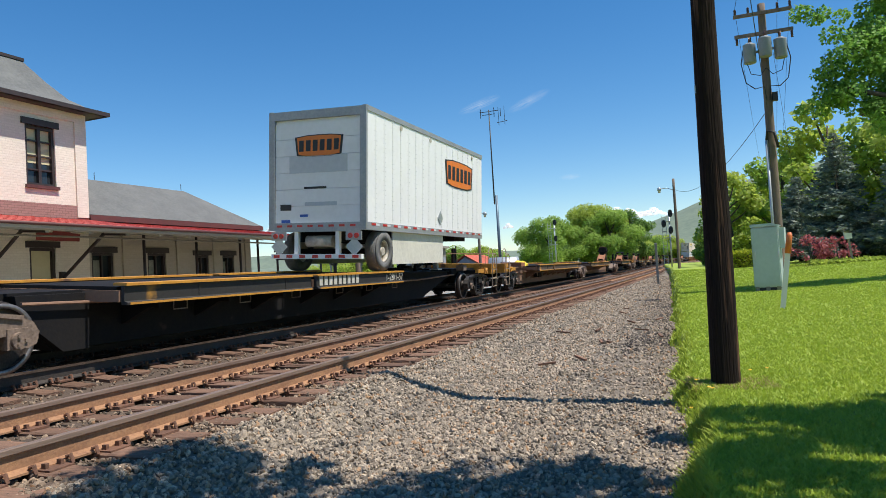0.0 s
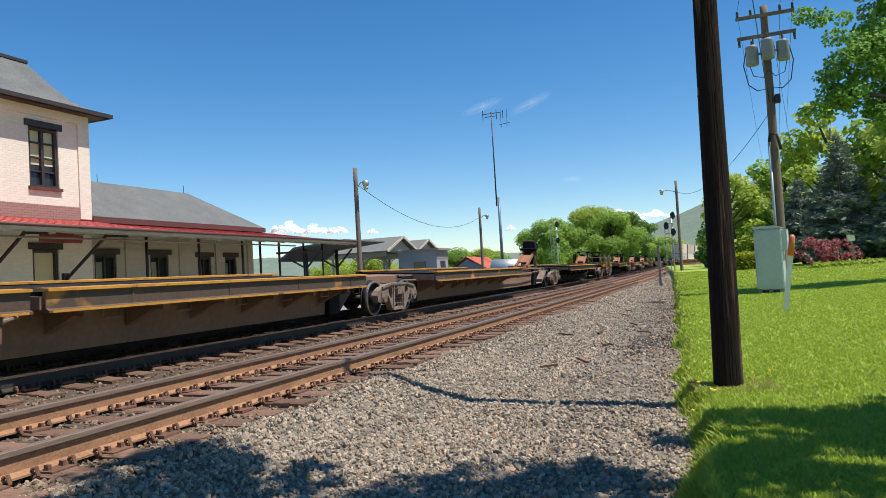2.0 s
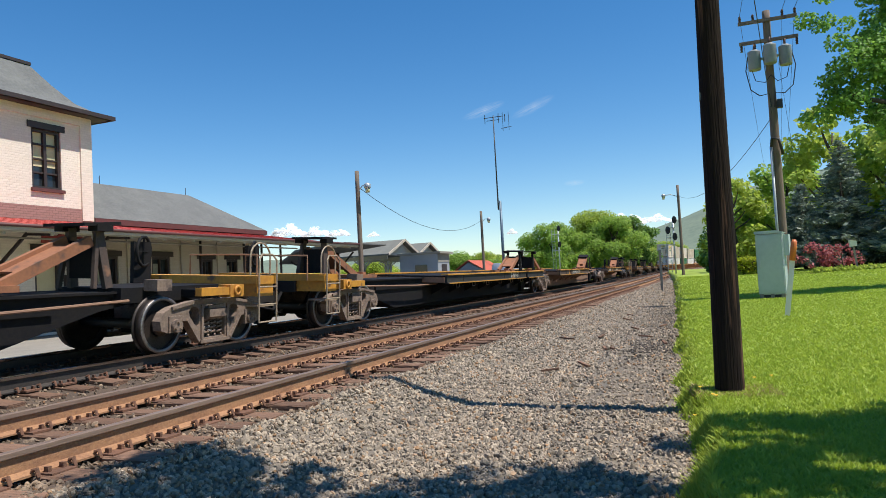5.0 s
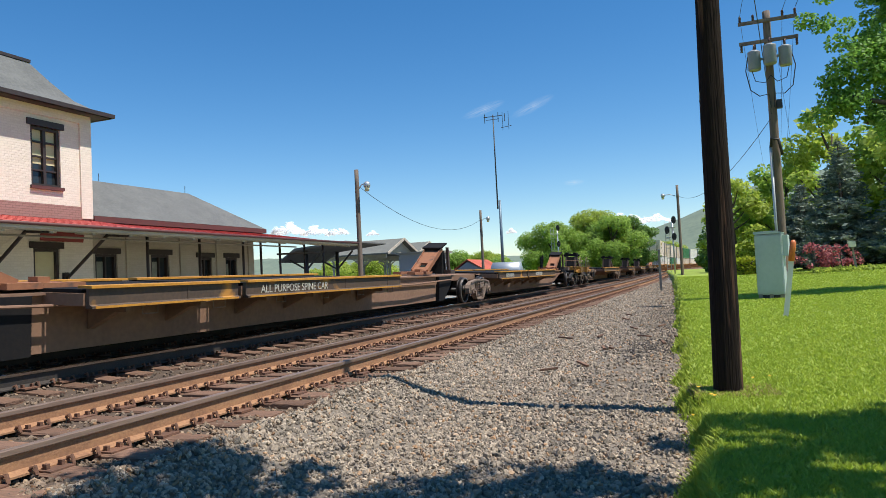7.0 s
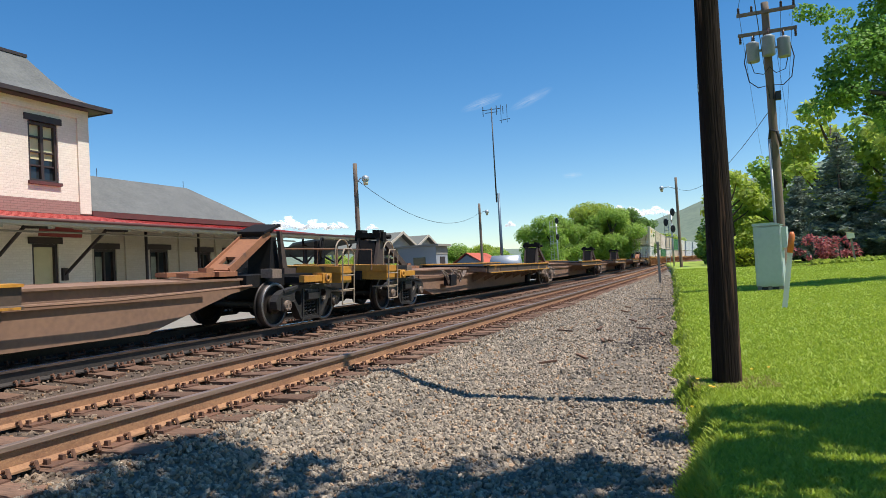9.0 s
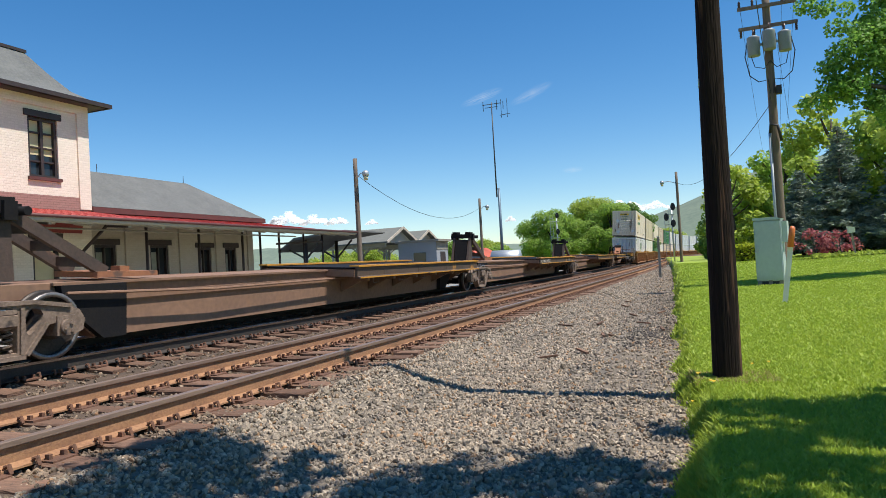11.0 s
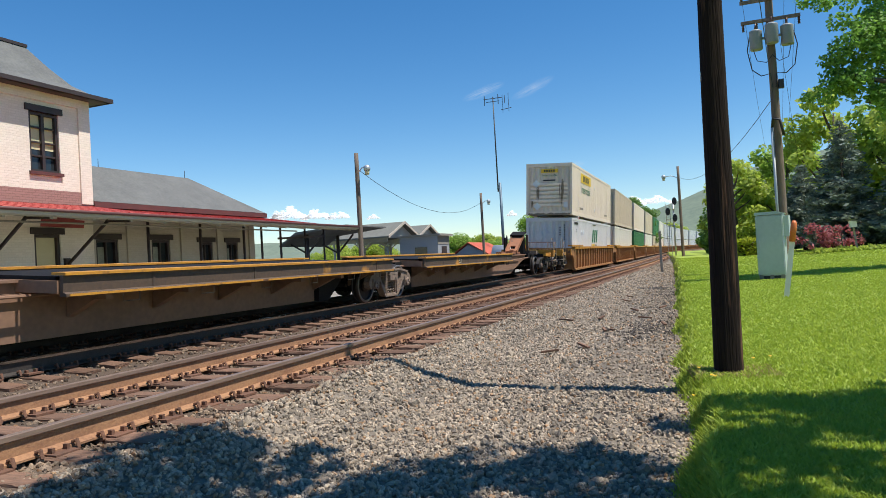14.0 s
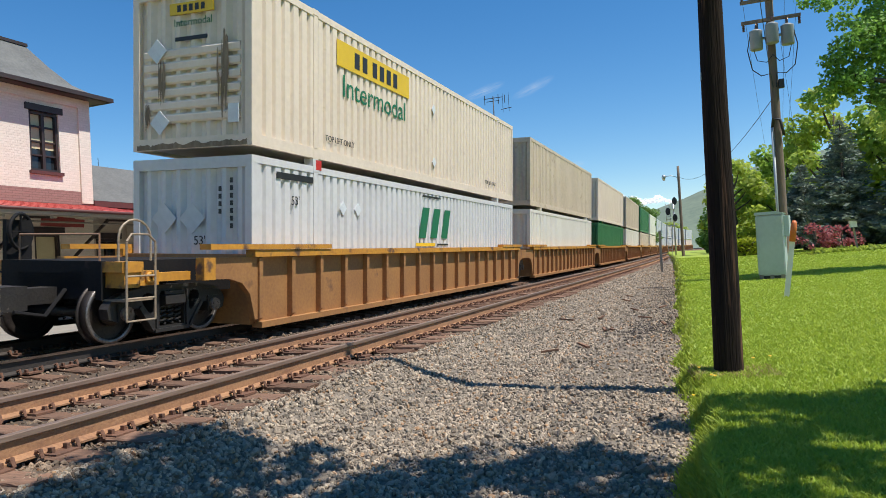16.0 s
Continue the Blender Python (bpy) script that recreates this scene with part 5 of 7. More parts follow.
box(bm, -27.35, -27, TY0, TY1, -0.3, 7.05)
part("side_wall", bm, M["brick"], station)
for (a, b, lo, hi) in holes:
    sash_window(station, TX, a, b, lo, hi, blind=0.62)
for (a, b, lo, hi) in lows:
    d = sash_window(station, TX, a, b, lo, hi, door=True, mullion=False)
    part("blind", box(bm_new(), TX - 0.166, TX - 0.158, a + 0.09, b - 0.09, 1.0, hi - 0.09), M["blind"], d, "pale drawn blind")
bm = bm_new()
prism(bm, [(15.12, 2.74), (15.95, 2.72), (16.66, 2.72), (16.7, 2.96), (16.35, 2.98), (16.3, 3.08), (15.75, 3.09), (15.7, 2.98), (15.15, 2.97)], 0, TX, TX + 0.03)
part("sign_patch", bm, M["sign"], station, "faded dark red sign board")

# flared hipped roof with a flat top
prof = [(0.0, 7.02), (0.35, 7.13), (0.8, 7.43), (1.25, 7.98), (1.72, 8.65), (1.9, 8.68)]
bm = bm_new()
ex0, ex1, ey0, ey1 = -27.5, -18.5, 4.5, 17.55
rings = [[bm.verts.new(p) for p in ((ex0 + k, ey0 + k, z), (ex1 - k, ey0 + k, z), (ex1 - k, ey1 - k, z), (ex0 + k, ey1 - k, z))] for k, z in prof]
for a, b in zip(rings, rings[1:]):
    for k in range(4):
        bm.faces.new((a[k], a[(k + 1) % 4], b[(k + 1) % 4], b[k]))
bm.faces.new(rings[-1])
part("roof", bm, M["shingle"], station, "dark grey shingled hip roof with flared eaves")
bm = bm_new()
box(bm, ex0, ex1, ey0, ey1, 6.9, 6.945)
for a in ((ex1 - 0.08, ex1 + 0.06, ey0 - 0.06, ey1 + 0.06), (ex0 - 0.06, ex1 - 0.08, ey1 - 0.08, ey1 + 0.06), (ex0 - 0.06, ex1 - 0.08, ey0 - 0.06, ey0 + 0.08)):
    box(bm, *a, 6.9, 7.03)
part("gutter", bm, M["darktrim"], station)
bm = bm_new()
box(bm, ex0 + 1.66, ex1 - 1.66, ey0 + 1.66, ey1 - 1.66, 8.62, 8.72)
part("roof_deck_edge", bm, M["darktrim"], station)
bm = bm_new()
prism(bm, [(-22.6, 8.7), (-21.3, 8.7), (-21.3, 9.0), (-21.95, 9.6), (-22.6, 9.0)], 1, 12.6, 15.0)
part("dormer", bm, M["shingle"], station)
part("finial", tube(bm_new(), [(-21.9, 14.9, 9.0), (-21.9, 14.9, 9.9), (-21.9, 14.9, 11.2)], [0.09, 0.04, 0.02], 8), M["darktrim"], station)

# one-storey wing with its hipped roof
wing = thing("station_wing", "low tan brick station wing with a grey hipped roof", "building")
WX, WY0, WY1 = -19.3, 17.06, 26.05
ops = [(17.4, 18.33, 0.5, 2.38), (19.88, 20.81, 0.5, 2.38), (22.41, 23.23, 0.0, 2.3), (24.09, 24.85, 0.5, 2.3)]
part("front_wall", wall_with_holes(bm_new(), WX - 0.3, WX, WY0, WY1, -0.3, 3.45, ops), M["tan"], wing)
bm = bm_new()
box(bm, -23.2, WX - 0.3, WY1 - 0.3, WY1, -0.3, 3.45)
box(bm, -23.5, -23.2, WY0, WY1, -0.3, 3.45)
part("end_wall", bm, M["tan"], wing)
for i, o in enumerate(ops):
    w = sash_window(wing, WX, *o, door=i == 2, blind=0.0, mullion=False)
    ym = o[0] + (o[1] - o[0]) * 0.52
    part("mullion", box(bm_new(), WX - 0.168, WX - 0.07, ym - 0.03, ym + 0.03, o[2] + 0.08, o[3] - 0.09), M["darktrim"], w)
    part("curtain", box(bm_new(), WX - 0.1695, WX - 0.163, o[0] + 0.09, ym - 0.03, o[2] + 0.5, o[3] - 0.25), M["curtain"], w, "pale curtain behind glass")
for y in (18.85, 21.5, 23.62, 25.75):
    part("pilaster", box(bm_new(), WX, WX + 0.07, y - 0.16, y + 0.16, -0.3, 3.3), M["tan"], wing)
RX, RZ = -21.0, 5.2
bm = bm_new()
e = [bm.verts.new(p) for p in ((-18.9, WY0, 3.62), (-18.9, 26.45, 3.62), (-23.1, 26.45, 3.62), (-23.1, WY0, 3.62))]
r0, r1 = bm.verts.new((RX, WY0, RZ)), bm.verts.new((RX, 23.9, RZ))
bm.faces.new((e[0], e[1], r1, r0)), bm.faces.new((e[1], e[2], r1)), bm.faces.new((e[2], e[3], r0, r1))
part("roof", bm, M["shingle"], wing, "grey shingled hipped roof")
bm = bm_new()
box(bm, -19.05, -18.88, WY0, 26.5, 3.42, 3.61)
box(bm, -23.1, -19.05, 26.35, 26.5, 3.42, 3.61)
part("fascia", bm, M["maroon"], wing)
part("soffit", box(bm_new(), -23.1, -19.05, WY0, 26.35, 3.45, 3.5), M["soffit"], wing)
for y in (19.2, 24.6):
    part("lightning_rod", tube(bm_new(), [(RX, y if y < 23.9 else 23.7, RZ), (RX, y if y < 23.9 else 23.7, RZ + 0.3)], 0.012, 5), M["darktrim"], wing)

# platform canopy along both
canopy = thing("platform_canopy", "long red-roofed platform canopy on dark iron brackets", "canopy")
CXE = -16.2
def canopy_roof(y0, y1, zw, ze, x0):
    bm = bm_new()
    prism(bm, [(x0, zw), (CXE, ze), (CXE, ze - 0.05), (x0, zw - 0.05)], 1, y0, y1)
    return bm
part("roof", canopy_roof(4.0, 17.05, 3.44, 2.97, -18.94), M["red"], canopy, "red painted sheet roof")
part("roof", canopy_roof(17.05, 26.6, 3.44, 2.95, -19.29), M["red"], canopy, "red painted sheet roof")
part("roof", canopy_roof(26.6, 30.2, 3.1, 2.93, -18.86), M["maroon"], canopy)
bm = bm_new()
seam = 4.4
while seam < 26.5:
    zw, x0 = (3.44, -18.94) if seam < 17.05 else (3.44, -19.29)
    ze = 2.97 if seam < 17.05 else 2.95
    beam(bm, (x0, seam, zw + 0.004), (CXE, seam, ze + 0.004), 0.02, 0.016)
    seam += 0.5
part("roof_seam", bm, M["red"], canopy)
tagged(canopy.children[-1], kind="stuff")
part("ceiling", prism(bm_new(), [(-18.96, 3.16), (CXE - 0.05, 2.75), (CXE - 0.05, 2.79), (-18.96, 3.2)], 1, 4.0, 30.2), M["soffit"], canopy, "weathered cream boarded underside")
part("fascia", box(bm_new(), CXE - 0.05, CXE + 0.03, 4.0, 30.25, 2.79, 2.885), M["tan"], canopy)
bm = bm_new()
tube(bm, [(CXE + 0.06, 4, 2.92), (CXE + 0.06, 30.2, 2.9)], 0.045, 8)
part("gutter", bm, M["maroon"], canopy)
bm = bm_new()
tube(bm, [(-17.0, 4.0, 2.68), (-17.0, 26.0, 2.66)], 0.03, 6)
part("pipe", bm, M["concrete"], canopy, "pale pipe hung under the canopy")
joist = finish(prism(bm_new(), [(-18.9, 3.08), (CXE - 0.06, 2.69), (CXE - 0.06, 2.748), (-18.9, 3.148)], 1, -0.04, 0.04), "joist", M["soffit"])
for y in np.arange(5.2, 30, 1.35):
    part("joist", joist, None, canopy, at=(0, y, 0))
for y in (7.9, 10.6, 13.25, 15.96):
    b = bm_new()
    beam(b, (-18.98, y, 1.5), (-17.15, y, 2.82), 0.06, 0.08)
    beam(b, (-17.25, y, 2.8), (-16.3, y, 2.72), 0.05, 0.06)
    box(b, -19.0, -18.9, y - 0.09, y + 0.09, 1.35, 1.75)
    part("bracket", b, M["darktrim"], canopy)
for y in (18.4, 21.0, 23.6, 24.8, 26.2, 28.2, 29.9):
    b = tube(bm_new(), [(-18.0, y, -0.3), (-18.0, y, 3.0)], 0.05, 8)
    part("post", b, M["darktrim"], canopy)
bm = bm_new()
beam(bm, (-18.0, 26.0, 2.4), (-18.0, 30, 2.55), 0.05, 0.09)
part("tie_beam", bm, M["darktrim"], canopy)
plat = box(bm_new(), -19, -11.4, -10, 70, -0.6, -0.08)
box(plat, -11.4, -11.1, -10, 70, -0.6, -0.05)
tagged(part("platform", plat, M["concrete"]), "pale concrete station platform beside the track", "platform", kind="structure")

stripe = tagged(part("platform_stripe", box(bm_new(), -12.2, -11.9, -10, 70, -0.079, -0.075), M["yellowline"]), "faded yellow warning stripe on the platform", "stripe", kind="structure")

# added ground: keeps green light off the grass from tinting the shelter roofs
M["asphalt"] = material("added_dark_asphalt", (0.075, 0.073, 0.07), (0.05, 0.049, 0.048), 0.9, scale=1.5, fine=30, bump=0.4)
tagged(part("yard", box(bm_new(), -42, -19.002, 26.3, 80, -0.7, -0.25), M["asphalt"]), "dark asphalt ground added behind the platform to stop green bounce light", "yard", kind="structure")

# ---- beyond the station ----
def gable_shelter(x0, x1, y0, y1, ze, zr, label, tone="soffit"):
    """Open shelter: gable roof along x on posts with curved brackets, gable towards +x."""
    t = thing("platform_shelter", label, "shelter")
    ym = (y0 + y1) / 2
    b = prism(bm_new(), [(y0, ze), (ym, zr), (y1, ze), (y1, ze - 0.12), (ym, zr - 0.14), (y0, ze - 0.12)], 0, x0, x1)
    part("roof", b, M["shingle2"], t)
    part("gable", prism(bm_new(), [(y0 + 0.4, ze - 0.1), (ym, zr - 0.16), (y1 - 0.4, ze - 0.1)], 0, x1 - 0.5, x1 - 0.4), M[tone], t)
    tr = bm_new()
    for a, c in (((y0, ze), (ym, zr)), ((ym, zr), (y1, ze))):
        beam(tr, (x1 + 0.03, a[0], a[1] - 0.06), (x1 + 0.03, c[0], c[1] - 0.06), 0.06, 0.2)
    part("barge_board", tr, M["tan"], t)
    for yb in (y0 + 0.5, y1 - 0.7):
        part("beam", box(bm_new(), x0, x1 - 0.4, yb, yb + 0.2, ze - 0.4, ze - 0.1), M["soffit"], t)
    x = x0 + 0.6
    while x < x1 - 0.3:
        for y in (y0 + 0.6, y1 - 0.6):
            p = tube(bm_new(), [(x, y, -0.3), (x, y, ze - 0.35)], 0.09, 8)
            for d in (1, -1):
                tube(p, [(x, y, ze - 1.3), (x + d * 0.15, y, ze - 0.8), (x + d * 0.75, y, ze - 0.38)], 0.06, 6)
            part("post", p, M["soffit"], t)
        x += 2.6
    return t


M["shingle2"] = material("pale_weathered_shingle", (0.17, 0.17, 0.15), (0.125, 0.125, 0.11), 0.95, scale=1.5, fine=12, bump=0.6)
gable_shelter(-29.8, -23.9, 49.5, 56.0, 3.2, 4.45, "grey-roofed open platform shelter with a gabled end", "tan")
gable_shelter(-31.6, -25.0, 58, 64, 3.3, 4.5, "grey-roofed open shelter farther along the platform", "tan")
bf = thing("butterfly_shelter", "small dark-roofed platform shelter on one row of posts", "shelter")
part("roof", prism(bm_new(), [(-25.2, 2.5), (-24.0, 3.25), (-20.4, 3.5), (-20.4, 3.42), (-24.0, 3.1), (-25.2, 2.42)], 1, 36.5, 42), M["shingle"], bf)
for y in (37.2, 41):
    p = tube(bm_new(), [(-23.6, y, -0.3), (-23.6, y, 3.1)], 0.12, 8)
    beam(p, (-23.6, y, 1.9), (-24.8, y, 2.55), 0.08, 0.1)
    beam(p, (-23.6, y, 1.9), (-22.4, y, 3.1), 0.08, 0.1)
    part("post", p, M["darktrim"], bf)

shed = thing("equipment_shed", "plain grey flat-roofed equipment building with a dark window", "shed")
M["shedgrey"] = material("grey_shed_paint", (0.30, 0.31, 0.33), (0.26, 0.27, 0.29), 0.7, scale=1, fine=20, bump=0.1)
SX0, SX1, SY0, SY1 = -20.39, -17.53, 44.0, 46.2
shed.matrix_basis = Matrix()
part("wall", box(bm_new(), SX0, SX1, SY0, SY1, -0.6, 2.72), M["shedgrey"], shed)
part("roof", box(bm_new(), SX0 - 0.15, SX1 + 0.25, SY0 - 0.15, SY1 + 0.15, 2.725, 2.87), M["concrete"], shed)
part("window", box(bm_new(), SX1 - 1.7, SX1 - 0.8, SY0 - 0.04, SY0 - 0.005, 1.2, 2.0), M["glass"], shed)
part("door", box(bm_new(), SX1 + 0.004, SX1 + 0.04, 44.7, 45.6, 0.0, 2.0), M["darktrim"], shed)
part("side_panel", box(bm_new(), SX1 + 0.004, SX1 + 0.03, 44.0, 46.2, 2.15, 2.72), M["concrete"], shed)

house = thing("small_house", "small grey house with a bright red gable roof", "house")
M["orangeroof"] = material("orange_red_roof", (0.48, 0.10, 0.05), (0.4, 0.08, 0.04), 0.7, bump=0.2)
part("wall", prism(bm_new(), [(-26.0, -0.6), (-22.4, -0.6), (-22.4, 1.5), (-24.4, 2.55), (-26.0, 1.5)], 1, 70, 77), M["shedgrey"], house)
for a, c in (((-26.4, 1.35), (-24.4, 2.7)), ((-24.4, 2.7), (-22.1, 1.35))):
    b = bm_new()
    prism(b, [a, c, (c[0], c[1] + 0.1), (a[0], a[1] + 0.1)], 1, 69.8, 77.2)
    part("roof", b, M["orangeroof"], house)
tank = thing("silver_tank", "long pale grey metal tank on the ground", "tank")
part("body", tube(bm_new(), [(-21.7, 70, 1.3), (-21.5, 70, 1.3), (-18.6, 70, 1.25), (-18.4, 70, 1.25)], [0.5, 1.0, 1.0, 0.5], 20), M["silver"], tank)
for x in (-21, -19):
    part("cradle", box(bm_new(), x - 0.15, x + 0.15, 69.3, 70.7, -0.7, 0.6), M["concrete"], tank)

# ---- poles, lamps, signals, mast ----
M["greypole"] = material("weathered_pole_wood", (0.20, 0.15, 0.115), (0.12, 0.09, 0.07), 0.9, scale=6, fine=50, bump=0.7, stretch=(1, 1, 0.06), wear=(0.3, 0.19, 0.12), wear_at=0.6, wear_scale=5)
M["wire"] = material("black_cable", (0.02, 0.02, 0.022), (0.03, 0.03, 0.03), 0.6, bump=0)
M["signal"] = material("black_signal_paint", (0.02, 0.02, 0.022), (0.03, 0.03, 0.032), 0.55, bump=0.05)
M["cabinet"] = material("pale_green_grey_enamel", (0.42, 0.49, 0.47), (0.37, 0.44, 0.42), 0.5, scale=1.5, fine=14, bump=0.05)
M["markerorange"] = material("faded_orange_plastic", (0.62, 0.16, 0.04), (0.5, 0.12, 0.03), 0.5, bump=0.05)
M["porcelain"] = material("brown_porcelain", (0.12, 0.06, 0.04), (0.09, 0.05, 0.035), 0.25, bump=0)


def pole_mesh(h, r0, r1, seed, n=16, rings=26, knot=0.004):
    """Tapered timber with checks and a little waviness."""
    r = random.Random(seed)
    bm = bm_new()
    ph = [r.uniform(0, 6.28) for _ in range(6)]
    last = None
    for i in range(rings + 1):
        z = h * i / rings
        rad = r0 + (r1 - r0) * i / rings
        ring = []
        for k in range(n):
            a = k * math.tau / n
            w = knot * (math.sin(3 * a + ph[0] + z * 0.6) + math.sin(5 * a + ph[1]) + 0.8 * math.sin(z * 2.1 + ph[2] + a))
            ring.append(bm.verts.new(((rad + w) * math.cos(a), (rad + w) * math.sin(a), z)))
        if last:
            for k in range(n):
                bm.faces.new((last[k], last[(k + 1) % n], ring[(k + 1) % n], ring[k])).smooth = True
        last = ring
    bm.faces.new(last)
    return bm


def sag(a, b, drop, n=14):
    a, b = Vector(a), Vector(b)
    return [a.lerp(b, i / n) - Z * drop * 4 * (i / n) * (1 - i / n) for i in range(n + 1)]


near_pole = thing("utility_pole", "dark creosoted timber pole in the grass edge", "pole", at=pose(0.08, 7.65, -0.5, 0, 0.6, 0))
part("shaft", pole_mesh(10.5, 0.145, 0.075, 1, 22, 60, 0.003), M["bark"], near_pole)
part("pole_tag", box(bm_new(), -0.13, -0.118, -0.04, 0.04, 3.2, 3.28), M["silver"], near_pole)

# pole with crossarms and transformers
up = thing("transformer_pole", "grey timber utility pole with two crossarms and three transformers", "pole", at=(2.36, 27, -0.2))
part("shaft", pole_mesh(10.1, 0.17, 0.125, 2, 14, 24), M["greypole"], up)
for z in (9.68, 8.95):
    arm = part("crossarm", box(bm_new(), -0.95, 0.95, -0.2, -0.1, z, z + 0.11), M["greypole"], up)
    for x in (-0.88, -0.45, 0.5, 0.9):
        ins = bm_new()
        for k in range(4):
            disc_z = z + (0.12 + 0.05 * k if z > 9.2 else -0.06 - 0.06 * k)
            tube(ins, [(x, -0.15, disc_z), (x, -0.15, disc_z + 0.06)], [0.05, 0.03], 8)
        part("insulator", ins, M["porcelain"], arm)
for x, y, z in ((-0.5, -0.2, 7.98), (0.5, -0.2, 8.02), (0.0, -0.36, 8.1)):
    can = tube(bm_new(), [(x, y, z), (x, y, z + 0.03), (x, y, z + 0.62), (x, y, z + 0.66), (x, y, z + 0.72)], [0.19, 0.21, 0.21, 0.22, 0.12], 16)
    c = part("transformer", can, M["cangrey"], up, "grey cylindrical transformer can")
    part("bushing", tube(bm_new(), [(x, y, z + 0.7), (x + 0.02, y, z + 0.95)], [0.04, 0.025], 8), M["porcelain"], c)
    part("hanger", beam(bm_new(), (x, y, z + 0.4), (0, -0.05, z + 0.4), 0.05, 0.08), M["silver"], c)
lw = bm_new()
for x in (-0.62, 0.62):
    s = 1 if x > 0 else -1
    tube(lw, [(s * 0.7, -0.2, 8.5), (s * 0.8, -0.2, 8.0), (s * 0.68, -0.2, 7.3), (s * 0.4, -0.2, 7.05), (s * 0.1, -0.15, 7.1), (s * 0.05, -0.15, 6.6)], 0.018, 6)
    tube(lw, [(s * 0.5, -0.2, 8.9), (s * 0.45, -0.25, 8.75)], 0.012, 5)
    tube(lw, [(s * 0.6, -0.2, 8.0), (s * 0.5, -0.2, 7.6), (s * 0.2, -0.2, 7.5), (0, -0.2, 7.75)], 0.014, 6)
part("jumper_wire", lw, M["wire"], up)
part("conduit", tube(bm_new(), [(-0.16, -0.12, 0), (-0.16, -0.12, 5.2)], 0.05, 8), M["silver"], up)
part("junction_box", box(bm_new(), 0.13, 0.3, -0.25, -0.05, 6.55, 6.85), M["signal"], up)
part("weatherhead", tube(bm_new(), [(-0.16, -0.12, 5.2), (-0.13, -0.2, 5.5), (0.1, -0.2, 5.45), (0.2, -0.15, 4.9)], 0.05, 7), M["wire"], up)
ow = bm_new()
for x, z in ((-0.88, 9.9), (0.9, 9.9), (0.5, 9.9)):
    tube(ow, sag((2.36 + x, 26.85, z - 0.1), (8 + x, 95, z + 1), 0.8), 0.009, 4)
    tube(ow, sag((2.36 + x, 26.85, z - 0.1), (3.0 + x, -30, z + 1), 0.8), 0.009, 4)
tube(ow, sag((2.3, 26.9, 6.2), (0.15, 7.65, 9.9), 0.1), 0.012, 5)
tube(ow, sag((2.25, 26.9, 6.0), (-2.3, 62, 6.9), 1.1), 0.012, 5)
tube(ow, sag((2.6, 27, 8.6), (5.2, 44, 1.0), 0.1), 0.008, 4)
tagged(part("overhead_wire", ow, M["wire"]), "thin black overhead wires strung between the poles", "cable", kind="stuff")


def street_lamp(x, y, zb, h, reach, side, label, r=0.1):
    t = thing("street_lamp", label, "street lamp", "lamps along the railway", at=(x, y, zb))
    part("post", pole_mesh(h, r, r * 0.8, int(y), 10, 8, 0.002), M["greypole"], t)
    a = part("arm", tube(bm_new(), [(0, 0, h - 1.3), (side * 0.1, 0, h - 0.95), (side * reach * 0.5, 0, h - 0.75), (side * reach, 0, h - 0.78)], 0.03, 6), M["silver"], t)
    xx, zz = side * reach, h - 0.78
    part("head", tube(bm_new(), [(xx, 0, zz + 0.14), (xx, 0, zz + 0.06), (xx, 0, zz - 0.1), (xx, 0, zz - 0.14)], [0.07, 0.17, 0.17, 0.14], 12), M["silver"], a)
    part("lens", tube(bm_new(), [(xx, 0, zz - 0.142), (xx, 0, zz - 0.34)], [0.13, 0.1], 12), M["blind"], a)
    return t


street_lamp(-16.14, 30.3, -0.15, 6.7, 0.55, 1, "tall brown pole lamp at the canopy's end", 0.13)
street_lamp(-19.4, 60, -0.6, 7.55, 0.7, 1, "pole lamp beside the far platform", 0.14)
street_lamp(-2.35, 62, -0.35, 8.2, 1.2, -1, "dark pole lamp beside the gravel way", 0.13)
cb = bm_new()
tube(cb, sag((-16.1, 30.3, 5.75), (-19.4, 60, 6.1), 1.5), 0.014, 5)
tagged(part("lamp_cable", cb, M["wire"]), "slack black cable between two lamp poles", "cable")

M["steelblue"] = material("blue_grey_steel", (0.11, 0.16, 0.21), (0.08, 0.12, 0.16), 0.5, 0.3, bump=0.05)
mast = thing("antenna_mast", "tall thin radio mast with a rack of aerials", "antenna", at=(-21.95, 75, -0.6))
part("lower_tube", tube(bm_new(), [(0.06, 0, 0), (0.06, 0, 10.0)], [0.2, 0.14], 8), M["steelblue"], mast)
part("upper_tube", tube(bm_new(), [(-0.2, 0, 9.0), (-0.2, 0, 19.8)], [0.09, 0.06], 8), M["signal"], mast)
ae = bm_new()
for x in (-1.0, 0.6, 1.35):
    tube(ae, [(x - 0.2, 0, 18.9), (x - 0.2, 0, 20.0 if x < 1 else 19.8)], 0.04, 5)
tube(ae, [(-1.3, 0, 19.6), (0.9, 0, 19.6)], 0.04, 5)
tube(ae, [(-1.0, 0, 19.25), (0.5, 0, 19.25)], 0.035, 5)
tube(ae, [(0.7, 0, 18.2), (1.9, 0, 18.3)], 0.035, 5)
for x in (0.9, 1.6):
    tube(ae, [(x, 0, 17.9), (x, 0, 20.0)], 0.025, 5)
part("aerial", ae, M["signal"], mast)


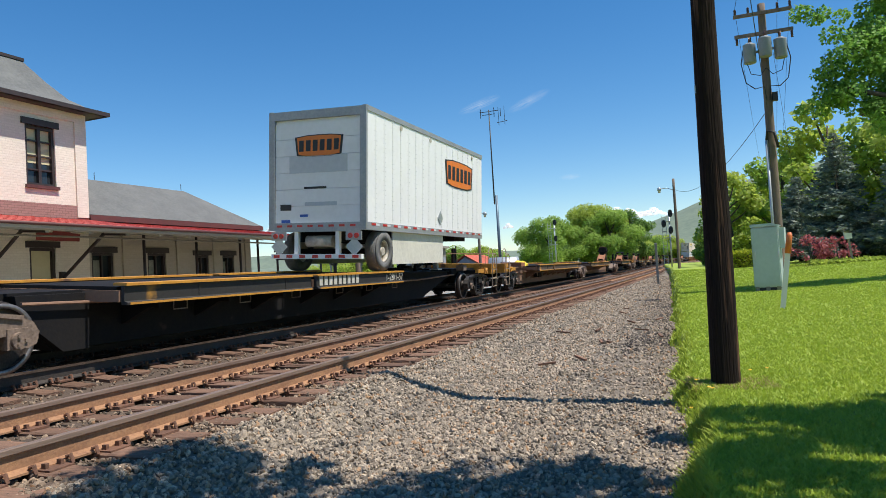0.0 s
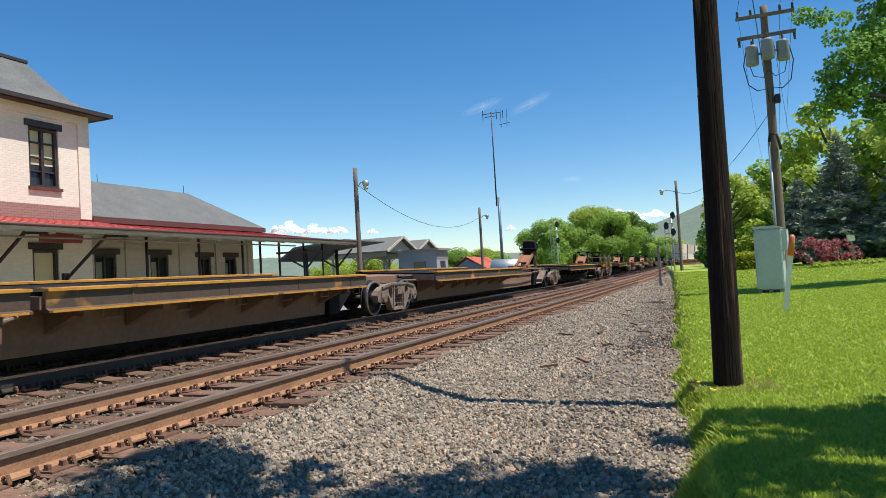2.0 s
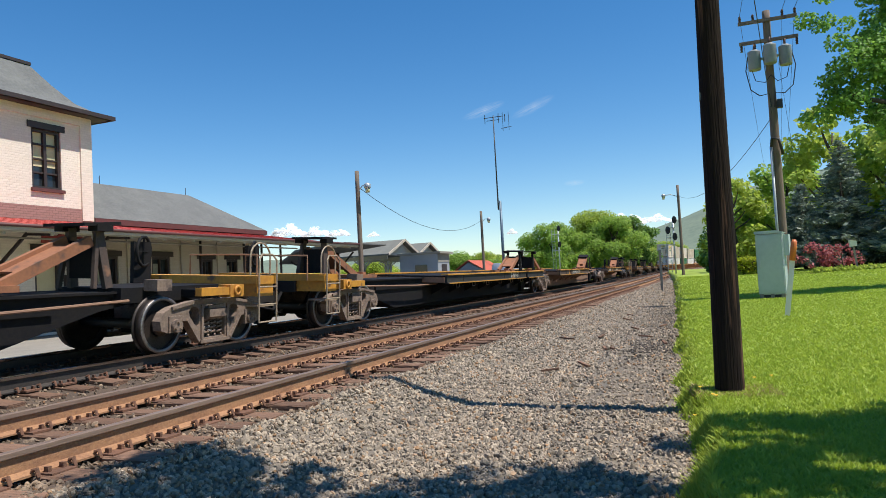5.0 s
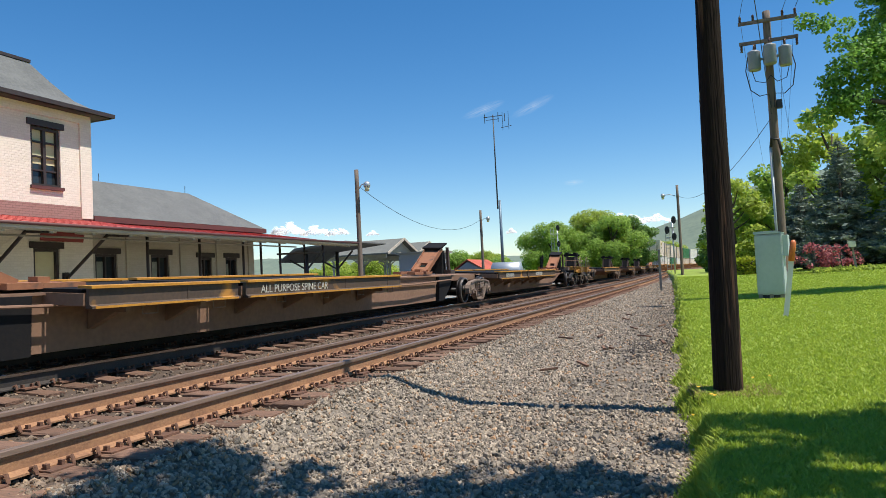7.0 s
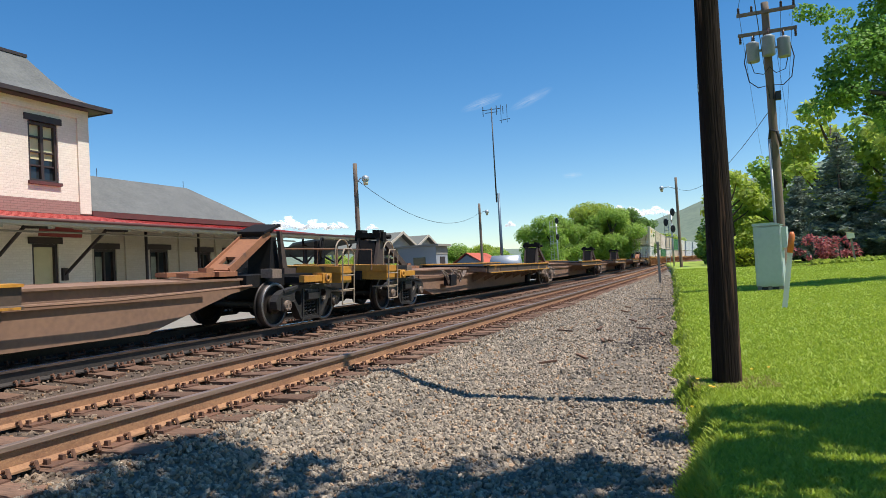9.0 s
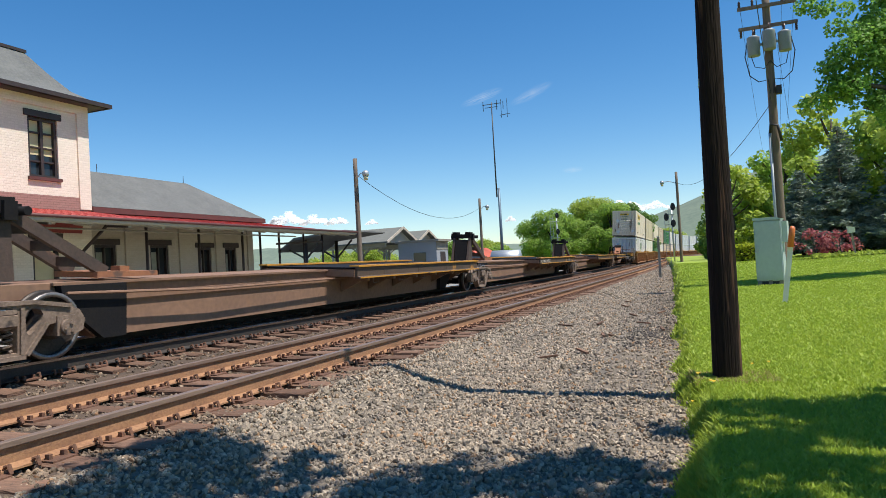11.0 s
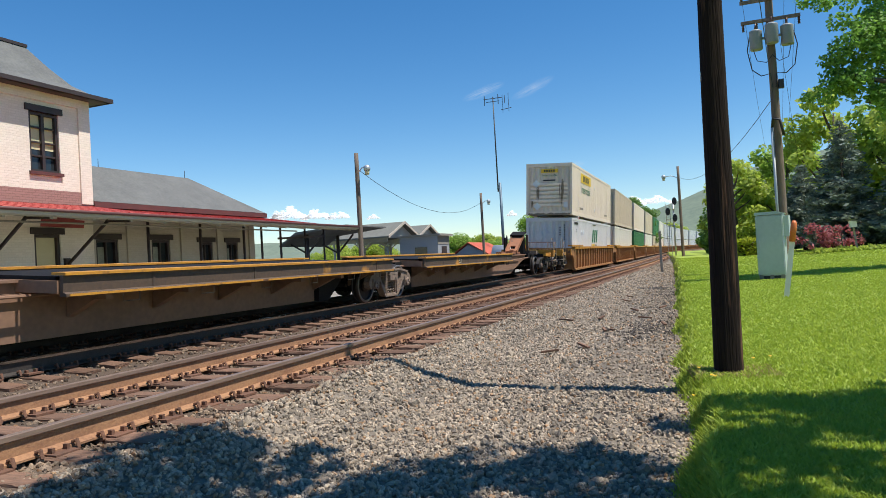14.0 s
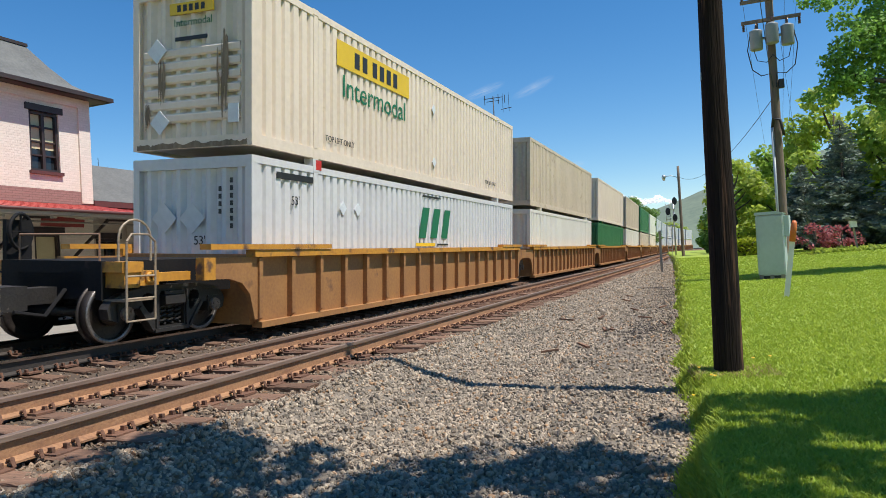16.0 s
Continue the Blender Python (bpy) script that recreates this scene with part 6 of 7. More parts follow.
def signal_head(parent, x, z, y=-0.25, k=0.8):
    h = part("signal_head", disc(bm_new(), (0, 0, 0), 0, 0.42, 0, 0.06, 20), M["signal"], parent, at=pose(x, y, z, 0, 0, -90) @ Matrix.Diagonal((k, 0.66 * k, 1.1 * k, 1)))
    hood = bm_new()
    for k in range(3):
        a = math.tau * k / 3 + 0.5
        tube(hood, [(0.06, 0.2 * math.cos(a), 0.2 * math.sin(a)), (0.32, 0.2 * math.cos(a), 0.2 * math.sin(a))], 0.1, 10)
    part("hood", hood, M["signal"], h)
    return h


def signal_mast(x, y, zb, h, heads, label, ladder=0.45):
    t = thing("railway_signal", label, "railway signal", "signals along the line", at=(x, y, zb))
    part("mast", tube(bm_new(), [(0, 0, 0), (0, 0, h)], 0.08, 8), M["silver"], t)
    b = bm_new()
    for dx in (-ladder, -ladder - 0.38):
        tube(b, [(dx, 0, 0), (dx, 0, h - 0.3)], 0.025, 5)
    z = 0.3
    while z < h - 0.3:
        tube(b, [(-ladder, 0, z), (-ladder - 0.38, 0, z)], 0.018, 5)
        z += 0.32
    part("ladder", b, M["silver"], t)
    for z in [hz for _, hz in heads]:
        part("walkway", box(bm_new(), -ladder - 0.4, 0.2, -0.25, 0.35, z - 0.75, z - 0.7), M["silver"], t)
    for hx, hz in heads:
        signal_head(t, hx, hz)
    part("base", box(bm_new(), -0.4, 0.4, -0.4, 0.4, -0.2, 0.25), M["concrete"], t)
    return t


signal_mast(-17.6, 85, -0.6, 7.3, [(0.15, 7.0), (0.15, 5.0)], "black two-head railway signal on a mast with a ladder")
signal_mast(-3.3, 70, -0.5, 6.0, [(0.15, 5.9), (-0.5, 4.95), (0.12, 4.3)], "railway signal with three black round heads", 0.3)

wp = thing("marker_post", "slim pale grey post in the gravel", "post", at=(-2.95, 44, -0.55))
part("post", prism(bm_new(), [(-0.07, -0.05), (0.07, -0.05), (0.07, 0.05), (-0.07, 0.05)], 2, 0, 2.55), M["concrete"], wp)
part("cap", prism(bm_new(), [(-0.085, -0.065), (0.085, -0.065), (0.085, 0.065), (-0.085, 0.065)], 2, 2.55, 2.6), M["silver"], wp)

cab = thing("equipment_cabinet", "pale green-grey metal equipment cabinet on short legs in the lawn", "cabinet", at=pose(1.63, 22.5, -0.2, 0, 0, -12) @ Matrix.Diagonal((1.02, 1.02, 1.15, 1)))
b = bm_new()
box(b, -0.36, 0.36, -0.3, 0.3, 0.18, 1.72)
bmesh.ops.bevel(b, geom=b.edges[:], offset=0.02, segments=2, affect="EDGES")
part("body", b, M["cabinet"], cab)
b = bm_new()
prism(b, [(-0.36, 1.725), (0.36, 1.725), (0.38, 1.75), (0.2, 1.8), (-0.36, 1.8), (-0.38, 1.76)], 1, -0.33, 0.33)
part("lid", b, M["cabinet"], cab)
b = box(bm_new(), -0.335, 0.335, -0.318, -0.3, 0.24, 1.68)
d = part("door", b, M["cabinet"], cab)
part("handle", box(bm_new(), -0.3, -0.26, -0.35, -0.318, 0.9, 1.1), M["silver"], d)
b = bm_new()
for z in (0.4, 0.95, 1.5):
    tube(b, [(0.335, -0.325, z), (0.335, -0.325, z + 0.12)], 0.014, 6)
part("hinge", b, M["silver"], d)
part("side_box", box(bm_new(), 0.362, 0.5, -0.2, 0.2, 1.15, 1.68), M["cabinet"], cab)
part("plinth", box(bm_new(), -0.33, 0.33, -0.26, 0.26, 0.02, 0.178), M["signal"], cab)
for x in (-0.28, 0.0, 0.28):
    for y in (-0.2, 0.2):
        part("leg", box(bm_new(), x - 0.05, x + 0.05, y - 0.1, y + 0.04, -0.12, 0.2), M["concrete"], cab)

mk = thing("cable_marker", "leaning white marker post with an orange top", "marker post", at=pose(1.38, 16.1, -0.2, 0, 8.5, 0) @ Matrix.Diagonal((1.13, 1.13, 1.13, 1)))
part("post", prism(bm_new(), [(-0.045, -0.012), (0.045, -0.012), (0.045, 0.012), (-0.045, 0.012)], 2, 0, 1.12), M["offwhite"], mk)
part("cap", tube(bm_new(), [(0, 0, 1.05), (0, 0, 1.38), (0, 0, 1.44)], [0.055, 0.055, 0.03], 10), M["markerorange"], mk, "faded orange round cap")

# ---- trees, hedges, beds ----
def leaf_material(name, a, b, glow=0.5):
    """Leaves: two greens varied leaf by leaf; light passes through them in part."""
    m = bpy.data.materials.new(name)
    m.use_nodes = True
    n, l = m.node_tree.nodes, m.node_tree.links
    ps, out = n["Principled BSDF"], n["Material Output"]
    geo = n.new("ShaderNodeNewGeometry")
    mix = n.new("ShaderNodeMix")
    mix.data_type = "RGBA"
    mix.inputs[6].default_value, mix.inputs[7].default_value = (*a, 1), (*b, 1)
    l.new(geo.outputs["Random Per Island"], mix.inputs["Factor"])
    l.new(mix.outputs[2], ps.inputs["Base Color"])
    ps.inputs["Roughness"].default_value = 0.6
    tr, ms = n.new("ShaderNodeBsdfTranslucent"), n.new("ShaderNodeMixShader")
    l.new(mix.outputs[2], tr.inputs[0])
    ms.inputs[0].default_value = glow
    l.new(ps.outputs[0], ms.inputs[1]), l.new(tr.outputs[0], ms.inputs[2])
    l.new(ms.outputs[0], out.inputs[0])
    return m


LEAF = dict(
    maple=leaf_material("fresh_green_leaves", (0.3, 0.5, 0.09), (0.12, 0.25, 0.045), 0.55),
    lime=leaf_material("yellow_green_leaves", (0.5, 0.57, 0.1), (0.3, 0.4, 0.065), 0.6),
    mid=leaf_material("mid_green_leaves", (0.38, 0.52, 0.1), (0.22, 0.35, 0.065), 0.6),
    dark=leaf_material("dark_green_leaves", (0.2, 0.32, 0.06), (0.09, 0.18, 0.035)),
    spruce=leaf_material("blue_grey_needles", (0.25, 0.3, 0.23), (0.1, 0.14, 0.11), 0.25),
    red=leaf_material("dark_red_leaves", (0.5, 0.15, 0.16), (0.28, 0.075, 0.085)),
    hedge=leaf_material("yellow_hedge_leaves", (0.5, 0.52, 0.04), (0.26, 0.32, 0.025)),
)
M["trunk"] = material("tree_bark", (0.10, 0.075, 0.055), (0.05, 0.04, 0.03), 0.95, scale=6, fine=40, bump=0.8, stretch=(1, 1, 0.15))


def quads(name, centres, axes_u, axes_v, mat, parent=None, kind="", label=""):
    """Many small flat pieces in one mesh."""
    n = len(centres)
    v = np.stack([centres - axes_u - axes_v * 0.4, centres + axes_u * 0.15 - axes_v, centres + axes_u + axes_v * 0.4, centres - axes_u * 0.15 + axes_v], 1).reshape(-1, 3)
    me = bpy.data.meshes.new(name)
    me.vertices.add(4 * n), me.loops.add(4 * n), me.polygons.add(n)
    me.vertices.foreach_set("co", v.astype(np.float32).ravel())
    me.loops.foreach_set("vertex_index", np.arange(4 * n, dtype=np.int32))
    me.polygons.foreach_set("loop_start", np.arange(0, 4 * n, 4, dtype=np.int32))
    me.update(calc_edges=True)
    me.materials.append(mat)
    ob = part(name, me, None, parent, label)
    return tagged(ob, kind=kind) if kind else ob


def leaf_cloud(rng, clumps, per, size):
    """Leaf places and axes round clump centres (x, y, z, radius)."""
    cs, us, vs = [], [], []
    for x, y, z, r in clumps:
        k = max(8, int(per * r * r))
        d = rng.normal(size=(k, 3))
        d /= np.linalg.norm(d, axis=1)[:, None]
        rad = r * rng.uniform(0.35, 1.08, (k, 1)) ** 0.6
        cs.append(np.array([x, y, z]) + d * rad * np.array([1, 1, 0.72]))
        nrm = d * 0.6 + rng.normal(size=(k, 3)) * 0.6 + np.array([0, 0, 0.6])
        nrm /= np.linalg.norm(nrm, axis=1)[:, None]
        a = np.cross(nrm, rng.normal(size=(k, 3)))
        a /= np.linalg.norm(a, axis=1)[:, None]
        s = size * rng.uniform(0.6, 1.3, (k, 1))
        us.append(a * s), vs.append(np.cross(nrm, a) * s * 0.75)
    return np.concatenate(cs), np.concatenate(us), np.concatenate(vs)


def broad_tree(x, y, h, w, seed, tone, label, size=0.2, per=160, clumps=26, base=None, clear=0.22, squash=1.0, group="trees beyond the tracks"):
    """Trunk, forking limbs and an uneven crown of leaf clumps."""
    rng = np.random.default_rng(seed)
    zb = -0.6 if base is None else base
    t = thing("tree", label, "tree", group, at=(x, y, zb))
    cl = []
    for i in range(clumps):
        f = rng.uniform(clear, 0.97)
        span = math.sin(math.pi * min(1, (f - clear) / (1.02 - clear)) ** 0.75) * 0.5 * w + 0.12 * w
        a, q = rng.uniform(0, math.tau), rng.uniform(0.25, 1.0) ** 0.6
        cl.append((math.cos(a) * span * q, math.sin(a) * span * q * squash, f * h, rng.uniform(0.13, 0.24) * w))
    tr = tube(bm_new(), [(0, 0, 0), (0.02 * w, 0, h * 0.25), (-0.02 * w, 0.02 * w, h * 0.55), (0, 0, h * 0.85)], [0.032 * h, 0.024 * h, 0.014 * h, 0.004 * h], 9)
    part("trunk", tr, M["trunk"], t)
    lb = bm_new()
    for cx, cy, cz, r in cl[:: 2]:
        s = max(h * clear * 0.8, cz - 0.35 * w)
        tube(lb, [(0, 0, s), (cx * 0.5, cy * 0.5, s + (cz - s) * 0.4), (cx, cy, cz)], [0.012 * h, 0.008 * h, 0.003 * h], 5)
    part("limb", lb, M["trunk"], t)
    quads("crown", *leaf_cloud(rng, cl, per, size), LEAF[tone], t)
    return t


def spruce(x, y, h, w, seed, label, base, size=0.15, clear=0.12):
    rng = np.random.default_rng(seed)
    t = thing("spruce_tree", label, "tree", "dark spruces at the lawn's end", at=(x, y, base))
    part("trunk", tube(bm_new(), [(0, 0, 0), (0, 0, h)], [0.025 * h, 0.004 * h], 8), M["trunk"], t)
    cs, us, vs = [], [], []
    z = clear * h
    while z < h * 0.99:
        reach = w / 2 * (1 - z / h) ** 0.8 + 0.1
        for a in rng.uniform(0, math.tau, max(5, int(13 * (1 - z / h) + 5))):
            L = reach * rng.uniform(0.75, 1.12)
            k = max(5, int(L / 0.06))
            f = np.linspace(0.2, 1, k)[:, None]
            d = np.array([math.cos(a), math.sin(a), 0])
            p = np.array([0, 0, z]) + d * f * L + np.array([0, 0, 1]) * (-0.3 * f * L + 0.22 * f**2 * L) + rng.normal(size=(k, 3)) * 0.09
            side = np.cross(d, [0, 0, 1])
            for sgn in (1, -1):
                cs.append(p), us.append((d * 0.7 + side * sgn * 0.8 + rng.normal(size=(k, 3)) * 0.25) * size)
                vs.append((np.array([0, 0, 1]) * 0.35 + rng.normal(size=(k, 3)) * 0.25) * size * 0.7)
        z += h * 0.032
    quads("crown", np.concatenate(cs), np.concatenate(us), np.concatenate(vs), LEAF["spruce"], t)
    return t


# trees past the station and tracks
for x, y, h, w, s, tone in ((-22.5, 104, 8.6, 8.5, 11, "mid"), (-17.2, 112, 11.0, 8.5, 12, "lime"), (-14.0, 108, 9.4, 7.5, 13, "mid"), (-11.9, 120, 10.0, 6.5, 14, "dark"), (-26.0, 125, 8.0, 8, 15, "dark"),
                            (-19.5, 165, 6.5, 9, 16, "lime"), (-18, 190, 7.5, 9, 17, "lime"), (-16.5, 225, 8, 10, 18, "mid"), (0.0, 128, 4.6, 4, 19, "dark"), (3.6, 150, 9.0, 8, 20, "mid"), (-14, 250, 9, 11, 47, "lime"), (14, 200, 12, 12, 48, "mid"), (-38, 120, 5, 8, 41, "lime"), (-46, 130, 6, 9, 42, "mid"), (-62, 120, 5, 9, 43, "lime"), (-75, 130, 5, 10, 44, "lime"), (-33, 110, 4, 6, 45, "mid")):
    broad_tree(x, y, h, w, s, tone, "leafy green tree in fresh spring leaf beyond the tracks", 0.13, 330, 44)
# trees along the right of the way
for x, y, h, w, s, tone, sz, per in ((2.0, 66, 8.0, 4.6, 21, "lime", 0.2, 130), (4.2, 74, 9.0, 4.5, 22, "lime", 0.2, 130), (1.1, 92, 5.5, 5, 23, "dark", 0.24, 110), (6.8, 70, 10, 7, 24, "mid", 0.22, 120), (9.5, 62, 12.5, 8, 25, "lime", 0.22, 120), (14, 60, 12, 9, 26, "mid", 0.24, 110), (20, 58, 12, 10, 46, "mid", 0.24, 100)):
    broad_tree(x, y, h, w, s, tone, "tall leafy tree behind the lawn", sz, per, 26, base=0.2, clear=0.12, group="trees round the lawn")
broad_tree(12.2, 47, 10.5, 6.0, 27, "lime", "bright yellow-green leafy tree behind the spruces", 0.16, 190, 26, base=0.2, group="trees round the lawn")
spruce(7.3, 46, 7.6, 5.4, 31, "dark blue-green spruce at the lawn's end", 0.15)
spruce(10.4, 43.5, 7.4, 5.6, 32, "dark blue-green spruce with bare lower trunk", 0.2, clear=0.2)
spruce(5.6, 50, 5.6, 4.4, 33, "smaller dark spruce at the lawn's end", 0.15)
spruce(14.2, 46, 8.0, 6, 34, "dark blue-green spruce at the lawn's end", 0.2)
broad_tree(5.1, 41, 1.85, 1.7, 35, "red", "small dark red leaved maple in a planted bed", 0.07, 420, 18, base=-0.05, clear=0.35, group="trees round the lawn")
broad_tree(6.35, 41.3, 1.7, 1.5, 36, "red", "small dark red leaved maple in a planted bed", 0.07, 420, 16, base=-0.05, clear=0.35, group="trees round the lawn")

# the big maple reaching in from the right
big = thing("maple_tree", "big leafy maple with bare limbs reaching over the lawn", "tree", "trees round the lawn", at=(7.6, 24, 0.0))
rb = np.random.default_rng(77)
limbs = [((0, 0, 3.2), (-1.8, -0.5, 5.2), (-3.2, -0.8, 5.6), (-3.6, -0.8, 5.8)), ((0, 0, 4.0), (-1.6, 0.2, 6.4), (-2.6, 0.3, 7.2), (-3.4, -0.2, 7.0)), ((0, 0, 4.6), (-0.8, 0.3, 8.0), (-1.6, 0, 11.2)), ((0, 0, 5), (1.6, 0.4, 8.0), (2.5, 0, 10.5)), ((0, 0, 3.4), (-1.2, 0.5, 4.6), (-2.9, 0.8, 5.2))]
part("trunk", tube(bm_new(), [(0, 0, -0.4), (0.05, 0, 2.5), (0, 0.05, 5.5), (0, 0, 10.5)], [0.42, 0.34, 0.26, 0.06], 12), M["trunk"], big)
cl = []
for L in limbs:
    part("limb", tube(bm_new(), L, [0.17, 0.1, 0.06, 0.03][: len(L)], 7), M["trunk"], big)
for x, y, z, r in ((-4.75, -0.8, 9.35, 0.55), (-4.35, -0.8, 9.0, 0.5), (-3.6, -0.6, 8.2, 0.55), (-3.1, -0.5, 8.4, 0.5), (-3.9, -0.8, 7.55, 0.62), (-4.5, -0.8, 7.0, 0.62), (-3.3, -0.6, 7.3, 0.8), (-4.7, -0.7, 6.35, 0.5), (-3.9, -0.7, 6.6, 0.7), (-2.9, -0.5, 6.5, 0.9), (-5.05, -0.8, 6.0, 0.35), (-4.2, -0.7, 6.0, 0.5), (-3.4, -0.6, 5.7, 0.6), (-2.6, -0.4, 5.6, 0.8), (-2.9, -0.4, 4.9, 0.6), (-2.2, -0.2, 4.9, 0.7), (-1.7, -0.4, 7.3, 1.0), (-1.6, 0, 8.9, 0.9), (-2.0, 0, 10.0, 0.8), (-1.2, 0, 10.8, 0.9), (-0.8, 0, 6.2, 1.1), (0, 0, 9.6, 1.2), (1, 0.2, 8, 1.3), (2.0, 0, 10, 1.2), (0.3, 0, 11.4, 1.0), (-2.4, 0, 10.9, 0.55), (-2.9, -0.2, 10.6, 0.4), (0.2, 0.3, 4.6, 1.1), (-2.7, 0.2, 8.2, 0.8), (-2.2, 0.2, 6.6, 0.9), (-1.6, 0.4, 5.4, 1.0), (-2.4, 0.5, 7.2, 0.9), (-2.6, 0.4, 9.2, 0.6), (-1.9, 0.5, 9.0, 0.8), (-3.0, 0.3, 9.9, 0.5), (-3.2, 0.2, 11.2, 0.5), (-2.3, 0.2, 11.8, 0.6)):
    for _ in range(3):
        o = rb.normal(size=3) * r * 0.45
        cl.append((x + o[0] + (0.65 if x < -2.8 else 0.3), y + o[1], 4.6 + (z - 4.9) * 0.79 + o[2], r * rb.uniform(0.5, 0.8)))
quads("crown", *leaf_cloud(rb, cl, 1300, 0.058), LEAF["maple"], big)

# tree beside the camera: out of view, its shade lies over the gravel and the lawn
shade = thing("maple_tree", "leafy maple beside the way, its shade on gravel and grass", "tree", "trees round the lawn", at=(5.4, 1.0, -0.3))
rs = np.random.default_rng(5)
part("trunk", tube(bm_new(), [(0, 0, 0), (0.05, 0, 2.5), (-0.1, 0, 5.0), (-0.4, 0, 9.0)], [0.3, 0.25, 0.2, 0.06], 10), M["trunk"], shade)
cl = []
for i in range(700):
    x, y, z, r = rs.uniform(-7.2, 2.4), rs.uniform(-4.0, 5.8), rs.uniform(6.0, 8.8), rs.uniform(0.3, 0.6)
    reach = np.interp(x - 0.49 * (z - 7), [-7.0, -6.6, -5.2, -4.4, -3.9, -2.9, -2.2, -1.6, -0.6], [2.8, 3.1, 3.6, 4.2, 4.5, 5.3, 5.8, 5.9, 6.2])
    if x - 0.49 * (z - 7) > -6.3 + r and y + 0.8 * r < reach and (i % 2 or y < 2.4 or r < 0.4):
        cl.append((x, y, z, r))
for x, y, z, r in cl[::12]:
    part("limb", tube(bm_new(), [(-0.1, 0, 4.2), (x * 0.5, y * 0.5, z * 0.5 + 2.4), (x, y, z)], [0.09, 0.06, 0.02], 5), M["trunk"], shade)
quads("crown", *leaf_cloud(rs, cl, 600, 0.1), LEAF["maple"], shade)

# hedge, planted bed, bird house
def leaf_block(name, x0, x1, y0, y1, z0, z1, tone, label, category, n, size, seed):
    r = np.random.default_rng(seed)
    t = thing(name, label, category)
    c = r.uniform((x0, y0, z0), (x1, y1, z1), (n, 3))
    f = r.integers(0, 3, n)
    c[f == 0, 2] = z1 + r.normal(size=(f == 0).sum()) * 0.05
    c[f == 1, 1] = y0 + r.normal(size=(f == 1).sum()) * 0.06
    a = r.normal(size=(n, 3))
    a /= np.linalg.norm(a, axis=1)[:, None]
    b = np.cross(a, r.normal(size=(n, 3)))
    b /= np.linalg.norm(b, axis=1)[:, None]
    quads("foliage", c, a * size, b * size * 0.7, LEAF[tone], t)
    part("stem", box(bm_new(), x0 + 0.1, x1 - 0.1, y0 + 0.15, y1 - 0.1, z0 - 0.4, z1 - 0.2), M["trunk"], t)
    return t


leaf_block("hedge", 0.9, 4.4, 46, 48.0, 0.1, 1.2, "hedge", "clipped yellow-green hedge at the lawn's end", "hedge", 2600, 0.1, 3)
leaf_block("flower_bed", 4.9, 8.2, 39.8, 41.2, 0.1, 0.42, "lime", "low green plants in a bordered bed", "plants", 1500, 0.09, 4)
leaf_block("bushes", 6.5, 12.5, 48, 50, 0.2, 1.3, "dark", "dark shrubs under the spruces", "shrubs", 2500, 0.14, 6)
leaf_block("bushes", -0.6, 1.6, 74, 76, 0, 1.6, "dark", "dark shrubs beside the gravel way", "shrubs", 1500, 0.16, 7)
bd = thing("bed_border", "dark timber border round a planted bed", "border", at=(0, 0, 0))
for a, b in (((4.7, 39.6), (8.4, 39.4)), ((4.7, 39.6), (4.9, 41.3))):
    part("timber", beam(bm_new(), (*a, 0.12), (*b, 0.12), 0.18, 0.22), M["tie"], bd)
bh = thing("bird_house", "small white bird house on a leaning post", "bird house", at=pose(6.85, 40.2, 0.1, 0, -6, 0))
part("post", box(bm_new(), -0.045, 0.045, -0.045, 0.045, -0.2, 1.4), M["concrete"], bh)
part("house", prism(bm_new(), [(-0.16, 1.4), (0.16, 1.4), (0.16, 1.66), (-0.16, 1.76)], 1, -0.14, 0.14), M["offwhite"], bh)
part("roof", prism(bm_new(), [(-0.22, 1.79), (0.22, 1.66), (0.22, 1.69), (-0.22, 1.82)], 1, -0.18, 0.18), M["concrete"], bh)

# ---- hills and clouds ----
M["hill"] = material("wooded_hillside", (0.17, 0.21, 0.15), (0.115, 0.155, 0.115), 0.95, scale=0.012, fine=0.09, bump=0.0, mix=0.4)
def ridge(name, y, pts, depth, label):
    bm = bm_new()
    last = None
    for x, z in pts:
        row = [bm.verts.new((x + 14 * noise.noise((x * 0.01, k, 1)), y + depth * k / 5, -1 + (z + 1) * math.sin(math.pi / 2 * k / 5) + (3 * noise.noise((x * 0.02, k * 2, 4)) if k else 0))) for k in range(6)]
        if last:
            for k in range(5):
                bm.faces.new((last[k], row[k], row[k + 1], last[k + 1])).smooth = True
        last = row
    return tagged(part(name, bm, M["hill"]), label, "hill", kind="structure")


def curve_pts(ctrl, n):
    xs_, zs_ = zip(*ctrl)
    return [(x, float(np.interp(x, xs_, zs_)) + 4 * noise.noise((x * 0.013, 0, 7))) for x in np.linspace(xs_[0], xs_[-1], n)]


ridge("hill_ridge", 1500, curve_pts([(-2600, 80), (-1300, 95), (-1000, 78), (-700, 60), (-480, 52), (-300, 60), (-170, 95), (-90, 122), (0, 158), (120, 205), (300, 230), (700, 180), (1600, 120), (2600, 90)], 120), 500, "long wooded hill ridge in the distance")
ridge("low_rise", 420, curve_pts([(-900, 14), (-500, 16), (-320, 17), (-260, 15), (-160, 9), (-60, 6), (200, 6), (600, 10)], 80), 160, "low green rise beyond the fields")

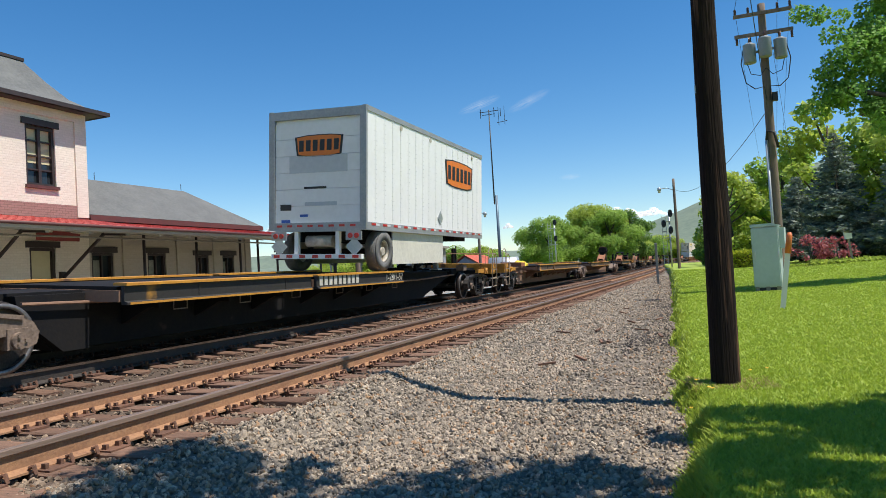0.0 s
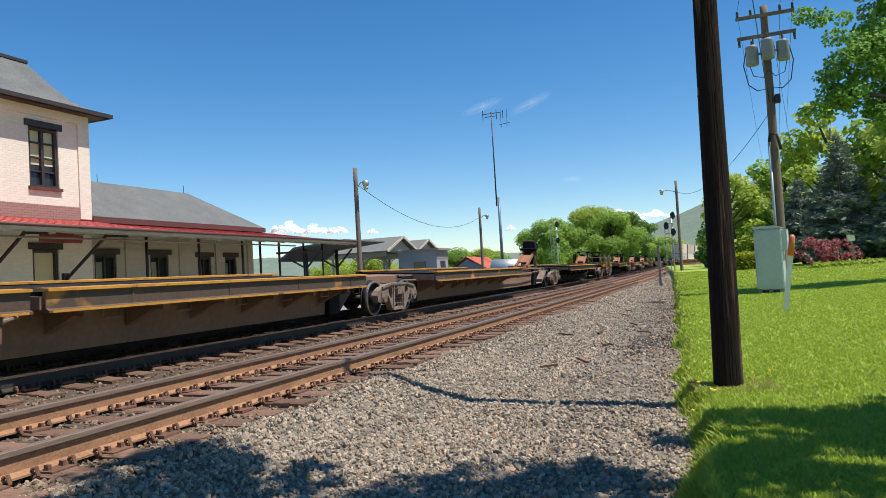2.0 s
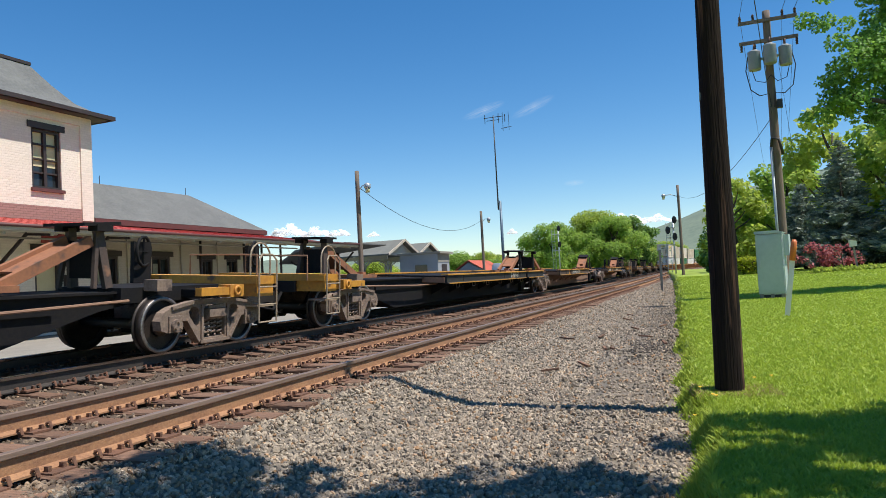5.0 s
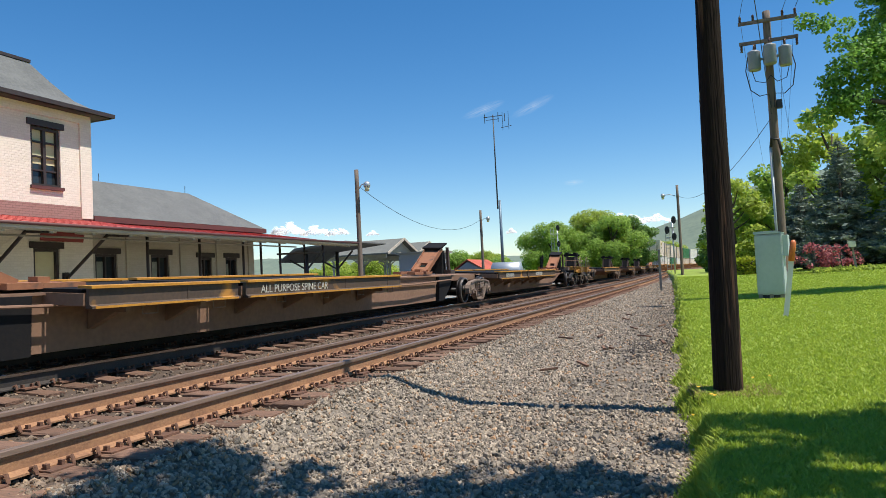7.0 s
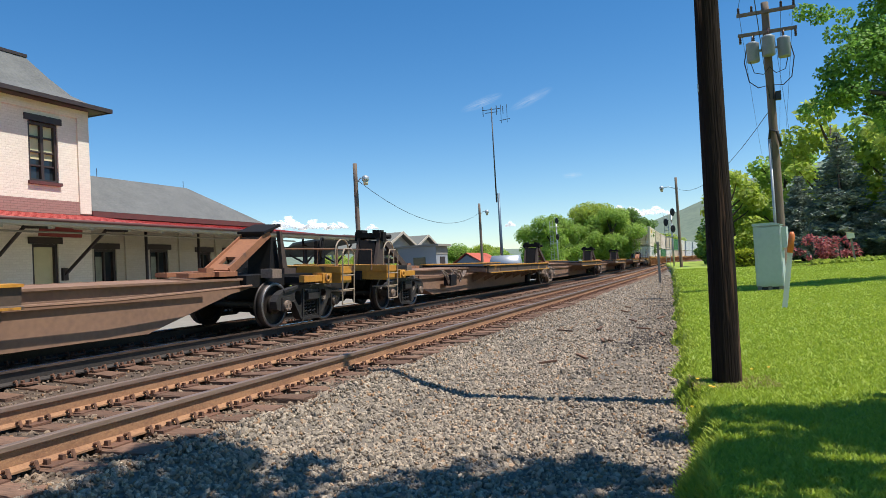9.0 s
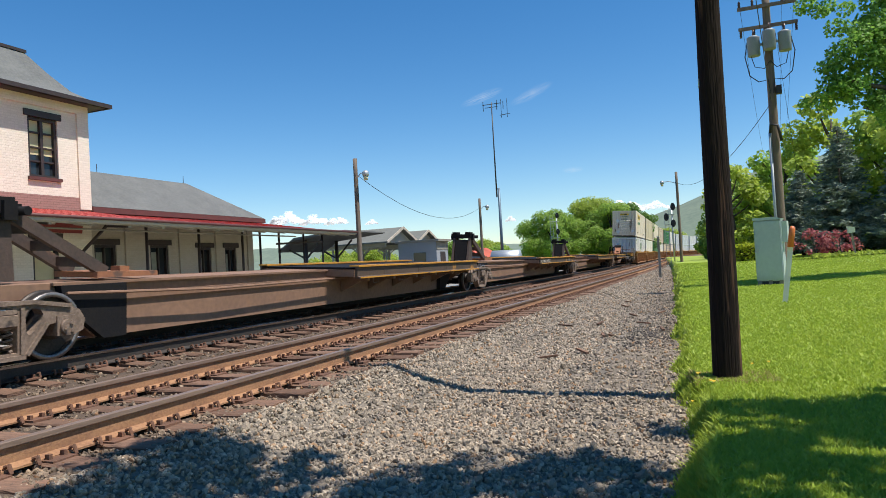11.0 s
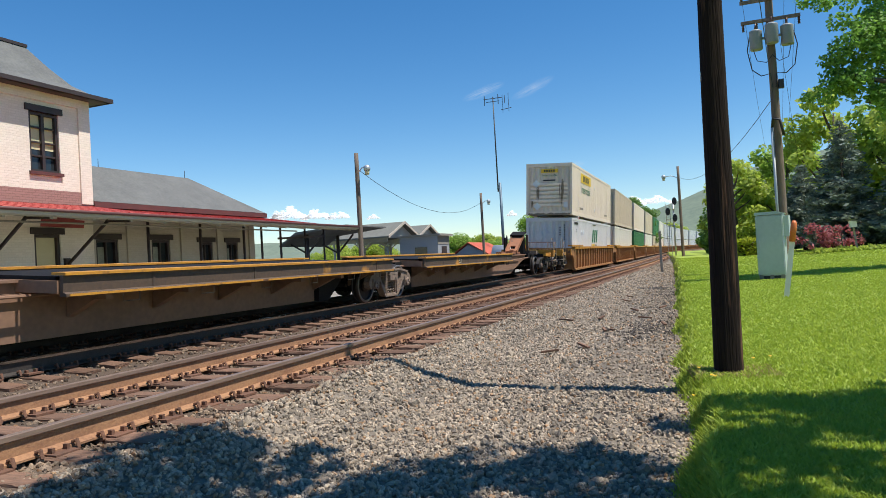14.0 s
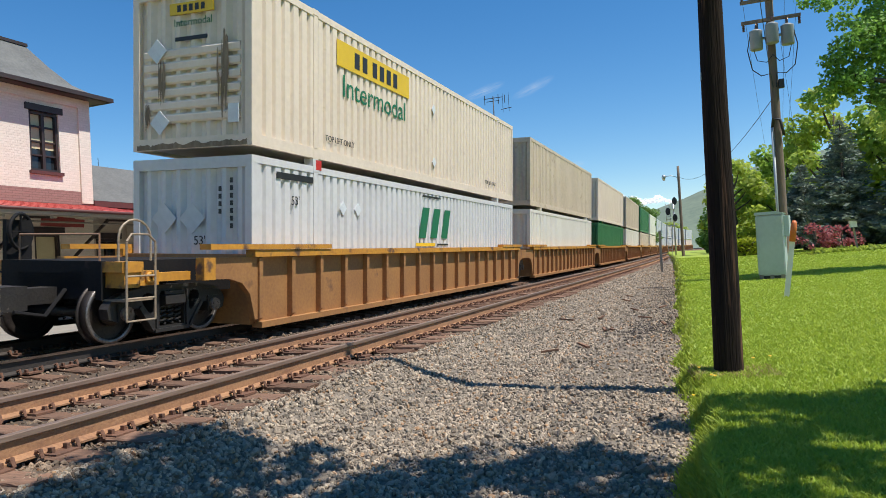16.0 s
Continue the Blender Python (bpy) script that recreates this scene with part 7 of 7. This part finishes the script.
cm = bpy.data.materials.new("white_cloud")
cm.use_nodes = True
n_, l_ = cm.node_tree.nodes, cm.node_tree.links
ps = n_["Principled BSDF"]
ps.inputs["Base Color"].default_value, ps.inputs["Roughness"].default_value = (0.95, 0.95, 0.96, 1), 1
# own glow added to the puffs in place of sunlight scattered inside them
ps.inputs["Emission Color"].default_value, ps.inputs["Emission Strength"].default_value = (1, 1, 1, 1), 0.45
tr, ms = n_.new("ShaderNodeBsdfTranslucent"), n_.new("ShaderNodeMixShader")
tr.inputs[0].default_value = (0.95, 0.96, 1, 1)
ms.inputs[0].default_value = 0.4
tp, mo = n_.new("ShaderNodeBsdfTransparent"), n_.new("ShaderNodeMixShader")
nt, mr = n_.new("ShaderNodeTexNoise"), n_.new("ShaderNodeMapRange")
nt.inputs["Scale"].default_value, nt.inputs["Detail"].default_value = 0.018, 6
tc = n_.new("ShaderNodeTexCoord")
l_.new(tc.outputs["Object"], nt.inputs["Vector"])
mr.inputs["From Min"].default_value, mr.inputs["From Max"].default_value, mr.inputs["To Min"].default_value, mr.inputs["To Max"].default_value = 0.36, 0.64, 0.08, 0.45
l_.new(nt.outputs["Fac"], mr.inputs["Value"])
l_.new(ps.outputs[0], ms.inputs[1]), l_.new(tr.outputs[0], ms.inputs[2])
l_.new(mr.outputs[0], mo.inputs[0]), l_.new(tp.outputs[0], mo.inputs[1]), l_.new(ms.outputs[0], mo.inputs[2])
l_.new(mo.outputs[0], n_["Material Output"].inputs[0])


def cumulus(x, y, z, w, h, seed, n=170):
    """A heap of small rounded puffs, flat below."""
    r = random.Random(seed)
    bm = bm_new()
    for i in range(n):
        f = r.uniform(-1, 1)
        top = (1 - f * f) * (0.45 + 0.55 * abs(math.sin(3.1 * f + seed)))
        px_, pz = f * w / 2, r.uniform(0, 1) * top * h
        rad = r.uniform(0.05, 0.16) * h + 0.012 * w
        m = Matrix.Translation((px_, r.uniform(-0.15, 0.15) * w, pz)) @ Matrix.Diagonal((rad * 1.35, rad, rad * 0.8, 1))
        bmesh.ops.create_icosphere(bm, subdivisions=2, radius=1, matrix=m)
    for f in bm.faces:
        f.smooth = True
    ob = part("cloud", bm, cm, at=(x, y, z))
    return tagged(ob, "white fair-weather cloud low over the hills", "cloud", "clouds")



for x, y, z, w, h, sd in ((-2010, 3000, 262, 190, 62, 1), (-1850, 3000, 250, 150, 45, 2), (-1720, 3000, 240, 120, 35, 3), (-1524, 3000, 224, 60, 22, 4), (-440, 3000, 190, 160, 50, 5), (-330, 3000, 190, 150, 48, 6), (-215, 3000, 190, 130, 30, 7), (-829, 3000, 185, 45, 22, 8), (-120, 3000, 175, 90, 20, 9)):
    cumulus(x, y, z, w, h, sd)
wm = bpy.data.materials.new("thin_high_cloud")
wm.use_nodes = True
n_, l_ = wm.node_tree.nodes, wm.node_tree.links
tp, mo, df = n_.new("ShaderNodeBsdfTransparent"), n_.new("ShaderNodeMixShader"), n_.new("ShaderNodeEmission")
# the wisps only emit: their sunlit white is a glow of their own
df.inputs[0].default_value, df.inputs[1].default_value = (0.92, 0.96, 1.0, 1), 0.75
nt, mr, mp, tc = n_.new("ShaderNodeTexNoise"), n_.new("ShaderNodeMapRange"), n_.new("ShaderNodeMapping"), n_.new("ShaderNodeTexCoord")
gr, mu = n_.new("ShaderNodeTexGradient"), n_.new("ShaderNodeMath")
gr.gradient_type = "SPHERICAL"
l_.new(tc.outputs["Object"], gr.inputs["Vector"])
mp.inputs["Scale"].default_value = (1.2, 4.0, 4.0)
l_.new(tc.outputs["Object"], mp.inputs[0]), l_.new(mp.outputs[0], nt.inputs["Vector"])
nt.inputs["Scale"].default_value, nt.inputs["Detail"].default_value = 1.6, 6
mr.inputs["From Min"].default_value, mr.inputs["From Max"].default_value, mr.inputs["To Max"].default_value = 0.35, 0.75, 0.5
l_.new(nt.outputs["Fac"], mr.inputs["Value"])
mu.operation = "MULTIPLY"
l_.new(mr.outputs[0], mu.inputs[0]), l_.new(gr.outputs["Fac"], mu.inputs[1])
l_.new(mu.outputs[0], mo.inputs[0]), l_.new(tp.outputs[0], mo.inputs[1]), l_.new(df.outputs[0], mo.inputs[2])
l_.new(mo.outputs[0], n_["Material Output"].inputs[0])
for x, z, w, h, lean in ((-930, 758, 110, 26, -14), (-700, 742, 110, 26, -20), (-537, 385, 50, 14, 0)):
    bm = bm_new()
    bmesh.ops.create_circle(bm, cap_ends=True, radius=1, segments=24)
    ob = part("high_cloud", bm, wm, at=pose(x, 3000, z, 90, 0, 0) @ pose(0, 0, 0, 0, 0, -lean) @ Matrix.Diagonal((w, h, 1, 1)))
    tagged(ob, "faint wisp of high white cloud", "cloud", "high clouds")
# ---- loose stones and grass blades ----
def stone_shapes(n, seed):
    """Angular crushed-stone shapes: verts and faces of rough low blocks."""
    r = np.random.default_rng(seed)
    bm = bm_new()
    bmesh.ops.create_icosphere(bm, subdivisions=1, radius=1)
    v0 = np.array([v.co[:] for v in bm.verts])
    f0 = np.array([[v.index for v in f.verts] for f in bm.faces])
    bm.free()
    out = []
    for _ in range(n):
        v = v0.copy()
        for _ in range(7):          # chop flat faces
            d = r.normal(size=3)
            d /= np.linalg.norm(d)
            h = r.uniform(0.4, 0.8)
            k = v @ d
            v = v - np.outer(np.clip(k - h, 0, None), d)
        out.append(v * r.uniform((0.7, 0.7, 0.45), (1.35, 1.35, 0.85)))
    return out, f0


SHAPES, SFACES = stone_shapes(14, 3)


def scatter(name, spots, mat, parent, seed):
    """Many stones in one mesh; spots are rows of x, y, z, size."""
    r = np.random.default_rng(seed)
    n = len(spots)
    V = np.empty((n, len(SHAPES[0]), 3))
    for i, (x, y, z, s) in enumerate(spots):
        e = Euler(r.uniform(0, 6.28, 3)).to_matrix()
        V[i] = SHAPES[i % len(SHAPES)] @ np.array(e).T * s + (x, y, z)
    F = (SFACES[None] + (np.arange(n) * V.shape[1])[:, None, None]).reshape(-1, 3)
    me = bpy.data.meshes.new(name)
    me.vertices.add(V.shape[0] * V.shape[1]), me.loops.add(F.size), me.polygons.add(len(F))
    me.vertices.foreach_set("co", V.astype(np.float32).ravel())
    me.loops.foreach_set("vertex_index", F.astype(np.int32).ravel())
    me.polygons.foreach_set("loop_start", np.arange(0, F.size, 3, dtype=np.int32))
    me.update(calc_edges=True)
    me.shade_flat()
    me.materials.append(mat)
    ob = part(name, me, None, parent)
    return tagged(ob, kind="stuff")


def stone_material(name, a, b):
    """Crushed grey stone, each piece its own tone, a few brown."""
    m = material(name, a, b, 0.9, scale=9, fine=60, bump=0.4)
    n, l = m.node_tree.nodes, m.node_tree.links
    ps = n["Principled BSDF"]
    geo, rp, mul = n.new("ShaderNodeNewGeometry"), n.new("ShaderNodeValToRGB"), n.new("ShaderNodeMix")
    e = rp.color_ramp.elements
    e[0].position, e[0].color = 0.0, (0.4, 0.39, 0.38, 1)
    e[1].position, e[1].color = 0.9, (1.35, 1.3, 1.22, 1)
    for pos, col in ((0.3, (0.75, 0.73, 0.7, 1)), (0.7, (1.05, 1.0, 0.94, 1)), (0.95, (1.0, 0.72, 0.5, 1))):
        x = e.new(pos)
        x.color = col
    l.new(geo.outputs["Random Per Island"], rp.inputs[0])
    mul.data_type, mul.blend_type = "RGBA", "MULTIPLY"
    mul.inputs["Factor"].default_value = 1
    l.new(ps.inputs["Base Color"].links[0].from_socket, mul.inputs[6])
    l.new(rp.outputs[0], mul.inputs[7])
    l.new(mul.outputs[2], ps.inputs["Base Color"])
    return m


M["stone"] = stone_material("crushed_stone", (0.40, 0.337, 0.266), (0.24, 0.202, 0.16))
M["trackstone"] = stone_material("rust_stained_stone", (0.27, 0.2, 0.14), (0.16, 0.12, 0.09))
rg = np.random.default_rng(9)


def spots(n, x0, x1, y0, y1, lo, hi, bias=1.0, clear=True):
    out = []
    while len(out) < n:
        y = y0 + (y1 - y0) * rg.uniform() ** bias
        x = rg.uniform(x0, x1) + bend(y)
        if x > lawn_edge(y) + 0.12:
            continue
        if 8 < y < 60 and x > lawn_edge(y) - 1.3 and rg.uniform() < 0.55:
            continue
        d = x - bend(y)
        s = rg.uniform(lo, hi)
        if d > -1.5 and rg.uniform() < 0.45:
            s *= 0.6
        out.append((x, y, bed(x, y) + s * 0.25, s))
    return out


scatter("ballast", spots(25000, -3.9, 0.2, 2.6, 9.5, 0.013, 0.036, 1.15), M["stone"], ground, 1)
scatter("ballast", spots(16000, -3.9, -0.2, 9.5, 26, 0.018, 0.042, 1.3), M["stone"], ground, 2)
scatter("ballast", spots(5000, -3.9, -0.8, 26, 60, 0.03, 0.06, 1.3), M["stone"], ground, 3)
scatter("ballast", spots(14000, -10.3, -3.7, 2.0, 26, 0.018, 0.038, 1.4), M["trackstone"], ground, 4)
scatter("ballast", spots(2500, -4.5, -3.7, 3, 26, 0.018, 0.036, 1.3), M["trackstone"], ground, 5)
singles = []
for k in range(3):
    me = bpy.data.meshes.new("stone")
    me.from_pydata((SHAPES[k * 3]).tolist(), [], SFACES.tolist())
    me.materials.append(M["stone"])
    singles.append(me)
for i, (x, y, z, s) in enumerate(spots(240, -3.9, -0.3, 3.0, 8.5, 0.03, 0.05) + spots(8, -3.2, -0.6, 8, 18, 0.08, 0.12)):
    part("stone", singles[i % 3], None, ground, at=Matrix.Translation((x, y, z + 0.012)) @ pose(0, 0, 0, rg.uniform(0, 360), rg.uniform(0, 360), 0) @ Matrix.Diagonal((s, s, s, 1)))

# dark cinder patches and bits of wood lying on the gravel
M["cinder"] = material("dark_cinder_soil", (0.12, 0.1, 0.085), (0.08, 0.07, 0.06), 0.95, scale=3, fine=40, bump=0.8)
for x, y, w, l in ((-1.05, 19, 0.35, 2.6), (-1.2, 13.4, 0.3, 1.0), (-1.5, 25, 0.5, 3.5)):
    dark = [(x + rg.normal() * w, y + rg.normal() * l, 0, rg.uniform(0.015, 0.035)) for _ in range(500)]
    dark = [(a, b, bed(a, b) + s * 0.3, s) for a, b, _, s in dark if a < lawn_edge(b)]
    scatter("cinder", dark, M["cinder"], ground, int(y))
for i in range(14):
    x, y = rg.uniform(-3.2, -0.6), rg.uniform(8, 26)
    L, a = rg.uniform(0.15, 0.4), rg.uniform(0, math.pi)
    z = bed(x, y) + 0.04
    b = beam(bm_new(), (x - L / 2 * math.cos(a), y - L / 2 * math.sin(a), z), (x + L / 2 * math.cos(a), y + L / 2 * math.sin(a), z + 0.03), 0.05, 0.03)
    tagged(part("wood_scrap", b, M["tie"]), "weathered scrap of tie wood on the gravel", "debris", "scraps on the gravel")


def grass_blades(name, n, x0, x1, y0, y1, lo, hi, seed, mat, edge=0.0):
    r = np.random.default_rng(seed)
    y = y0 * (y1 / y0) ** r.uniform(size=n)
    e = np.array([lawn_edge(v) for v in y])
    x = e + edge + (x1 if x1 else 0.22 * y + 1.2 - e) * r.uniform(size=n)
    keep = x < 0.22 * y + 1.21
    x, y = x[keep], y[keep]
    z = np.array([lawn_height(a, b) for a, b in zip(x, y)])
    k = len(x)
    h = r.uniform(lo, hi, k) * np.where(x - e[keep] < 0.25, 1.7, 1.0)
    a = r.uniform(0, math.tau, k)
    lean = r.normal(size=(k, 2)) * 0.5
    w = 0.0025 + 0.002 * r.uniform(size=k) + 0.0009 * y
    base = np.stack([x, y, z - 0.01], 1)
    side = np.stack([np.cos(a) * w, np.sin(a) * w, 0 * w], 1)
    tip = base + np.stack([lean[:, 0] * h, lean[:, 1] * h, h], 1)
    mid = base + np.stack([lean[:, 0] * h * 0.3, lean[:, 1] * h * 0.3, h * 0.6], 1)
    V = np.stack([base - side, base + side, mid + side * 0.8, mid - side * 0.8, tip], 1).reshape(-1, 3)
    me = bpy.data.meshes.new(name)
    i = np.arange(k) * 5
    loops = np.stack([i, i + 1, i + 2, i + 3, i + 3, i + 2, i + 4], 1).ravel()
    starts = np.stack([np.arange(k) * 7, np.arange(k) * 7 + 4], 1).ravel()
    me.vertices.add(5 * k), me.loops.add(7 * k), me.polygons.add(2 * k)
    me.vertices.foreach_set("co", V.astype(np.float32).ravel())
    me.loops.foreach_set("vertex_index", loops.astype(np.int32))
    me.polygons.foreach_set("loop_start", starts.astype(np.int32))
    me.update(calc_edges=True)
    me.materials.append(mat)
    return tagged(part(name, me, None, lawn), kind="stuff")


LEAF["grass"] = leaf_material("grass_blades", (0.43, 0.51, 0.062), (0.32, 0.42, 0.05), 0.45)
LEAF["straw"] = leaf_material("dry_grass_blades", (0.5, 0.42, 0.16), (0.36, 0.32, 0.1), 0.4)
grass_blades("grass_blades", 170000, 0, 0, 2.6, 52, 0.028, 0.055, 1, LEAF["grass"])
grass_blades("dry_grass_blades", 1100, 0, 0.8, 7.3, 7.9, 0.03, 0.05, 3, LEAF["straw"], edge=0.18)
fl = bm_new()
for x, y in ((-0.25, 7.0), (-0.08, 7.1), (-0.05, 7.05), (0.33, 8.0), (0.5, 8.1), (-0.2, 7.5)):
    z = lawn_height(x, y) + 0.07
    disc_pts = [fl.verts.new((x + 0.022 * math.cos(k * math.tau / 8), y + 0.022 * math.sin(k * math.tau / 8), z + 0.01 * (k % 2))) for k in range(8)]
    fl.faces.new(disc_pts)
M["dandelion"] = material("yellow_petals", (0.8, 0.5, 0.02), (0.7, 0.4, 0.02), 0.6, bump=0)
tagged(part("dandelion_flowers", fl, M["dandelion"], lawn), kind="stuff")

motions()
